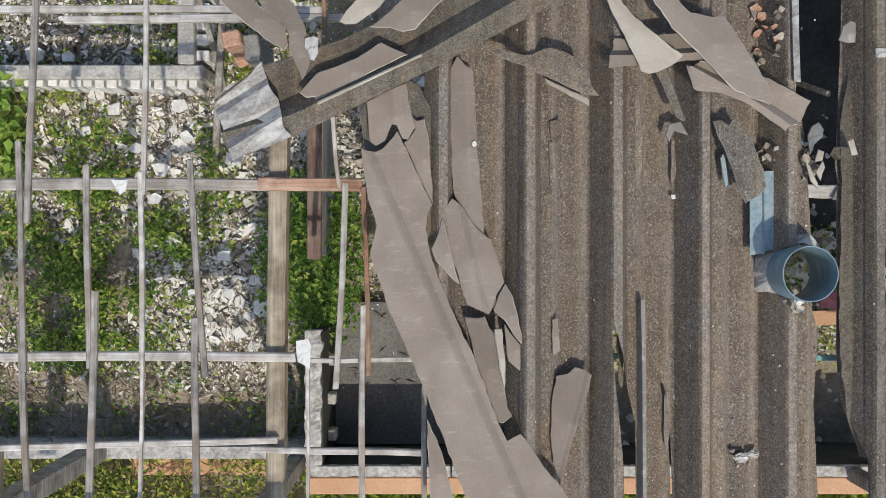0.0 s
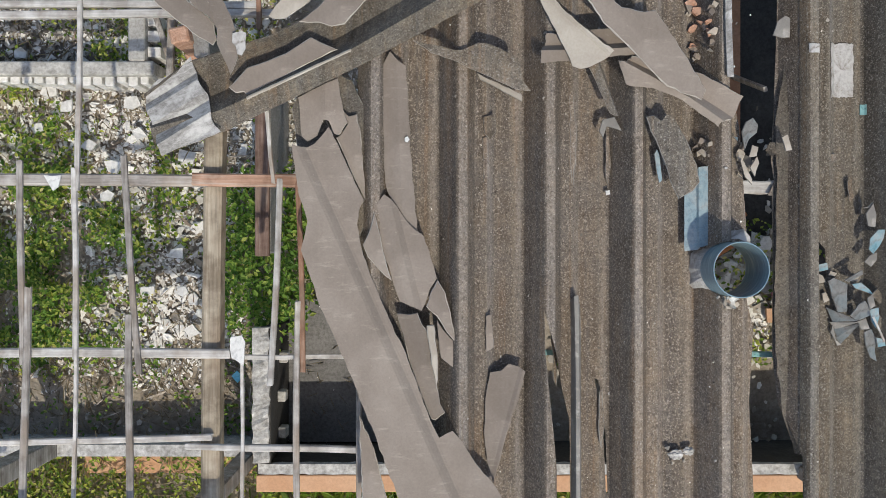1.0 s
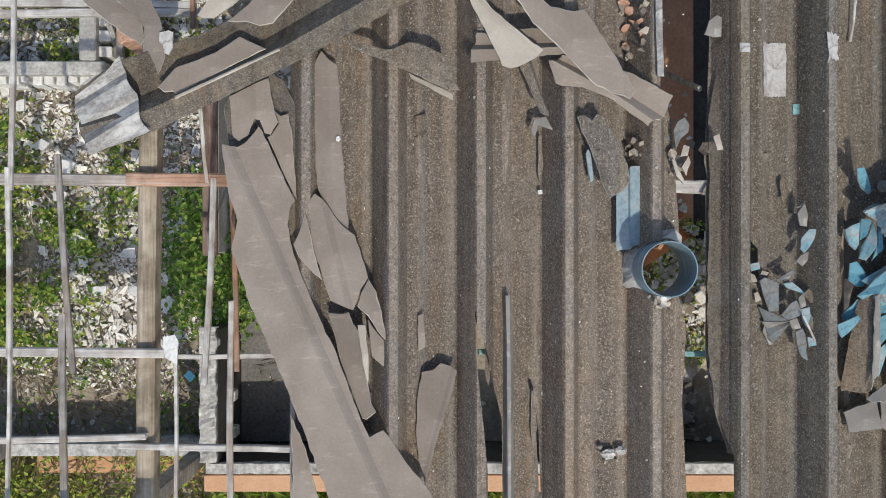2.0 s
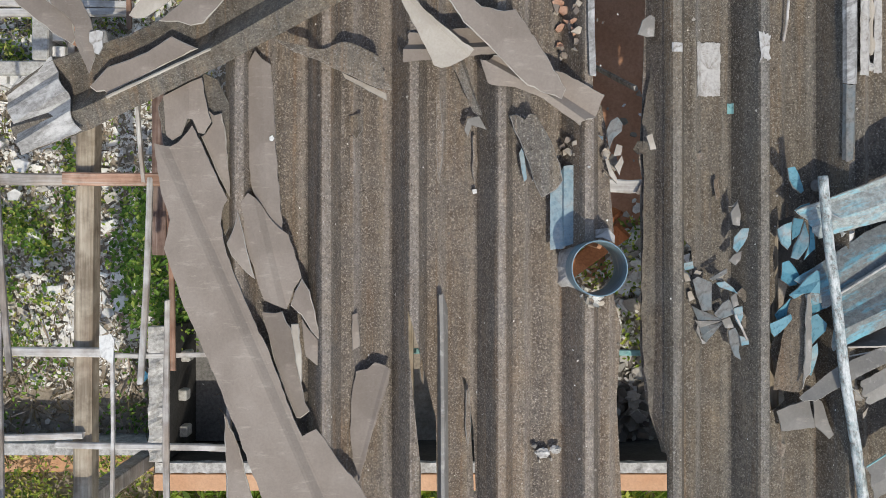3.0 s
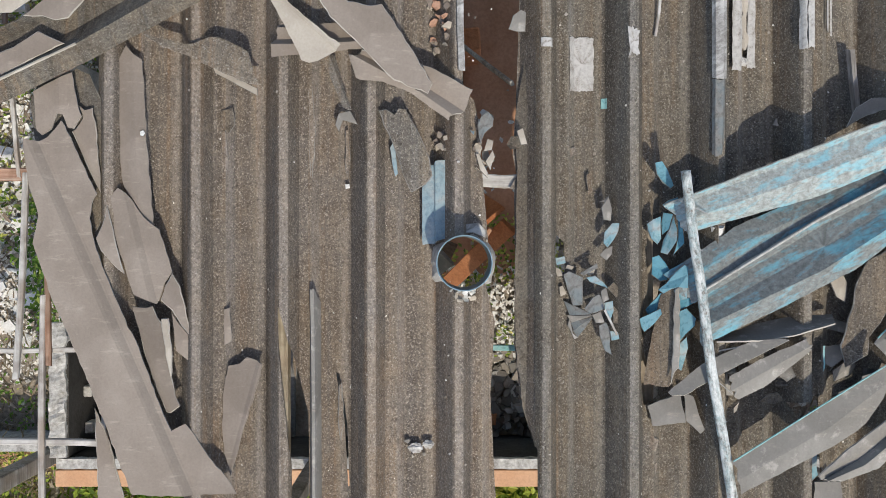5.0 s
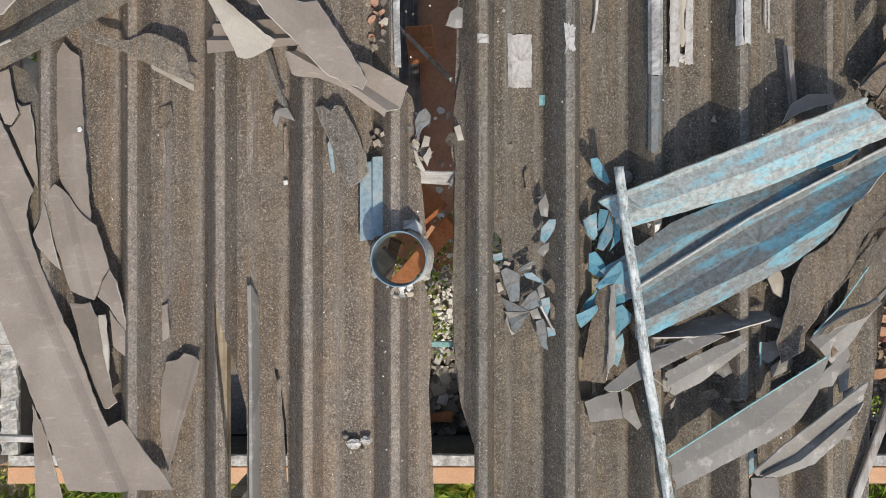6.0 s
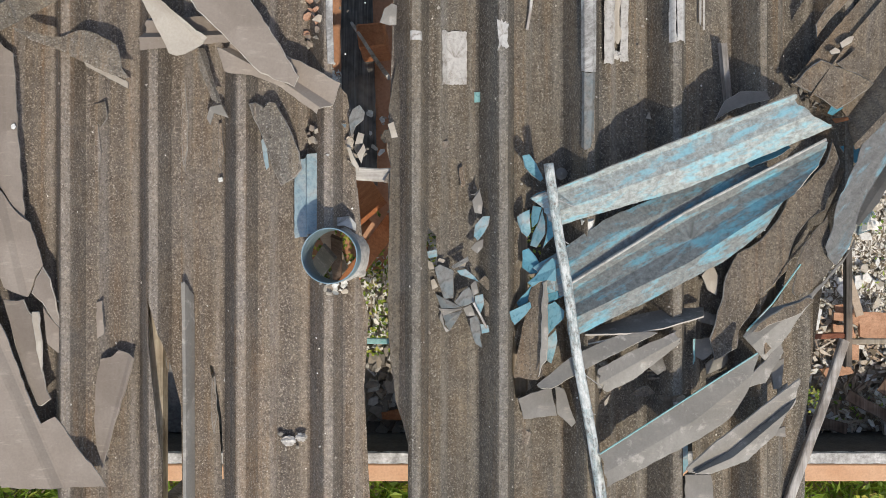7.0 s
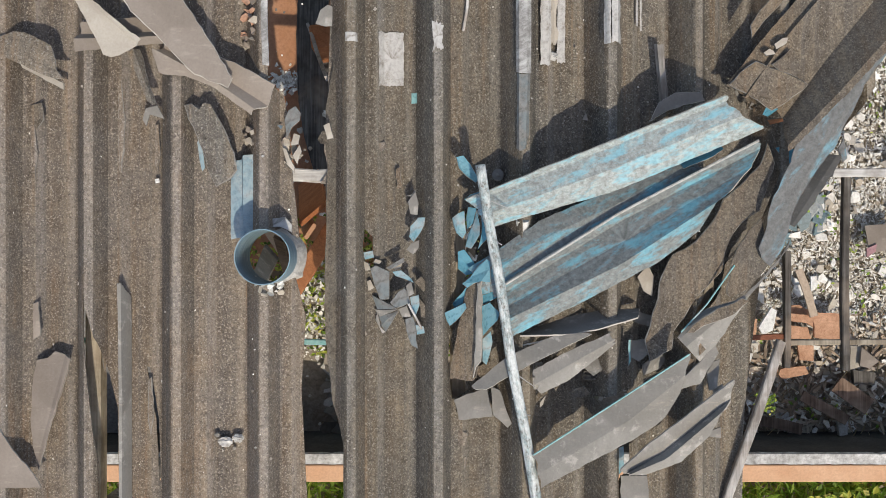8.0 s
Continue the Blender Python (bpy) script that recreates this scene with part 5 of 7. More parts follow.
def roof_patch(x0, x1, y0, y1, material, label, name, category, lift=0.020, rag=0.008, seed=1, flat=False):
    """A thin coat or tape that follows the waves."""
    r = rng_for(seed)
    n = max(4, int((x1 - x0) / 0.004))
    xs = np.linspace(x0, x1, n)
    ends = [(y0 + r.uniform(-rag, rag), y1 + r.uniform(-rag, rag)) for _ in xs]
    k = max(3, int((y1 - y0) / 0.03))
    smooth_ends = lambda q, i: (ends[max(i - 1, 0)][q] + ends[i][q] + ends[min(i + 1, n - 1)][q]) / 3
    ends = [(smooth_ends(0, i), smooth_ends(1, i)) for i in range(n)]
    top = np.array([[(x + (r.uniform(-rag, rag) * 0.4 if i in (0, n - 1) else 0), a + (b - a) * j / k, roof_z(x) + lift) for j in range(k + 1)] for i, (x, (a, b)) in enumerate(zip(xs, ends))])
    v, f = solid_grid(top, 0.003)
    return thing(name, v, f, material, label, category, "marks on the roof")


def patch_px(ab, *args, **kw):
    (xa, ya, _), (xb, yb, _) = ab
    return roof_patch(min(xa, xb), max(xa, xb), min(ya, yb), max(ya, yb), *args, **kw)


patch_px([(2.389, 1.064, 2.360), (2.516, 0.781, 2.360)], WASH2, "white sealing patch stuck on the roof", "sealing_patch", "patch", seed=201)
patch_px([(2.223, 1.030, 2.460), (2.284, 0.984, 2.460)], WASH2, "short white tape over a crest", "tape", "tape", seed=202, rag=0.002)
patch_px([(2.678, 1.080, 2.460), (2.722, 0.940, 2.460)], WASH2, "white paint splash on a crest", "paint_splash", "paint", seed=203, rag=0.03)
patch_px([(3.237, 1.687, 2.320), (3.294, 0.884, 2.320)], WASH2, "whitewash run down the roof", "paint_run", "paint", seed=204)
patch_px([(3.330, 1.687, 2.320), (3.372, 0.902, 2.320)], WASH2, "whitewash run down the roof", "paint_run", "paint", seed=205)
patch_px([(3.294, 1.687, 2.320), (3.330, 1.004, 2.320)], PALE, "worn whitewash between two runs", "paint_run", "paint", seed=206, rag=0.02)
patch_px([(3.557, 1.647, 2.440), (3.586, 0.973, 2.440)], WASH2, "whitewash run down the roof", "paint_run", "paint", seed=207)
patch_px([(3.591, 1.640, 2.460), (3.647, 0.981, 2.460)], WASH2, "bright whitewash run down the roof", "paint_run", "paint", seed=208)
patch_px([(3.745, 1.674, 2.360), (3.757, 1.094, 2.360)], WASH2, "thin whitewash streak down the roof", "paint_run", "paint", seed=209, rag=0.003)
patch_px([(3.769, 1.674, 2.360), (3.778, 1.073, 2.360)], WASH2, "thin whitewash streak down the roof", "paint_run", "paint", seed=210, rag=0.003)
patch_px([(2.558, 0.743, 2.360), (2.585, 0.689, 2.360)], TEAL, "small green label on the roof", "label", "label", seed=211, rag=0.001)
sheet([[(3.100, 1.635, 2.475), (3.103, 0.826, 2.475)], [(3.113, 1.627, 2.500), (3.116, 0.819, 2.500)], [(3.159, 1.627, 2.500), (3.156, 0.816, 2.500)], [(3.182, 1.637, 2.470), (3.179, 0.821, 2.470)]], WASH, "pale grey capping strip along a crest", 213, name="capping_strip", n=20, rag=0.001, edge=0.001)
sheet([[(3.107, 0.822, 2.465), (3.104, 0.437, 2.465)], [(3.116, 0.818, 2.490), (3.116, 0.423, 2.490)], [(3.160, 0.818, 2.490), (3.148, 0.429, 2.490)], [(3.174, 0.822, 2.465), (3.168, 0.502, 2.465)]], ASH, "dark grey lower end of the capping strip", 214, name="capping_strip", n=14, rag=0.004, edge=0.001)
sheet([[(3.834, 0.995, 2.360), (3.867, 0.662, 2.360)], [(3.843, 0.987, 2.400), (3.873, 0.657, 2.400)], [(3.885, 0.995, 2.360), (3.915, 0.662, 2.360)]], GREYWOOD, "narrow grey-green profile strip", 215, name="profile_strip", n=8, rag=0.002)
v, f = rod([(2.861, 1.311, 2.380), (2.849, 1.163, 2.380), (2.831, 1.060, 2.380)], 0.008, 8)
thing("stick", v, f, PALEWOOD, "thin pale stick lying on the roof", "stick")


def blob(center, size, material, label, name, category, seed, flat=0.5):
    bm = bmesh.new()
    bmesh.ops.create_icosphere(bm, subdivisions=3, radius=size)
    for q in bm.verts:
        d = 1 + 0.55 * noise.noise(q.co * (2.2 / size) + Vector((seed, 0, 0))) + 0.3 * noise.noise(q.co * (6 / size))
        q.co = Vector((q.co.x * d, q.co.y * d * 0.75, q.co.z * d * flat))
        q.co += Vector(center)
    return tagged(part(name, bm, material, None), label, category)


blob((1.575, -1.103, 2.340), 0.036, CAP, "rough pale grey lump of mortar on the roof", "mortar_lump", "mortar", 3)
blob((1.641, -1.085, 2.340), 0.028, CAP, "crusty pale lump of mortar on the roof", "mortar_lump", "mortar", 5)
blob((3.302, 0.936, 2.330), 0.03, CAP, "rough mortar lump in a whitewash run", "mortar_lump", "mortar", 9, 0.35)
chip([(0.150, 0.554, 2.436), (0.167, 0.563, 2.436), (0.179, 0.545, 2.436), (0.167, 0.528, 2.436), (0.150, 0.534, 2.436)], WHITE, "small round white fleck on a fragment", 216, rag=0.0005)
chip([(1.203, 0.286, 2.345), (1.227, 0.289, 2.345), (1.230, 0.266, 2.345), (1.206, 0.260, 2.345)], WHITE, "small white fleck on the roof", 217, rag=0.0005)
chip([(3.461, 0.601, 2.330), (3.482, 0.640, 2.330), (3.494, 0.595, 2.330)], PALE, "small pale chip on the roof", 218, rag=0.001)

# ---- brick bits and small fragments ----
def scatter(pts, n, size, materials, label, seed, z=(2.34, 2.42), name="sheet_fragment", category="fragment", thick=0.007, tilt=0.16):
    """Small broken pieces strewn over a polygon."""
    r = rng_for(seed)
    xs, ys = [p[0] for p in pts], [p[1] for p in pts]
    def inside(x, y):
        c = False
        for (xa, ya, _), (xb, yb, _) in zip(pts, pts[1:] + pts[:1]):
            if (ya > y) != (yb > y) and x < (xb - xa) * (y - ya) / (yb - ya) + xa:
                c = not c
        return c
    made = 0
    while made < n:
        x, y = r.uniform(min(xs), max(xs)), r.uniform(min(ys), max(ys))
        if not inside(x, y):
            continue
        k, s, ph = r.choice((3, 4, 4, 5, 6)), size * r.uniform(0.5, 1.3), r.uniform(0, 6.3)
        stretch, gx, gy = r.uniform(0.45, 1.0), r.uniform(-tilt, tilt), r.uniform(-tilt, tilt)
        a = r.uniform(0, 3.14)
        out = []
        for q in range(k):
            t = ph + 6.283 * (q + r.uniform(-0.25, 0.25)) / k
            u, w = s * math.cos(t), s * stretch * math.sin(t)
            dx, dy = u * math.cos(a) - w * math.sin(a), u * math.sin(a) + w * math.cos(a)
            out.append((x + dx, y + dy, max(roof_z(x) + 0.018, r.uniform(*z)) * 0 + roof_z(x) + 0.02 + r.uniform(0, z[1] - z[0]) * 0.3 + gx * dx + gy * dy))
        v, f = shard(out, thick, r.randint(1, 9999), 0.002, 0.03)
        thing(name, v, f, r.choice(materials), label, category, label)
        made += 1


BRICK = stone("brick_rubble", (0.42, 0.22, 0.14), (0.62, 0.42, 0.32), 0.9, 20.0, 70.0)
scatter([(1.640, 1.283, 2.360), (1.750, 1.297, 2.360), (1.756, 1.134, 2.360), (1.732, 0.985, 2.360), (1.669, 0.979, 2.360), (1.649, 1.134, 2.360)], 22, 0.030, [BRICK, BRICK, BRICK, PALE, CLEAN], "pinkish brick crumbs on the roof", 301, name="brick_crumb", category="brick", thick=0.02)
scatter([(1.669, 0.553, 2.360), (1.738, 0.545, 2.360), (1.720, 0.420, 2.360), (1.669, 0.426, 2.360)], 6, 0.028, [BRICK, PALE, CLEAN], "pinkish brick crumbs on the roof", 302, name="brick_crumb", category="brick", thick=0.02)
scatter([(1.880, 0.543, 2.360), (1.916, 0.514, 2.360), (1.924, 0.335, 2.360), (1.895, 0.365, 2.360), (2.014, 0.335, 2.360), (1.895, 0.365, 2.360)], 6, 0.03, [SPOTTED, PALE, CLEAN], "pale splinters at the broken opening", 305, z=(2.36, 2.48))
scatter([(2.088, 0.588, 2.360), (2.177, 0.603, 2.360), (2.183, 0.335, 2.360), (2.094, 0.341, 2.360)], 5, 0.035, [SPOTTED, OLD_LOOSE], "pale splinters at the broken opening", 306)
scatter([(3.156, -0.672, 2.400), (3.392, -0.554, 2.400), (3.598, -0.672, 2.400), (3.362, -0.908, 2.400)], 8, 0.05, [SPOTTED, CLEAN, OLD_LOOSE], "small grey broken pieces among the sheets", 308, z=(2.36, 2.5))
scatter([(4.218, 0.775, 2.400), (4.425, 0.686, 2.400), (4.484, 0.509, 2.400), (4.336, 0.583, 2.400)], 9, 0.04, [OLD_LOOSE, SPOTTED, TERRA, DEEP_BLUE], "crushed bits at the end of the blue sheet", 309, z=(2.36, 2.7))
scatter([(3.746, -0.436, 2.400), (4.130, -0.377, 2.400), (4.100, -0.849, 2.400), (3.746, -0.908, 2.400)], 10, 0.07, [OLD_LOOSE, OLD_LOOSE, SPOTTED, DARKWOOD], "dark broken pieces below the sheets", 310, z=(2.34, 2.4))
scatter([(1.848, 0.658, 2.360), (1.967, 0.673, 2.360), (1.982, 0.360, 2.360), (1.893, 0.330, 2.360), (1.863, 0.479, 2.360)], 5, 0.03, [SPOTTED, BLUE_FULL, PALE], "pale splinters at the broken opening", 311, z=(2.36, 2.5))

scatter([(1.508, -1.074, 2.330), (1.580, -1.050, 2.330), (1.664, -1.074, 2.330), (1.658, -1.134, 2.330), (1.574, -1.164, 2.330), (1.502, -1.134, 2.330)], 11, 0.014, [CAP, BROKEN, SPOTTED], "mortar crumbs round the lumps", 337, name="mortar_crumb", category="mortar", thick=0.012)

# heap of broken pieces by the small hole
HEAP = [([(2.345, -0.187, 2.420), (2.375, -0.170, 2.420), (2.448, -0.202, 2.420), (2.445, -0.346, 2.420), (2.395, -0.349, 2.420), (2.363, -0.258, 2.420)], ASH),
        ([(2.431, -0.181, 2.430), (2.519, -0.128, 2.430), (2.525, -0.152, 2.430), (2.449, -0.193, 2.430)], ASH),
        ([(2.461, -0.201, 2.440), (2.508, -0.193, 2.440), (2.552, -0.228, 2.440), (2.575, -0.260, 2.440), (2.523, -0.240, 2.440), (2.479, -0.225, 2.440)], TURQ),
        ([(2.351, -0.324, 2.380), (2.488, -0.391, 2.460), (2.382, -0.404, 2.390)], ASH),
        ([(2.366, -0.401, 2.385), (2.492, -0.396, 2.465), (2.393, -0.439, 2.390)], SPOTTED),
        ([(2.387, -0.440, 2.380), (2.494, -0.402, 2.460), (2.408, -0.484, 2.390)], ASH),
        ([(2.399, -0.481, 2.380), (2.494, -0.408, 2.460), (2.425, -0.520, 2.380)], ASH),
        ([(2.450, -0.362, 2.450), (2.494, -0.304, 2.450), (2.526, -0.286, 2.450), (2.546, -0.315, 2.450), (2.555, -0.362, 2.450), (2.514, -0.382, 2.450), (2.479, -0.391, 2.450)], ASH),
        ([(2.532, -0.274, 2.460), (2.561, -0.251, 2.460), (2.576, -0.315, 2.460), (2.544, -0.332, 2.460)], SPOTTED),
        ([(2.552, -0.333, 2.440), (2.599, -0.322, 2.440), (2.605, -0.374, 2.440), (2.584, -0.430, 2.440), (2.561, -0.392, 2.440)], TURQ),
        ([(2.493, -0.395, 2.430), (2.537, -0.378, 2.430), (2.560, -0.436, 2.430), (2.513, -0.439, 2.430)], SPOTTED),
        ([(2.528, -0.451, 2.430), (2.566, -0.434, 2.430), (2.593, -0.492, 2.430), (2.584, -0.551, 2.430), (2.596, -0.604, 2.430), (2.560, -0.583, 2.430), (2.534, -0.510, 2.430)], ASH),
        ([(2.581, -0.476, 2.450), (2.625, -0.485, 2.450), (2.631, -0.520, 2.450), (2.590, -0.529, 2.450)], TURQ),
        ([(2.601, -0.341, 2.400), (2.645, -0.391, 2.400), (2.639, -0.444, 2.400), (2.607, -0.439, 2.400)], OLD_LOOSE),
        ([(2.577, -0.258, 2.400), (2.610, -0.226, 2.400), (2.648, -0.270, 2.400), (2.663, -0.297, 2.400), (2.621, -0.306, 2.400)], OLD_LOOSE),
        ([(2.542, 0.163, 2.420), (2.581, 0.216, 2.420), (2.598, 0.154, 2.420), (2.592, 0.092, 2.420), (2.554, 0.098, 2.420)], SPOTTED),
        ([(2.533, 0.193, 2.410), (2.560, 0.201, 2.410), (2.589, 0.231, 2.410), (2.571, 0.190, 2.410)], SPOTTED),
        ([(2.555, 0.033, 2.440), (2.596, 0.080, 2.440), (2.634, 0.080, 2.440), (2.628, 0.036, 2.440), (2.605, -0.005, 2.440), (2.572, -0.049, 2.440), (2.549, -0.023, 2.440)], TURQ),
        ([(2.534, -0.087, 2.420), (2.560, -0.055, 2.420), (2.601, -0.037, 2.420), (2.598, -0.081, 2.420), (2.569, -0.114, 2.420)], SPOTTED),
        ([(2.325, -0.253, 2.390), (2.346, -0.244, 2.390), (2.367, -0.288, 2.390), (2.334, -0.303, 2.390)], PALE),
        ([(2.298, -0.105, 2.380), (2.357, -0.090, 2.380), (2.363, -0.129, 2.380), (2.316, -0.141, 2.380)], TURQ),
        ([(2.304, -0.147, 2.380), (2.334, -0.158, 2.380), (2.351, -0.194, 2.380), (2.316, -0.200, 2.380)], PALE),
        ([(2.370, -0.135, 2.390), (2.405, -0.146, 2.390), (2.393, -0.164, 2.390), (2.358, -0.158, 2.390)], PALE),
        ([(2.645, -0.303, 2.400), (2.663, -0.294, 2.400), (2.657, -0.347, 2.400), (2.645, -0.356, 2.400)], PALE),
        ([(2.382, -0.413, 2.390), (2.399, -0.495, 2.390), (2.429, -0.519, 2.390), (2.405, -0.525, 2.390), (2.370, -0.454, 2.390)], SPOTTED),
        ([(2.477, -0.170, 2.410), (2.513, -0.158, 2.410), (2.504, -0.187, 2.410), (2.471, -0.193, 2.410)], PALE)]
for k, (pts, m) in enumerate(HEAP):
    chip(pts, m, "broken sheet piece in a heap on the roof", 340 + k, rag=0.002)
v, f = rod([(2.548, -0.366, 2.490), (2.582, -0.430, 2.480), (2.614, -0.495, 2.470)], 0.006, 6)
thing("splinter", v, f, PALEWOOD, "thin pale wood splinter in the heap", "splinter")

# blue shards at the pole
chip([(2.791, 0.382, 2.560), (2.828, 0.390, 2.560), (2.867, 0.348, 2.520), (2.910, 0.272, 2.460), (2.893, 0.257, 2.460), (2.846, 0.288, 2.480), (2.804, 0.326, 2.540)], SHARD_BLUE, "narrow turquoise splinter standing up", 480, rag=0.002)
chip([(2.833, 0.169, 2.540), (2.865, 0.194, 2.540), (2.911, 0.209, 2.540), (2.922, 0.141, 2.520), (2.887, 0.136, 2.500), (2.856, 0.152, 2.520)], SHARD_BLUE, "torn blue corner of the long sheet", 481, rag=0.002)
chip([(2.770, 0.076, 2.460), (2.800, 0.099, 2.480), (2.835, 0.113, 2.500), (2.838, 0.061, 2.480), (2.846, -0.002, 2.460), (2.826, -0.031, 2.460), (2.793, -0.002, 2.460), (2.777, 0.039, 2.450)], TURQ, "pale turquoise jagged piece under the pole", 482, rag=0.002)
chip([(2.899, 0.113, 2.500), (2.913, 0.046, 2.520), (2.913, -0.012, 2.520), (2.871, -0.084, 2.490), (2.839, -0.072, 2.470), (2.853, -0.011, 2.470), (2.880, 0.047, 2.490)], TURQ, "pale turquoise jagged piece under the pole", 483, rag=0.002)
chip([(2.915, 0.141, 2.510), (2.941, 0.104, 2.510), (2.958, -0.026, 2.490), (2.925, -0.061, 2.480), (2.903, -0.087, 2.470), (2.922, 0.003, 2.500)], DEEP_BLUE, "deep blue strip of sheet under the pole", 484, rag=0.002)
chip([(2.853, 0.134, 2.470), (2.900, 0.125, 2.490), (2.881, 0.047, 2.480), (2.849, 0.018, 2.460), (2.843, 0.076, 2.460)], SHARD_BLUE, "jagged blue piece under the pole", 485, rag=0.002)
chip([(2.800, -0.098, 2.450), (2.834, -0.084, 2.460), (2.869, -0.127, 2.460), (2.901, -0.177, 2.440), (2.878, -0.215, 2.440), (2.843, -0.221, 2.440), (2.800, -0.186, 2.430)], DEEP_BLUE, "dark blue jagged piece under the pole", 486, rag=0.002)
chip([(2.822, -0.263, 2.490), (2.864, -0.228, 2.500), (2.905, -0.170, 2.520), (2.945, -0.133, 2.540), (2.965, -0.147, 2.540), (2.967, -0.256, 2.530), (2.918, -0.250, 2.530), (2.886, -0.260, 2.510), (2.851, -0.284, 2.490)], SHARD_BLUE, "blue strip end under the pole", 487, rag=0.002)
chip([(2.897, -0.263, 2.510), (2.965, -0.239, 2.520), (2.965, -0.308, 2.520), (2.922, -0.321, 2.500)], TURQ, "pale blue piece beside the pole", 488, rag=0.002)
chip([(2.773, -0.369, 2.410), (2.843, -0.283, 2.440), (2.901, -0.280, 2.440), (2.872, -0.338, 2.440), (2.844, -0.380, 2.430), (2.787, -0.398, 2.410)], DEEP_BLUE, "deep blue piece in the hole by the pole", 489, rag=0.002)
chip([(2.732, -0.413, 2.460), (2.781, -0.389, 2.470), (2.839, -0.360, 2.470), (2.848, -0.389, 2.470), (2.817, -0.433, 2.460), (2.760, -0.484, 2.450), (2.742, -0.457, 2.450)], SHARD_BLUE, "blue strip sticking out of the roof", 490, rag=0.002)
chip([(2.923, -0.376, 2.490), (2.965, -0.358, 2.500), (3.014, -0.408, 2.500), (3.009, -0.448, 2.500), (2.967, -0.489, 2.490), (2.925, -0.539, 2.480)], SHARD_BLUE, "blue-painted piece beside the pole", 491, rag=0.002)
chip([(2.926, -0.549, 2.470), (2.971, -0.507, 2.480), (2.981, -0.563, 2.470), (2.968, -0.623, 2.460), (2.952, -0.685, 2.450), (2.929, -0.668, 2.450)], TURQ, "pale blue piece beside the pole", 492, rag=0.002)
chip([(2.903, -0.334, 2.470), (2.981, -0.301, 2.490), (3.010, -0.330, 2.490), (2.954, -0.362, 2.480), (2.920, -0.377, 2.470)], DEEP_BLUE, "dark blue strip beside the pole", 493, rag=0.002)
sheet([[(2.848, -0.281, 2.440), (2.815, -0.433, 2.440), (2.763, -0.696, 2.440), (2.757, -0.761, 2.440)], [(2.896, -0.250, 2.480), (2.882, -0.488, 2.480), (2.876, -0.663, 2.480), (2.876, -0.750, 2.480)], [(2.922, -0.255, 2.500), (2.919, -0.487, 2.500), (2.910, -0.660, 2.500), (2.890, -0.753, 2.500)]], OLD_LOOSE, "upright weathered sheet piece by the pole", 326, n=14)
chip([(2.900, -0.260, 2.530), (2.923, -0.248, 2.530), (2.926, -0.427, 2.530), (2.920, -0.657, 2.530), (2.895, -0.686, 2.530), (2.880, -0.743, 2.530), (2.889, -0.542, 2.530)], SPOTTED, "pale folded edge of sheet by the pole", 336)
chip([(3.740, -0.229, 2.400), (3.799, -0.170, 2.400), (3.829, -0.229, 2.400), (3.817, -0.332, 2.400), (3.770, -0.303, 2.400)], PALE, "beige rounded fragment under the sheets", 327)
chip([(3.784, 0.567, 2.500), (3.836, 0.671, 2.500), (3.915, 0.718, 2.500), (4.045, 0.718, 2.500), (4.068, 0.677, 2.500), (3.958, 0.654, 2.500), (3.857, 0.613, 2.500)], CLEAN, "curved grey fragment behind the blue sheet", 328)
chip([(3.907, -0.111, 2.470), (3.971, -0.081, 2.470), (4.024, -0.046, 2.470), (4.117, 0.064, 2.470), (4.146, 0.117, 2.470), (4.169, 0.175, 2.470), (4.256, 0.245, 2.470), (4.358, 0.350, 2.470), (4.396, 0.466, 2.470), (4.437, 0.361, 2.470), (4.390, 0.210, 2.470), (4.358, 0.111, 2.470), (4.271, 0.055, 2.470), (4.216, -0.017, 2.470), (4.178, -0.111, 2.470), (4.166, -0.198, 2.470), (4.099, -0.268, 2.470), (4.029, -0.338, 2.470), (3.971, -0.440, 2.470), (3.913, -0.512, 2.470), (3.907, -0.600, 2.470), (3.791, -0.664, 2.470), (3.764, -0.553, 2.470), (3.820, -0.373, 2.470), (3.849, -0.227, 2.470)], OLD_LOOSE, "big weathered slab broken off the roof end", 329)
folded([(4.342, 0.074), (4.362, -0.018), (4.328, -0.081), (4.385, -0.168), (4.342, -0.225), (4.267, -0.294), (4.187, -0.329), (4.164, -0.312), (4.187, -0.174), (4.216, -0.087), (4.273, -0.001)], [(4.342, 0.074), (4.169, -0.312)], [(0.25, 2.49), (0.0, 2.545), (-0.03, 2.545)], OLD_LOOSE, "weathered slab broken off the roof end", 330)
v, f = rod([(3.944, -0.510, 2.500), (4.066, -0.369, 2.530), (4.204, -0.167, 2.550)], 0.0045, 6)
thing("painted_edge", v, f, TEAL, "thin teal-painted broken edge", parent=hollow_sheet)
v, f = rod([(3.180, -1.123, 2.585), (3.613, -0.837, 2.615), (3.939, -0.603, 2.695)], 0.0045, 6)
thing("painted_edge", v, f, TEAL, "thin teal-painted edge", parent=teal_sheet)
chip([(4.050, -0.663, 2.480), (4.114, -0.546, 2.480), (4.143, -0.619, 2.480), (4.050, -0.779, 2.480), (3.934, -0.808, 2.480), (3.919, -0.779, 2.480)], SPOTTED, "curved grey piece at the sheet end", 332)
chip([(4.130, -0.816, 2.420), (4.183, -0.787, 2.420), (4.198, -0.846, 2.420), (4.130, -0.881, 2.420)], CLEAN_GREY, "small grey sheet piece", 333)
chip([(4.118, -1.028, 2.420), (4.171, -1.011, 2.420), (4.174, -1.069, 2.420), (4.113, -1.063, 2.420)], CLEAN_GREY, "small square grey piece", 334)
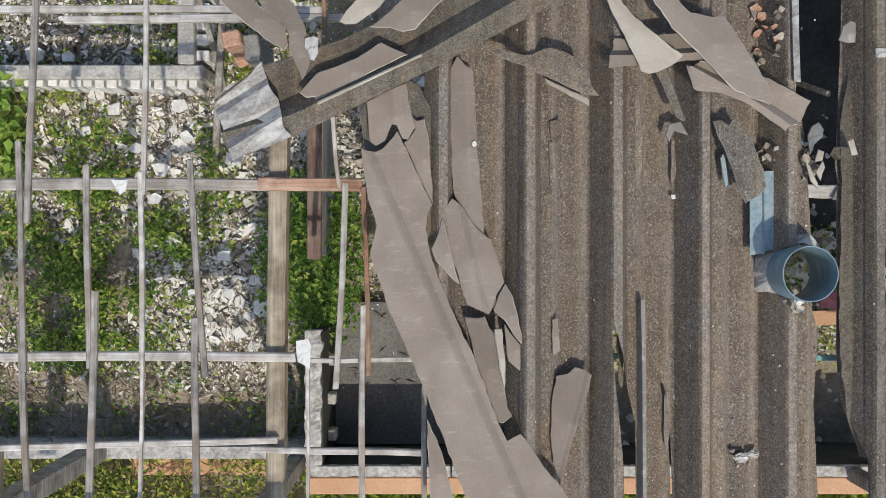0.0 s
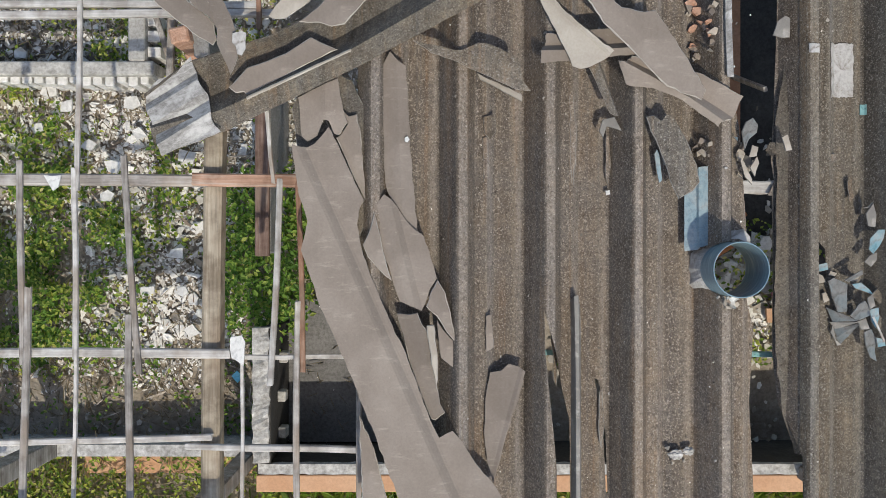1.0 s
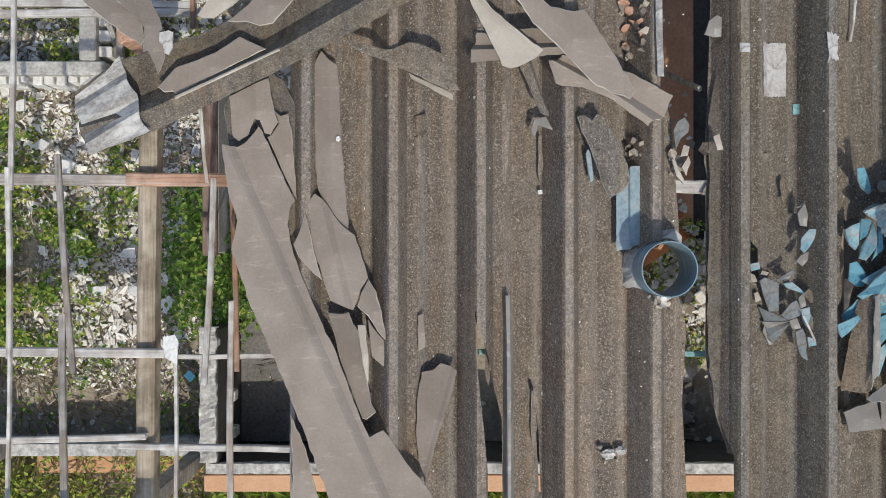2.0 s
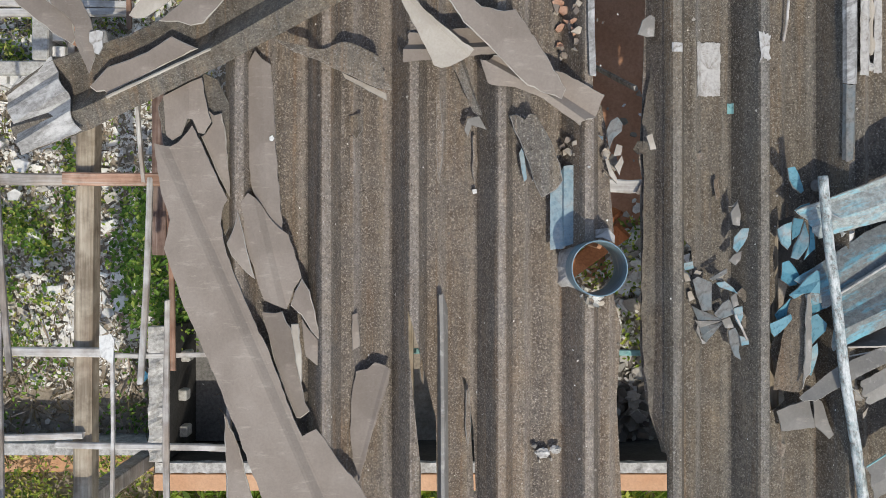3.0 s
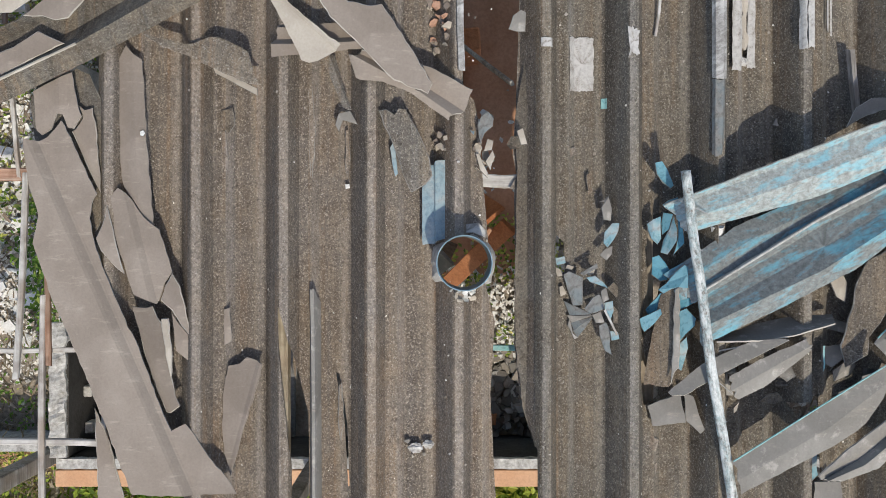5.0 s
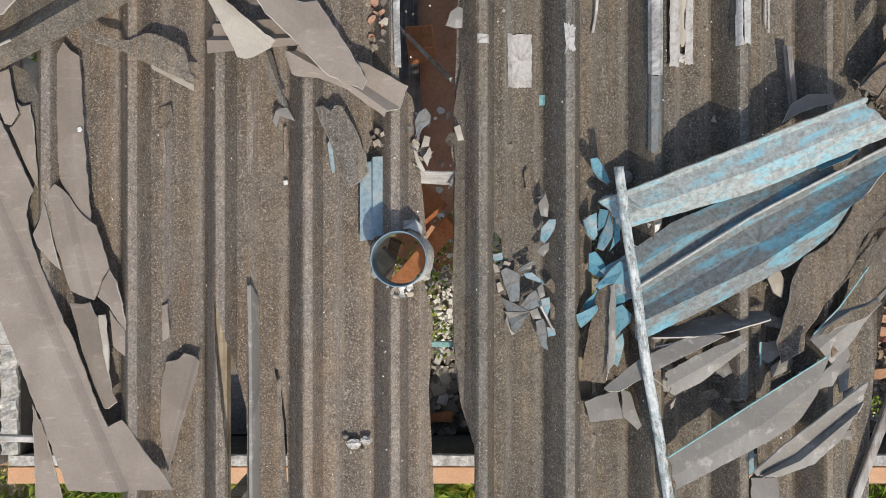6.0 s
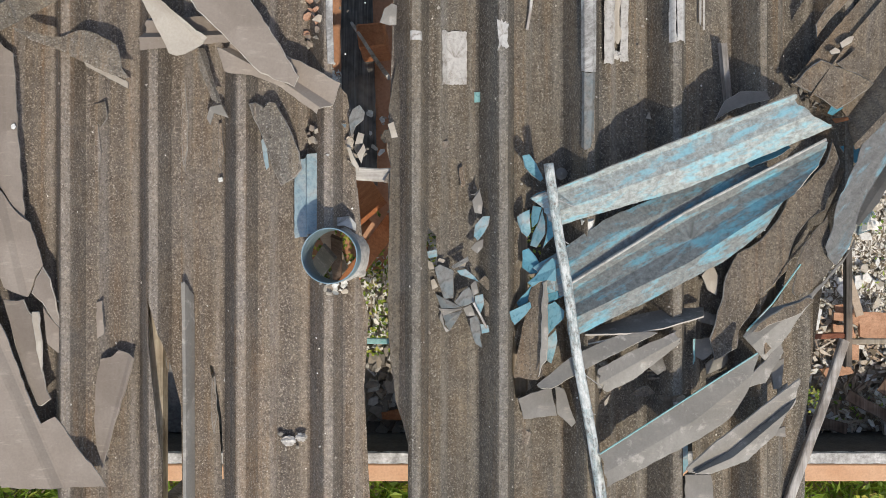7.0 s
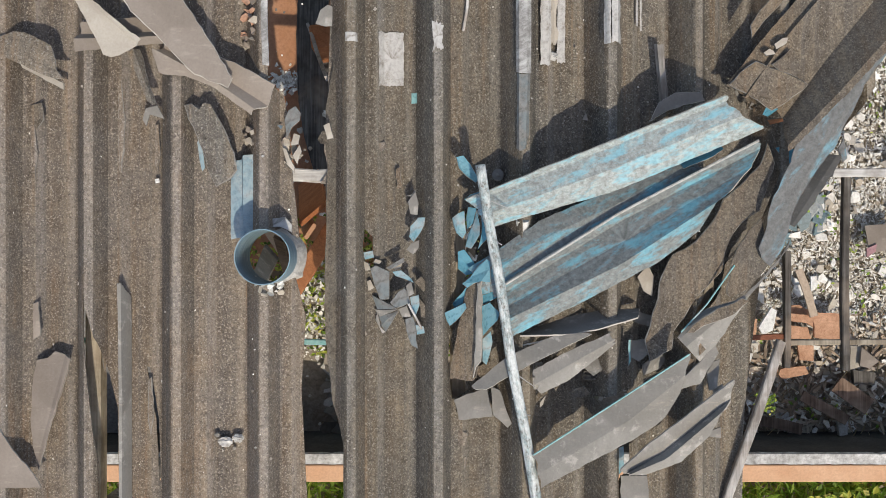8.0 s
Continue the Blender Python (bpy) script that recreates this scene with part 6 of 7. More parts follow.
chip([(3.696, -0.560, 2.400), (3.805, -0.554, 2.400), (3.805, -0.627, 2.400), (3.746, -0.672, 2.400), (3.693, -0.642, 2.400)], CLEAN_GREY, "grey piece under the curled sheet", 335)

MORE = [([(3.371, -0.849, 2.400), (3.415, -0.813, 2.400), (3.463, -0.802, 2.400), (3.498, -0.843, 2.400), (3.451, -0.861, 2.400)], OLD_LOOSE), ([(3.227, -0.881, 2.420), (3.260, -0.846, 2.420), (3.248, -0.893, 2.420), (3.230, -0.911, 2.420)], PALE), ([(3.685, -0.556, 2.440), (3.700, -0.553, 2.440), (3.700, -0.667, 2.440), (3.685, -0.691, 2.440)], TEAL), ([(4.130, -0.669, 2.420), (4.166, -0.658, 2.420), (4.154, -0.816, 2.420), (4.110, -0.822, 2.420), (4.095, -0.728, 2.420)], SPOTTED),
        ([(3.893, -0.712, 2.430), (3.981, -0.692, 2.430), (3.946, -0.815, 2.430), (3.893, -0.830, 2.430)], SPOTTED), ([(2.885, -0.721, 2.360), (2.957, -0.676, 2.360), (2.986, -0.694, 2.360), (2.921, -0.760, 2.360)], OLD_LOOSE), ([(3.173, -0.672, 2.400), (3.191, -0.627, 2.400), (3.209, -0.731, 2.400), (3.238, -0.819, 2.400), (3.197, -0.819, 2.400)], SPOTTED), ([(3.628, -1.129, 2.400), (3.669, -1.114, 2.400), (3.675, -1.233, 2.400), (3.640, -1.268, 2.400)], TURQ)]
for k, (pts, m) in enumerate(MORE):
    chip(pts, m, "small broken sheet piece between the fallen sheets", 380 + k, rag=0.003)
v, f = rod([(3.127, -0.583, 2.460), (3.235, -0.557, 2.490), (3.310, -0.536, 2.470)], 0.004, 6)
thing("splinter", v, f, PALEWOOD, "thin pale splinter between the sheets", "splinter")

# Pale rod added along the upper edge to brighten the sheet's lip.
v, f = rod(resample([(3.043, -0.262, 2.553), (3.625, 0.104, 2.583), (4.299, 0.457, 2.638)], 12), 0.007, 8)
thing("worn_edge", v, f, WASH2, "pale rod for the bright upper lip", parent=ridged_sheet)

# nails, washer, cup and grate
for ab, w in (([(2.896, 0.182, 2.660), (3.051, 0.120, 2.600)], 0.0025), ([(3.068, -0.695, 2.600), (3.199, -0.794, 2.500)], 0.0025), ([(2.972, -0.036, 2.640), (3.020, -0.064, 2.600)], 0.003), ([(3.114, -0.911, 2.560), (3.171, -0.938, 2.500)], 0.003)):
    v, f = rod(ab, w, 6)
    thing("nail", v, f, STEEL, "long bent steel nail", parent=pole)


def turned(name, center, prof, material, label, category, n=28):
    bm = bmesh.new()
    rings = [[bm.verts.new((center[0] + r * math.cos(6.28319 * k / n), center[1] + r * math.sin(6.28319 * k / n), center[2] + h)) for k in range(n)] for r, h in prof]
    for a, b in zip(rings, rings[1:]):
        for k in range(n):
            bm.faces.new((a[k], a[(k + 1) % n], b[(k + 1) % n], b[k]))
    bm.faces.new(rings[0][::-1])
    bm.faces.new(rings[-1])
    return tagged(part(name, bm, material, None), label, category)


turned("washer", (1.018, 0.283, 2.322), [(0.030, 0), (0.030, 0.010), (0.024, 0.013), (0.022, 0.009), (0.010, 0.010), (0.008, 0.016)], OLD_GREY, "weathered round bolt cap on the roof", "washer")
turned("washer", (3.014, 0.306, 2.350), [(0.032, 0), (0.032, 0.008), (0.026, 0.014), (0.012, 0.015), (0.011, 0.026), (0.004, 0.028)], SPOTTED, "round grey roofing washer with a bolt", "washer")
v, f = rod([(3.138, 0.001, 2.430), (3.138, 0.018, 2.435), (3.137, 0.059, 2.445), (3.137, 0.068, 2.450)], 0.031, 20, 1.15)
thing("cup", v, f, WHITE, "small white plastic cup lying under the sheet", "cup")


def make_grate():
    c = Vector((3.508, -0.717, 2.370))
    root = empty("grate", c, "small dark slatted grate on the roof", "grate")
    part("frame", box_bm(c.x - 0.045, c.x + 0.045, c.y - 0.06, c.y + 0.06, c.z - 0.03, c.z - 0.012, bevel=0.003), DARKWOOD, root)
    for k in range(6):
        y = c.y - 0.05 + 0.02 * k
        part("slat", box_bm(c.x - 0.045, c.x + 0.045, y - 0.004, y + 0.004, c.z - 0.012, c.z + 0.004, bevel=0.001), DARKWOOD, root)


make_grate()

post(6.55, 0.35, -0.05, 2.17, 0.10, GREYWOOD, "grey timber post beyond the roof end")
post(6.55, -0.55, -0.05, 2.11, 0.10, GREYWOOD, "grey timber post beyond the roof end")

# ---- ground cover ----
def pieces(name, at, size, material, label, category, seed, thick=0.25, tilt=0.5, sides=(4, 6), long=1.0):
    """Many loose flat bits in one mesh; at gives x, y, z rows."""
    r = np.random.RandomState(seed)
    verts, faces, o = [], [], 0
    for x, y, z in at:
        k = r.randint(sides[0], sides[1] + 1)
        s = size * r.uniform(0.4, 1.5)
        t = np.sort(r.uniform(0, 2 * np.pi, 1) + (np.arange(k) + r.uniform(-0.3, 0.3, k)) * 2 * np.pi / k)
        st = r.uniform(0.5, 1.0) / long
        p = np.stack([s * np.cos(t), s * st * np.sin(t), np.zeros(k)], 1)
        a = r.uniform(0, np.pi)
        p = p @ np.array([[np.cos(a), np.sin(a), 0], [-np.sin(a), np.cos(a), 0], [0, 0, 1]])
        gx, gy = r.uniform(-tilt, tilt, 2)
        p[:, 2] = p[:, 0] * gx + p[:, 1] * gy
        up = np.array([-gx, -gy, 1.0]) * s * thick * r.uniform(0.6, 1.4)
        c = np.array([x, y, z])
        verts += [tuple(q) for q in p + c] + [tuple(q) for q in p * [0.93, 0.93, 1] + c + up]
        faces += [tuple(o + k + i for i in range(k))] + [(o + i, o + (i + 1) % k, o + k + (i + 1) % k, o + k + i) for i in range(k)]
        o += 2 * k
    ob = thing(name, verts, faces, material, label, category, kind="stuff")
    return ob


def leaves(name, at, size, material, label, seed, tilt=0.7, slim=0.55, category="plant"):
    r = np.random.RandomState(seed)
    n = len(at)
    at = np.array(at)
    a = r.uniform(0, 2 * np.pi, n)
    s = size * r.uniform(0.6, 1.4, n)
    lift, roll = r.uniform(-tilt, tilt, n), r.uniform(-tilt, tilt, n)
    d = np.stack([np.cos(a), np.sin(a), lift], 1)
    w = np.stack([-np.sin(a), np.cos(a), roll], 1)
    fold = np.array([0, 0, 1.0])
    p0 = at
    p1 = at + d * (0.45 * s)[:, None] + w * (0.5 * slim * s)[:, None] + fold * (0.12 * s)[:, None]
    p2 = at + d * s[:, None] - fold * (0.1 * s)[:, None]
    p3 = at + d * (0.45 * s)[:, None] - w * (0.5 * slim * s)[:, None] + fold * (0.12 * s)[:, None]
    verts = np.stack([p0, p1, p2, p3], 1).reshape(-1, 3)
    faces = [f for i in range(n) for f in ((4 * i, 4 * i + 2, 4 * i + 1), (4 * i, 4 * i + 3, 4 * i + 2))]
    return thing(name, verts, faces, material, label, category, kind="stuff")


def soft(x, y, cx, cy, rx, ry):
    """1 in the middle of an oval, 0 outside it."""
    return max(0.0, 1 - ((x - cx) / rx) ** 2 - ((y - cy) / ry) ** 2) ** 0.5


def lump(x, y, f, q):
    return noise.noise(Vector((x * f, y * f, q)))


def sow(n, x0, x1, y0, y1, density, height, seed):
    r = np.random.RandomState(seed)
    out = []
    for x, y, q, h in zip(r.uniform(x0, x1, n), r.uniform(y0, y1, n), r.uniform(0, 1, n), r.uniform(0, 1, n)):
        if q < density(x, y):
            out.append((x, y, hill(x, y) + height(x, y, h)))
    return out


def green(x, y):
    """Where creepers cover the open side."""
    d = 1.25 * soft(x, y, -2.75, -0.1, 1.05, 0.95) + 1.2 * soft(x, y, -2.75, -0.4, 0.6, 0.55) + 1.0 * soft(x, y, -3.3, 0.9, 0.8, 0.6)
    d += 0.8 * soft(x, y, -2.6, 0.85, 0.35, 0.55) + 1.1 * soft(x, y, -0.95, -0.1, 0.42, 0.85) + 0.7 * soft(x, y, -1.7, 0.9, 0.2, 0.7) + 0.8 * soft(x, y, -1.2, 1.6, 0.6, 0.6)
    d += 0.35 * soft(x, y, -1.9, 0.2, 0.5, 0.3) + 0.5 * soft(x, y, -1.4, 0.2, 0.5, 0.3) + 0.9 * soft(x, y, -2.2, -1.75, 1.7, 0.22) + 0.7 * soft(x, y, -1.75, 1.55, 0.5, 0.35)
    d += 1.0 * soft(x, y, -2.1, 1.75, 0.3, 0.5) + 0.8 * soft(x, y, -2.7, 2.15, 0.5, 0.3) + 0.8 * soft(x, y, -3.5, 1.85, 0.4, 0.4)
    return 0.95 * d * max(0, 0.32 + 1.3 * lump(x, y, 3.2, 1) + 0.8 * lump(x, y, 9.0, 2) + 0.9 * lump(x, y, 21.0, 4)) * (1 if y > -1.05 or y < -1.6 else 0.3)


def bare(x, y):
    """Where pale rubble lies."""
    left = max(soft(x, y, -2.0, 0.85, 1.5, 0.75), 1.25 * soft(x, y, -1.75, -0.25, 0.65, 0.95), soft(x, y, -0.7, 0.9, 0.8, 0.6), soft(x, y, -3.1, 0.5, 0.7, 0.7), soft(x, y, -2.4, -0.75, 1.2, 0.25))
    right = max(soft(x, y, 5.6, 0.5, 1.4, 1.6), soft(x, y, 5.2, -0.55, 1.2, 0.5))
    mid = soft(x, y, 2.2, -0.55, 0.9, 0.45)
    top = soft(x, y, -2.2, 1.75, 1.4, 0.5)
    return max(left, right, mid, top) * (0.85 + 0.5 * lump(x, y, 2.2, 5))


pieces("rubble", sow(34000, -3.6, 0.2, -1.1, 2.4, lambda x, y: bare(x, y) * (1 - 0.6 * min(1, green(x, y))), lambda x, y, h: 0.012 + 0.022 * h, 11), 0.019, CHIPS, "pale broken plaster and tile rubble on the ground", "rubble", 21, 0.09, 0.22, (3, 5), 1.35)
pieces("rubble", sow(2300, -3.6, 0.2, -1.1, 2.4, lambda x, y: bare(x, y) * (1 - 0.5 * min(1, green(x, y))), lambda x, y, h: 0.03 + 0.03 * h, 12), 0.044, CHIPS, "larger pale plaster lumps on the ground", "rubble", 22, 0.10, 0.35, (3, 5), 1.2)
pieces("rubble", sow(30000, 4.2, 7.3, -1.0, 2.3, lambda x, y: 1.2 * bare(x, y), lambda x, y, h: 0.02 + 0.025 * h, 13), 0.019, DIRTY, "pale broken plaster and tile rubble on the ground", "rubble", 23, 0.09, 0.3, (3, 5), 1.4)
pieces("rubble", sow(260, 4.2, 7.3, -0.9, 2.3, bare, lambda x, y, h: 0.04 + 0.06 * h, 14), 0.055, CHIPS, "larger pale plaster lumps on the ground", "rubble", 24, 0.1, 0.35, (3, 5), 1.3)
pieces("rubble", sow(9000, 0.8, 3.4, -1.2, 0.2, bare, lambda x, y, h: 0.03 + 0.07 * h, 15), 0.022, CHIPS, "pale rubble seen under the broken roof", "rubble", 25, 0.1, 0.35, (3, 5), 1.3)
pieces("soil_crumbs", sow(9000, -3.7, 0.4, -1.5, 2.5, lambda x, y: 0.8, lambda x, y, h: 0.002 + 0.012 * h, 16), 0.016, SOILCHIPS, "tan soil crumbs and grit on the ground", "rubble", 26)
pieces("grey_rubble", sow(4200, 3.9, 7.3, -1.5, 2.3, lambda x, y: 1.0 if y < -0.6 else 0.15, lambda x, y, h: 0.02 + 0.04 * h, 17), 0.026, DIRTY, "grey and brown broken bits on the soil", "rubble", 27)
pieces("splinters", sow(1500, 4.3, 7.2, -1.45, -0.55, lambda x, y: 1.0, lambda x, y, h: 0.05 + 0.07 * h, 18), 0.06, WOODCHIPS, "heap of dark wood splinters and bark by the wall", "wood debris", 28, 0.06, 0.25, (4, 4), 4.0)
pieces("splinters", sow(900, -3.6, 0.1, -1.5, 2.0, lambda x, y: 0.9 if y < -0.75 else 0.5, lambda x, y, h: 0.02 + 0.06 * h, 19), 0.075, WOODCHIPS, "dry twigs and wood splinters on the soil", "wood debris", 29, 0.05, 0.4, (4, 4), 9.0)
pieces("blue_fragments", sow(240, 4.7, 5.9, -0.05, 0.8, lambda x, y: soft(x, y, 5.25, 0.25, 0.45, 0.35), lambda x, y, h: 0.05 + 0.08 * h, 20), 0.07, BLUECHIPS, "blue-grey broken sheet pieces on the rubble", "rubble", 30, 0.1)
pieces("grey_rubble", sow(260, 1.85, 2.6, -1.46, -0.85, lambda x, y: 1.0, lambda x, y, h: 0.05 + 0.08 * h, 103), 0.055, GREYCHIPS, "grey broken sheet bits behind the wall under the roof", "rubble", 104, 0.1)
pieces("grey_rubble", sow(260, 2.3, 2.95, -0.5, 0.12, lambda x, y: 1.0, lambda x, y, h: 0.07 + 0.08 * h, 112), 0.05, DIRTY, "grey broken pieces on the floor below the pipe", "rubble", 113, 0.1)
pieces("debris", sow(350, 1.0, 3.0, -1.5, 1.2, lambda x, y: 0.9, lambda x, y, h: 0.05 + 0.04 * h, 31), 0.026, DIRTY, "broken bits on the floor under the roof", "rubble", 32, 0.15)
leaves("creeper", sow(56000, -3.7, 0.2, -1.95, 2.4, green, lambda x, y, h: 0.03 + (0.07 + 0.16 * min(1.2, green(x, y))) * h ** 0.7, 41), 0.034, LEAF, "dense green creeper with small leaves over rubble", 51, 0.45)
leaves("creeper", sow(16000, -3.7, -1.3, -0.9, 1.0, lambda x, y: 0.9 * max(0, green(x, y) - 0.35), lambda x, y, h: 0.05 + 0.2 * h, 101), 0.045, BUSHLEAF, "deep green creeper leaves over the rubble", 102, 0.5)
pieces("rubble", sow(5200, -3.6, 0.1, -1.1, 2.2, lambda x, y: max(0, 0.45 + 1.2 * lump(x, y, 5.0, 121)), lambda x, y, h: 0.05 + 0.10 * h, 122), 0.010, CHIPS, "white plaster crumbs caught among the creepers", "rubble", 123, 0.1, 0.5, (3, 5), 1.4)
leaves("dry_grass", sow(2600, -3.6, 0.1, -1.4, 2.2, lambda x, y: max(0, 0.4 + lump(x, y, 3.0, 124)), lambda x, y, h: 0.08 + 0.10 * h, 125), 0.11, STRAW, "pale dry stems lying over the creepers", 126, 0.25, 0.035, "grass")
leaves("bush", sow(6500, -1.45, -0.4, -0.85, 0.75, lambda x, y: soft(x, y, -0.95, -0.08, 0.42, 0.72), lambda x, y, h: 0.1 + 0.5 * h, 42), 0.042, BUSHLEAF, "leafy green bush growing beside the rafter", 52)
leaves("bush", sow(1100, -3.75, -3.0, 0.45, 1.45, lambda x, y: soft(x, y, -3.4, 0.95, 0.35, 0.5), lambda x, y, h: 0.2 + 0.5 * h, 43), 0.075, GRASS, "broad bright green leaves of a low shrub", 53, 0.6, 0.6)
leaves("grass", sow(30000, -3.8, 7.4, -3.1, -1.78, lambda x, y: 0.8 + 0.4 * lump(x, y, 2, 8) if x > -0.95 or y < -1.95 else 0.0, lambda x, y, h: 0.02 + 0.3 * h, 44), 0.12, GRASS, "tall bright green grass outside the wall", 54, 1.1, 0.16, "grass")
leaves("weeds", sow(9000, -3.8, 7.4, -2.4, -1.78, lambda x, y: max(0, 0.3 + lump(x, y, 1.5, 9)) if x > -0.95 or y < -1.95 else 0.0, lambda x, y, h: 0.2 + 0.35 * h, 45), 0.07, LEAF, "leafy weeds along the wall", 55)
leaves("weeds", sow(4200, 1.2, 3.2, -0.9, 0.2, lambda x, y: max(0, 0.55 + lump(x, y, 3, 19)), lambda x, y, h: 0.05 + 0.15 * h, 46), 0.035, LEAF, "green weeds in the rubble under the roof", 56)
pieces("rubble", sow(26000, 4.4, 7.3, -0.75, 2.2, lambda x, y: 1.1 * bare(x, y), lambda x, y, h: 0.03 + 0.03 * h, 98), 0.019, CHIPS, "white plaster slivers on the ground", "rubble", 99, 0.08, 0.3, (3, 5), 2.6)
pieces("rubble", sow(260, 4.6, 7.2, -0.7, 1.6, bare, lambda x, y, h: 0.06 + 0.05 * h, 93), 0.045, CHIPS, "white plaster flakes among the dirty rubble", "rubble", 94, 0.12, 0.3)
leaves("dry_grass", sow(2500, 4.4, 7.3, -0.7, 2.2, lambda x, y: 0.8, lambda x, y, h: 0.05 + 0.05 * h, 114), 0.07, STRAW, "short dry stalks among the rubble", 115, 0.3, 0.05, "grass")
leaves("weeds", sow(4200, 4.4, 7.3, -1.4, 2.0, lambda x, y: max(0, lump(x, y, 1.8, 29) + 0.08) * 1.3, lambda x, y, h: 0.05 + 0.12 * h, 47), 0.032, GRASS, "green and yellow weeds in the rubble", 57)
leaves("weeds", sow(500, 6.0, 7.2, -1.75, -1.1, lambda x, y: soft(x, y, 6.35, -1.5, 0.35, 0.35), lambda x, y, h: 0.3 + 0.6 * h, 48), 0.14, GRASS, "bright green leafy weed at the wall end", 58, 0.9, 0.25)
leaves("weeds", sow(5000, -3.7, 0.0, -1.45, 2.2, lambda x, y: max(0, 0.12 + 0.9 * lump(x, y, 4.0, 95)), lambda x, y, h: 0.02 + 0.07 * h, 96), 0.03, GRASS, "small yellow-green weeds sprouting in the rubble", 97, 0.5)
leaves("weeds", sow(2600, -3.7, -1.05, -1.42, -0.75, lambda x, y: max(0, 0.2 + lump(x, y, 3.5, 105)), lambda x, y, h: 0.03 + 0.12 * h, 106), 0.035, BUSHLEAF, "small green weeds in the shade of the wall", 107, 0.5)
leaves("dry_grass", sow(420, -3.7, -1.05, -1.45, -0.7, lambda x, y: 0.9, lambda x, y, h: 0.03 + 0.05 * h, 108), 0.13, STRAW, "long dry stalks in the shade of the wall", 109, 0.25, 0.03, "grass")
pieces("rubble", sow(900, 4.4, 6.6, -1.40, -0.55, lambda x, y: max(0, 0.5 + lump(x, y, 2.5, 131)), lambda x, y, h: 0.10 + 0.06 * h, 132), 0.032, DIRTY, "pale chips lying over the splinter heap", "rubble", 133, 0.1, 0.4, (3, 5), 1.4)
leaves("dry_grass", sow(220, 4.4, 7.2, -1.45, -0.6, lambda x, y: 0.9, lambda x, y, h: 0.14 + 0.05 * h, 110), 0.13, STRAW, "long dry stalks over the splinter heap", 111, 0.25, 0.03, "grass")
leaves("dry_grass", sow(4500, -3.6, 0.1, -1.4, 2.2, lambda x, y: 0.3 + 0.5 * lump(x, y, 2.5, 33), lambda x, y, h: 0.02 + 0.06 * h, 49), 0.09, STRAW, "dry yellow stalks over the soil", 59, 0.3, 0.05, "grass")

# ---- low hollow-block wall on the open side ----
low = empty("wall_low", (-2.5, 1.25, 0), "low ruined wall of hollow blocks, grey top and whitewashed face", "wall", kind="structure")
part("wall_core", box_bm(-4.32, -1.738, 1.234, 1.337, -0.1, 0.40, 0.006, 2, 0.01), BLOCKWORK, low)
part("wall_core", box_bm(-1.923, -1.80, 1.339, 2.65, -0.1, 0.40, 0.006, 3, 0.01), BLOCKWORK, low)
for k in range(29):
    x = -4.28 + 0.0865 * k
    cut = rng_for(900 + k)
    wide, deep = cut.uniform(0.052, 0.076), cut.uniform(1.168, 1.198)
    for z in (0.10, 0.25):
        part("block", box_bm(x, x + wide, deep, 1.24, z - 0.08, z + 0.07, 0.003, k, 0.006), LIME, low)
for k in range(9):
    y = 1.378 + 0.115 * k
    for z in (0.10, 0.25):
        part("block", box_bm(-1.81, -1.712, y, y + 0.078, z - 0.08, z + 0.07, 0.003, k, 0.006), LIME, low)
pieces("grey_rubble", sow(2600, -3.7, -1.9, 1.3, 2.5, lambda x, y: 1.0, lambda x, y, h: 0.02 + 0.05 * h, 61), 0.024, GREYCHIPS, "grey broken tiles heaped behind the low wall", "rubble", 62, 0.1, 0.5, (3, 5), 1.4)
pieces("rubble", sow(800, -3.7, -1.9, 1.3, 2.5, lambda x, y: max(0, 0.5 + lump(x, y, 2.5, 64)), lambda x, y, h: 0.05 + 0.06 * h, 63), 0.030, CHIPS, "pale broken tiles behind the low wall", "rubble", 64, 0.08, 0.5, (3, 5), 1.5)
leaves("weeds", sow(2600, -3.7, -1.9, 1.3, 2.5, lambda x, y: max(0, 0.15 + 1.2 * lump(x, y, 2.2, 66)), lambda x, y, h: 0.05 + 0.15 * h, 67), 0.034, LEAF, "green weeds behind the low wall", 68, 0.5)


def block(center, size, turn, material, label, category, seed, name="masonry_block", worn=0.008):
    """A broken lump of masonry."""
    bm = box_bm(-size[0] / 2, size[0] / 2, -size[1] / 2, size[1] / 2, -size[2] / 2, size[2] / 2, 0, seed, 0.012)
    bmesh.ops.subdivide_edges(bm, edges=bm.edges[:], cuts=2, use_grid_fill=True)
    for q in bm.verts:
        q.co += noise.noise_vector(q.co * 12 + Vector((seed, 0, 0))) * worn
    bm.transform(Matrix.Translation(center) @ Euler([radians(a) for a in turn]).to_matrix().to_4x4())
    return tagged(part(name, bm, material, None), label, category)


block((-1.452, 1.44, 0.40), (0.13, 0.11, 0.80), (0, 0, 12), BRICK, "pinkish broken brick pier in the weeds", "pier", 4, "brick_pier")
block((-1.334, 1.404, 0.350), (0.11, 0.18, 0.65), (0, 0, 8), CONCRETE, "grey concrete stub beside the pier", "pier", 6, "concrete_stub")
block((-1.459, 1.389, 0.300), (0.12, 0.09, 0.09), (10, 0, 30), BRICK, "salmon pink brick lump", "brick", 7, "brick")
v, f = plank((-1.52, 1.75, 0.75), (-1.72, 0.62, 0.10), 0.05, 0.05, 81)
thing("stake", v, f, GREYWOOD, "grey wooden stake leaning on the low wall", "stake")
v, f = plank((-1.75, 1.9, 0.62), (-1.62, 1.1, 0.12), 0.04, 0.04, 82)
thing("stake", v, f, GREYWOOD, "thin grey stake leaning by the wall", "stake")

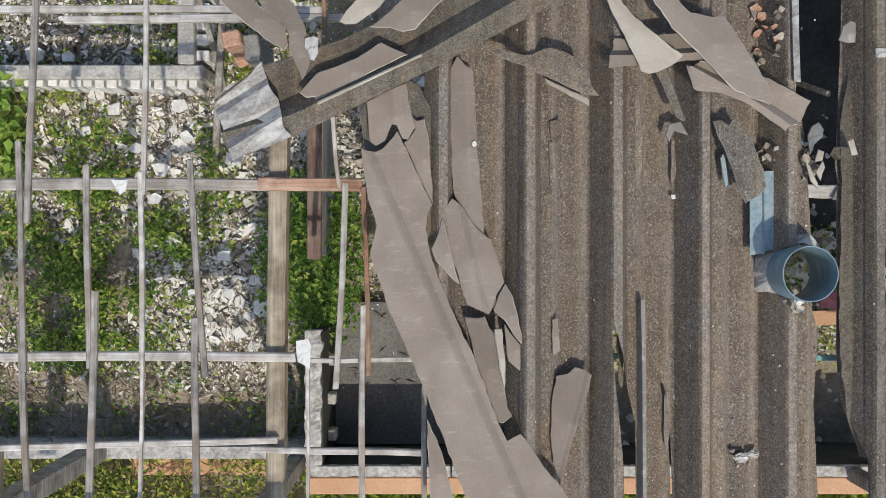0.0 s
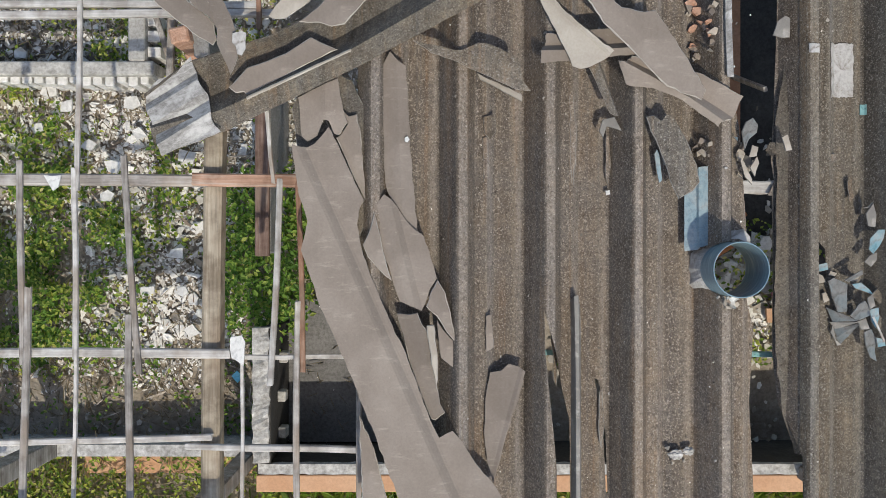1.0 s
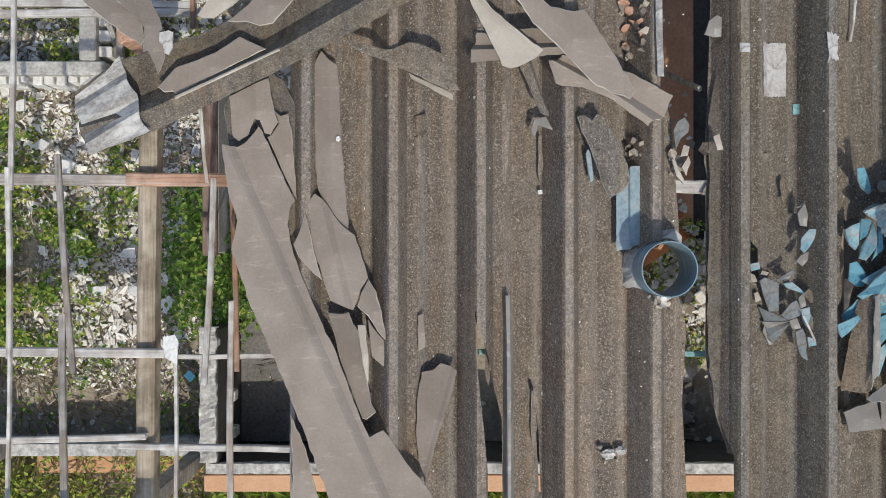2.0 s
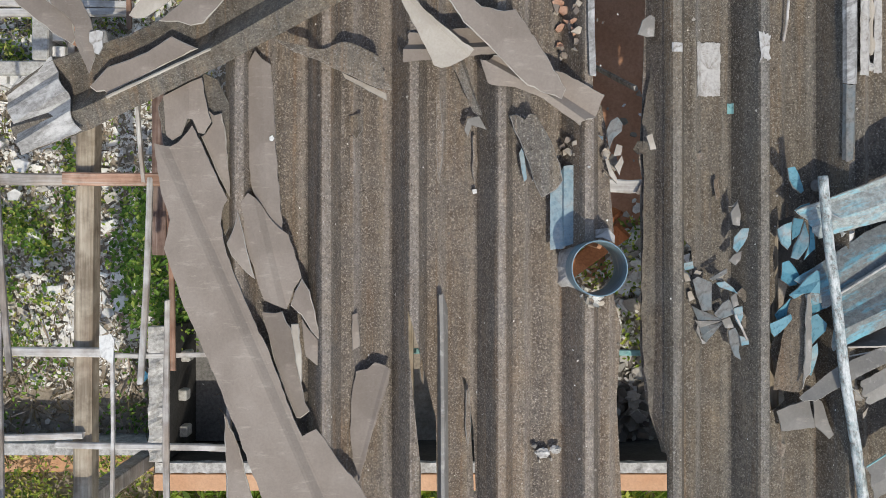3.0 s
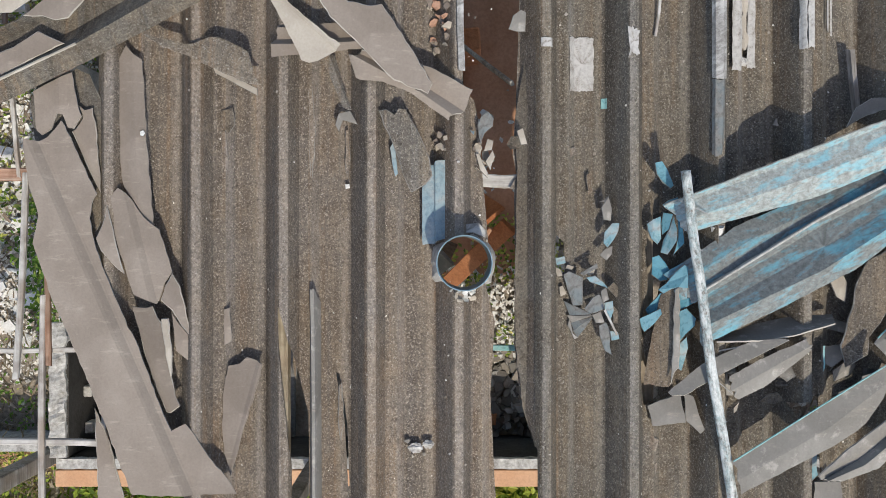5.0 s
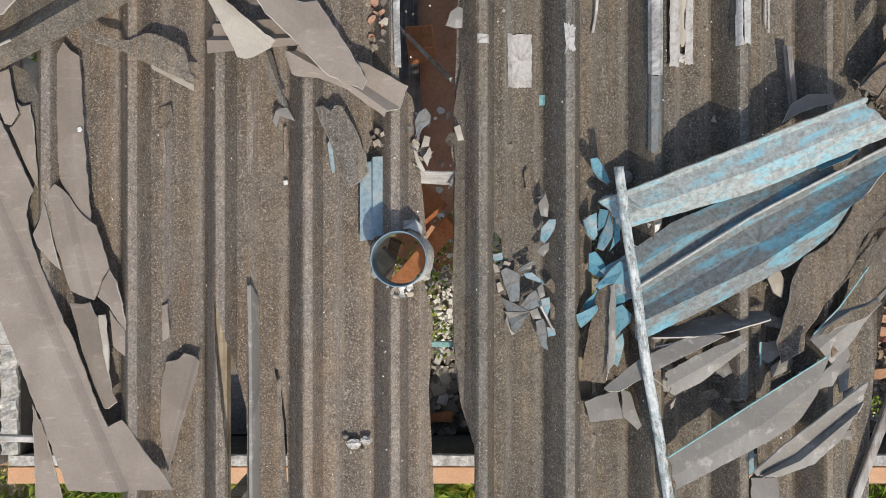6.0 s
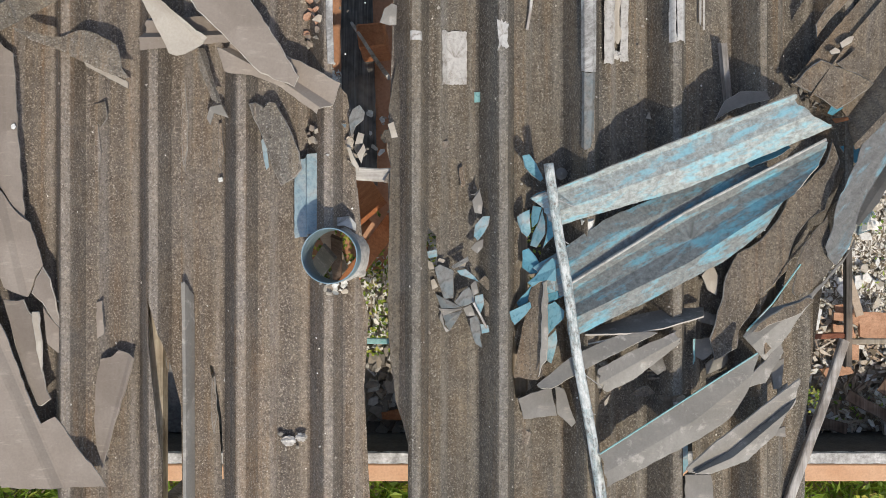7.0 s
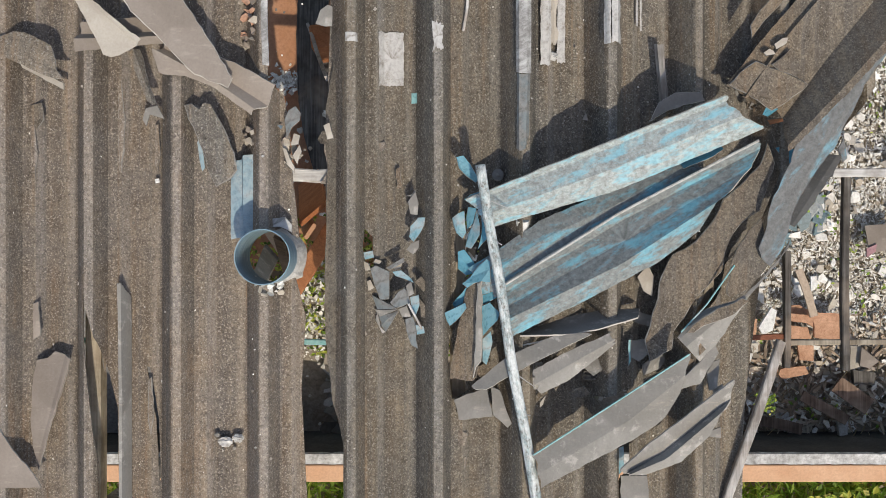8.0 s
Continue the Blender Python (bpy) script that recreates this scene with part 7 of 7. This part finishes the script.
block((1.885, 1.42, 0.30), (0.20, 0.17, 0.55), (0, 0, 6), TERRA, "terracotta-coloured block standing on the tile floor", "block", 11, "terracotta_block")

# ---- things on the ground beyond the roof end ----
def lying(pts, thick, material, label, category, name, seed, rag=0.003):
    v, f = shard(pts, thick, seed, rag)
    return thing(name, v, f, material, label, category)


lying([(5.473, -0.554, 0.220), (5.679, -0.566, 0.220), (5.674, -0.763, 0.220), (5.482, -0.742, 0.220)], 0.03, TILE, "flat terracotta tile on the rubble", "tile", "floor_tile", 401)
lying([(5.304, -0.509, 0.200), (5.376, -0.500, 0.200), (5.523, -0.584, 0.200), (5.481, -0.668, 0.200), (5.321, -0.567, 0.200)], 0.03, TILE, "broken terracotta tile on the rubble", "tile", "floor_tile", 402)
lying([(4.991, -0.586, 0.180), (5.067, -0.607, 0.180), (5.058, -0.737, 0.180), (4.991, -0.720, 0.180)], 0.03, TILE, "broken terracotta tile on the rubble", "tile", "floor_tile", 403)
lying([(5.299, -0.649, 0.180), (5.446, -0.670, 0.180), (5.471, -0.754, 0.180), (5.303, -0.754, 0.180)], 0.03, TILE, "broken terracotta tile on the rubble", "tile", "floor_tile", 404)
lying([(5.212, -0.989, 0.150), (5.436, -0.960, 0.150), (5.465, -1.019, 0.150), (5.267, -1.061, 0.150)], 0.03, TILE, "broken terracotta tile by the splinters", "tile", "floor_tile", 405)
lying([(5.363, -0.794, 0.200), (5.481, -0.803, 0.200), (5.481, -0.920, 0.200), (5.376, -0.912, 0.200)], 0.03, TILE, "broken terracotta tile on the rubble", "tile", "floor_tile", 406)
lying([(5.754, -0.803, 0.200), (5.838, -0.811, 0.200), (5.825, -0.962, 0.200), (5.754, -0.983, 0.200)], 0.03, PALE, "yellowish flat tile on the rubble", "tile", "floor_tile", 407)
lying([(5.817, -0.810, 0.250), (5.946, -0.915, 0.250), (5.879, -0.965, 0.250), (5.804, -0.948, 0.250)], 0.02, CLEAN, "grey flat sheet piece on the rubble", "tile", "flat_piece", 408)
lying([(5.067, -0.667, 0.220), (5.159, -0.520, 0.220), (5.201, -0.541, 0.220), (5.172, -0.688, 0.220), (5.096, -0.717, 0.220)], 0.04, WHITE, "white plastic casing on the rubble", "casing", "plastic_casing", 409, 0.001)
lying([(5.775, -0.983, 0.200), (5.943, -1.004, 0.200), (5.934, -1.097, 0.200), (5.783, -1.088, 0.200)], 0.05, DARKWOOD, "black plastic box among the debris", "box", "plastic_box", 410, 0.001)
lying([(5.661, -1.361, 0.200), (5.741, -1.349, 0.200), (5.733, -1.467, 0.200), (5.674, -1.475, 0.200)], 0.04, CONCRETE, "pale bottle-shaped lump by the wall", "lump", "pale_lump", 411, 0.001)
bar("plank", [(5.340, -0.238, 0.300), (5.452, -0.577, 0.300)], 0.06, 0.02, WOODCHIPS, "reddish-brown plank lying on the rubble", "plank", "", 412)
bar("plank", [(5.264, -0.579, 0.280), (5.451, -0.612, 0.280)], 0.06, 0.02, TILE, "reddish plank lying on the rubble", "plank", "", 413)
bar("plank", [(5.617, -1.078, 0.280), (5.866, -1.244, 0.280)], 0.13, 0.02, BROWNWOOD, "dark reddish board by the splinter heap", "plank", "", 414)
bar("plank", [(5.379, -1.165, 0.250), (5.712, -1.353, 0.250)], 0.08, 0.02, BROWNWOOD, "dark board in the splinter heap", "plank", "", 415)
bar("plank", [(5.075, -1.358, 0.220), (5.389, -1.421, 0.220)], 0.08, 0.02, BROWNWOOD, "dark board by the wall", "plank", "", 416)
lying([(5.859, 0.088, 0.200), (6.111, 0.109, 0.200), (6.111, -0.080, 0.200), (5.901, -0.122, 0.200)], 0.01, CLEAN, "crumpled grey plastic sheet on the rubble", "sheet", "plastic_sheet", 417)
lying([(5.867, -0.080, 0.220), (5.943, -0.047, 0.220), (5.934, -0.105, 0.220), (5.871, -0.147, 0.220)], 0.02, painted("dark_red_plastic", (0.25, 0.02, 0.04), (0.3, 0.04, 0.05), 0.7), "small dark red plastic scrap", "scrap", "plastic_scrap", 418)
leaves("weeds", sow(900, 4.72, 5.03, -1.28, -0.94, lambda x, y: soft(x, y, 4.875, -1.107, 0.055, 0.08), lambda x, y, h: 0.9 + 0.25 * h, 65), 0.024, LEAF, "yellow-green leafy shoots by the timber", 66, 0.6, 0.7)

# ---- under the roof, seen through the openings ----
bar("leaning_board", [(1.473, -0.583, 0.060), (2.100, 0.069, 1.750)], 0.11, 0.025, TERRA, "orange board leaning under the opening", "board", "", 420)
bar("leaning_board", [(1.644, -0.327, 0.050), (1.665, 0.065, 1.600)], 0.10, 0.025, WOODCHIPS, "brown plank standing under the pipe", "board", "", 421)
bar("leaning_board", [(2.090, 0.854, 2.200), (1.689, 1.632, 0.060)], 0.022, 0.03, GREYWOOD, "thin grey lath leaning in the opening", "lath", "", 422)
bar("leaning_board", [(1.70, 0.46, 0.060), (1.985, 0.13, 1.95)], 0.20, 0.025, TERRA, "orange board leaning below the short timber", "board", "", 423)
bar("leaning_board", [(1.66, 0.22, 0.060), (1.955, 0.02, 1.90)], 0.10, 0.025, TILE, "salmon board leaning in the opening", "board", "", 424)
lying([(2.790, -0.349, 0.200), (2.834, -0.305, 0.240), (2.916, -0.324, 0.200), (2.951, -0.296, 0.260), (3.001, -0.416, 0.200), (2.896, -0.452, 0.230), (2.820, -0.437, 0.200)], 0.03, painted("red_plastic", (0.5, 0.02, 0.06), (0.45, 0.03, 0.06), 0.7), "crumpled red plastic under the opening", "scrap", "plastic_scrap", 425, 0.012)
lying([(2.748, -0.462, 0.200), (2.967, -0.454, 0.200), (2.975, -0.559, 0.200), (2.757, -0.567, 0.200)], 0.03, ORANGE, "orange tile lying under the opening", "tile", "floor_tile", 426)
lying([(1.928, -1.320, 0.130), (2.123, -1.291, 0.130), (2.115, -1.375, 0.130), (1.936, -1.367, 0.130)], 0.06, TERRA, "terracotta brick on the floor by the wall", "brick", "brick", 427)
chip([(1.756, 0.071, 2.430), (1.906, 0.083, 2.430), (1.941, 0.042, 2.430), (1.941, 0.001, 2.430), (1.876, 0.030, 2.430), (1.803, 0.024, 2.430), (1.762, -0.005, 2.430)], WASH, "pale grey flashing collar against the pipe", 430, rag=0.003)
scatter([(1.746, -0.254, 2.360), (1.895, -0.260, 2.360), (1.874, -0.331, 2.360), (1.791, -0.325, 2.360)], 12, 0.02, [WHITE, PLASTER, PALE], "white mortar crumbs below the pipe", 436, name="mortar_crumb", category="mortar", thick=0.014)
chip([(1.488, 0.444, 2.420), (1.583, 0.438, 2.420), (1.589, 0.409, 2.420), (1.494, 0.415, 2.420)], SPOTTED, "small grey tab of sheet", 431)
chip([(1.898, 0.589, 2.420), (1.919, 0.639, 2.420), (1.957, 0.660, 2.420), (1.984, 0.624, 2.420), (1.978, 0.583, 2.420), (1.937, 0.548, 2.420), (1.913, 0.489, 2.420)], ASH, "bluish grey broken piece at the opening", 432)
chip([(1.932, 0.453, 2.430), (1.950, 0.517, 2.430), (1.982, 0.506, 2.430), (1.973, 0.459, 2.430)], PALE, "pale broken piece at the opening", 437)
chip([(1.978, 0.460, 2.420), (1.990, 0.424, 2.420), (1.966, 0.354, 2.420), (1.940, 0.401, 2.420)], PALE, "pale pointed piece at the opening", 438)
chip([(2.102, 0.558, 2.430), (2.135, 0.573, 2.430), (2.158, 0.491, 2.430), (2.123, 0.485, 2.430)], PALE, "pale flake at the opening", 439)
chip([(1.890, 0.442, 2.420), (1.910, 0.436, 2.420), (1.954, 0.342, 2.420), (1.951, 0.313, 2.420), (1.913, 0.354, 2.420)], PALE, "pale pointed splinter at the opening", 433)
chip([(2.060, 1.089, 2.420), (2.084, 1.160, 2.420), (2.125, 1.189, 2.420), (2.151, 1.177, 2.420), (2.148, 1.077, 2.420), (2.110, 1.074, 2.420)], SPOTTED, "grey piece hanging over the opening", 434)
leaves("creeper", sow(10500, -3.7, -0.95, -1.92, -1.48, lambda x, y: max(0, 0.5 + 1.0 * lump(x, y, 2.4, 71)) * (0.30 if -2.35 < x < -1.05 and y < -1.58 else 0.55), lambda x, y, h: 0.10 + 0.26 * h, 71), 0.034, LEAF, "green creeper growing over the low wall", 72, 0.45)
leaves("dry_grass", sow(1500, -3.7, -0.95, -1.92, -1.46, lambda x, y: 0.5, lambda x, y, h: 0.14 + 0.2 * h, 73), 0.11, STRAW, "dry stalks tangled over the low wall", 74, 0.4, 0.05, "grass")

dust = (1.560, 1.196, 0.060)
rr = np.random.RandomState(91)
pieces("dust_crumbs", [(dust[0] + a, dust[1] + b, 0.05 + 0.02 * abs(a)) for a, b in zip(rr.normal(0.0, 0.09, 260), rr.normal(0.0, 0.045, 260))], 0.014, CHIPS, "white plaster crumbs on the clay floor", "rubble", 92, 0.4)
bar("leaning_board", [(1.209, -0.594, 0.060), (1.735, -0.113, 1.900)], 0.11, 0.02, SPOTTED, "grey sheet piece leaning under the pipe", "board", "", 443)
bar("leaning_board", [(1.595, -0.422, 0.060), (1.763, -0.032, 1.800)], 0.07, 0.02, BROWNWOOD, "dark brown board leaning under the pipe", "board", "", 444)
# Dark board added for the shadowed, littered part of the floor.
lying([(1.639, 2.058, 0.070), (1.853, 2.058, 0.070), (1.895, 0.390, 0.070), (1.776, 0.390, 0.070), (1.682, 0.732, 0.070), (1.630, 1.032, 0.070), (1.613, 1.545, 0.070)], 0.012, DARKWOOD, "dark board added for the shadow and debris on the tile floor", "board", "burnt_board", 440)

# broken pieces over the slewed sheet
chip([(4.198, 0.763, 2.470), (4.252, 0.825, 2.485), (4.333, 0.883, 2.485), (4.551, 0.787, 2.500), (4.606, 0.761, 2.485), (4.490, 0.668, 2.485), (4.415, 0.627, 2.485), (4.310, 0.697, 2.485)], OLD_LOOSE, "cracked brown slab of sheet at the roof end", 450)
chip([(4.410, 0.862, 2.500), (4.505, 0.941, 2.510), (4.531, 0.903, 2.500), (4.566, 0.833, 2.500), (4.543, 0.793, 2.500), (4.450, 0.828, 2.500)], OLD_LOOSE, "small cracked brown slab at the roof end", 451)
chip([(4.367, 0.922, 2.505), (4.396, 0.942, 2.505), (4.420, 0.931, 2.505), (4.425, 0.914, 2.505), (4.379, 0.905, 2.505)], PALE, "pale pebble-like chip on the sheet", 452)
chip([(4.420, 0.966, 2.505), (4.463, 0.997, 2.505), (4.495, 1.000, 2.505), (4.483, 0.966, 2.505), (4.431, 0.937, 2.505)], PALE, "pale curved chip on the sheet", 453)

# larger plaster slabs on the open ground
SLABS = [(-2.605, 1.158, 0.130), (-2.465, 1.052, 0.130), (-1.977, 1.073, 0.130), (-2.308, 0.759, 0.130), (-1.926, 0.844, 0.130), (-1.570, 0.675, 0.130), (-2.172, 0.378, 0.130), (-2.028, 0.068, 0.130), (-1.990, -0.123, 0.130), (-1.459, -0.505, 0.130), (-1.366, -0.441, 0.130), (-1.608, -0.335, 0.130), (-1.523, -0.632, 0.130), (-2.690, 0.887, 0.130), (-2.117, 0.598, 0.130), (-1.650, -0.059, 0.130), (-1.862, -0.335, 0.130), (-3.071, 1.468, 0.130), (-2.817, 1.447, 0.130), (-2.414, 0.471, 0.130)]
for k, (x, y, z) in enumerate(SLABS):
    r = rng_for(600 + k)
    n, a, w = r.choice((4, 5, 5)), r.uniform(0, 6), r.uniform(0.045, 0.085)
    out = [(x + w * math.cos(a + 6.283 * (q + r.uniform(-0.2, 0.2)) / n), y + 0.8 * w * math.sin(a + 6.283 * (q + r.uniform(-0.2, 0.2)) / n), z + r.uniform(-0.02, 0.02)) for q in range(n)]
    lying(out, 0.025, LIME, "white broken plaster slab lying on the rubble", "plaster", "plaster_slab", 620 + k, 0.004)

# rafters under the roof
bar("rafter", [(0.845, 3.3, 2.275), (0.845, -1.7, 2.275)], 0.08, 0.12, TANWOOD, "tan timber rafter carrying the roof sheets", "rafter", "rafters", 701)
bar("rafter", [(2.80, 3.3, 2.28), (2.80, -1.7, 2.28)], 0.08, 0.12, TANWOOD, "tan timber rafter carrying the roof sheets", "rafter", "rafters", 702)
bar("rafter", [(4.15, 3.3, 2.22), (4.15, -1.7, 2.22)], 0.08, 0.12, TANWOOD, "tan timber rafter carrying the roof sheets", "rafter", "rafters", 703)
for x in (0.845, 2.80, 4.15):
    post(x, -1.535, 0.80, 2.16, 0.09, GREYWOOD, "grey timber post under the eave")

# worn flakes standing proud along the steps of the roof
FLAKES = [([(1.012, 0.783, 2.360), (1.033, 0.789, 2.360), (1.053, 0.568, 2.360), (1.036, 0.315, 2.360), (1.018, 0.330, 2.360)], 711), ([(0.555, 0.561, 2.370), (0.579, 0.567, 2.370), (0.597, 0.419, 2.370), (0.582, 0.285, 2.370), (0.561, 0.330, 2.370)], 712), ([(1.206, 0.570, 2.345), (1.224, 0.576, 2.345), (1.233, 0.421, 2.345), (1.221, 0.307, 2.345), (1.206, 0.361, 2.345)], 713),
          ([(0.919, -0.451, 2.345), (0.937, -0.430, 2.345), (0.952, -0.594, 2.345), (0.946, -0.743, 2.345), (0.931, -0.713, 2.345)], 714), ([(1.170, -0.773, 2.345), (1.188, -0.758, 2.345), (1.200, -0.952, 2.345), (1.182, -1.071, 2.345), (1.167, -0.982, 2.345)], 715), ([(2.850, -0.320, 2.345), (2.874, -0.305, 2.345), (2.886, -0.499, 2.345), (2.868, -0.559, 2.345)], 716),
          ([(2.474, 0.336, 2.350), (2.498, 0.348, 2.350), (2.510, 0.247, 2.350), (2.483, 0.229, 2.350)], 717), ([(2.367, 0.471, 2.345), (2.414, 0.485, 2.345), (2.432, 0.450, 2.345), (2.385, 0.426, 2.345)], 718), ([(2.817, -1.199, 2.350), (2.850, -1.178, 2.350), (2.838, -1.244, 2.350), (2.808, -1.256, 2.350)], 719), ([(2.808, -1.033, 2.360), (2.856, -1.057, 2.360), (2.838, -1.122, 2.360), (2.790, -1.099, 2.360)], 720)]
for pts, k in FLAKES:
    chip(pts, OLD, "worn flake of sheet standing proud of the roof", k, name="roof_flake", thick=0.005)


def flecks(n, seed):
    r = np.random.RandomState(seed)
    out = []
    for x, y in zip(r.uniform(0.05, 4.2, n), r.uniform(-1.6, 2.2, n)):
        if 2.0 < x < 2.22 or 0.95 < x < 1.06 and y < -0.2:
            continue
        out.append((x, y, roof_z(x) + 0.008))
    return out


pieces("flecks", flecks(260, 81), 0.0045, CHIPS, "tiny pale flecks of plaster and lichen on the roof", "flecks", 82, 0.3, 0.2)
pieces("grit", flecks(420, 83), 0.007, GREYCHIPS, "small dark grit lying on the roof", "grit", 84, 0.4, 0.3)
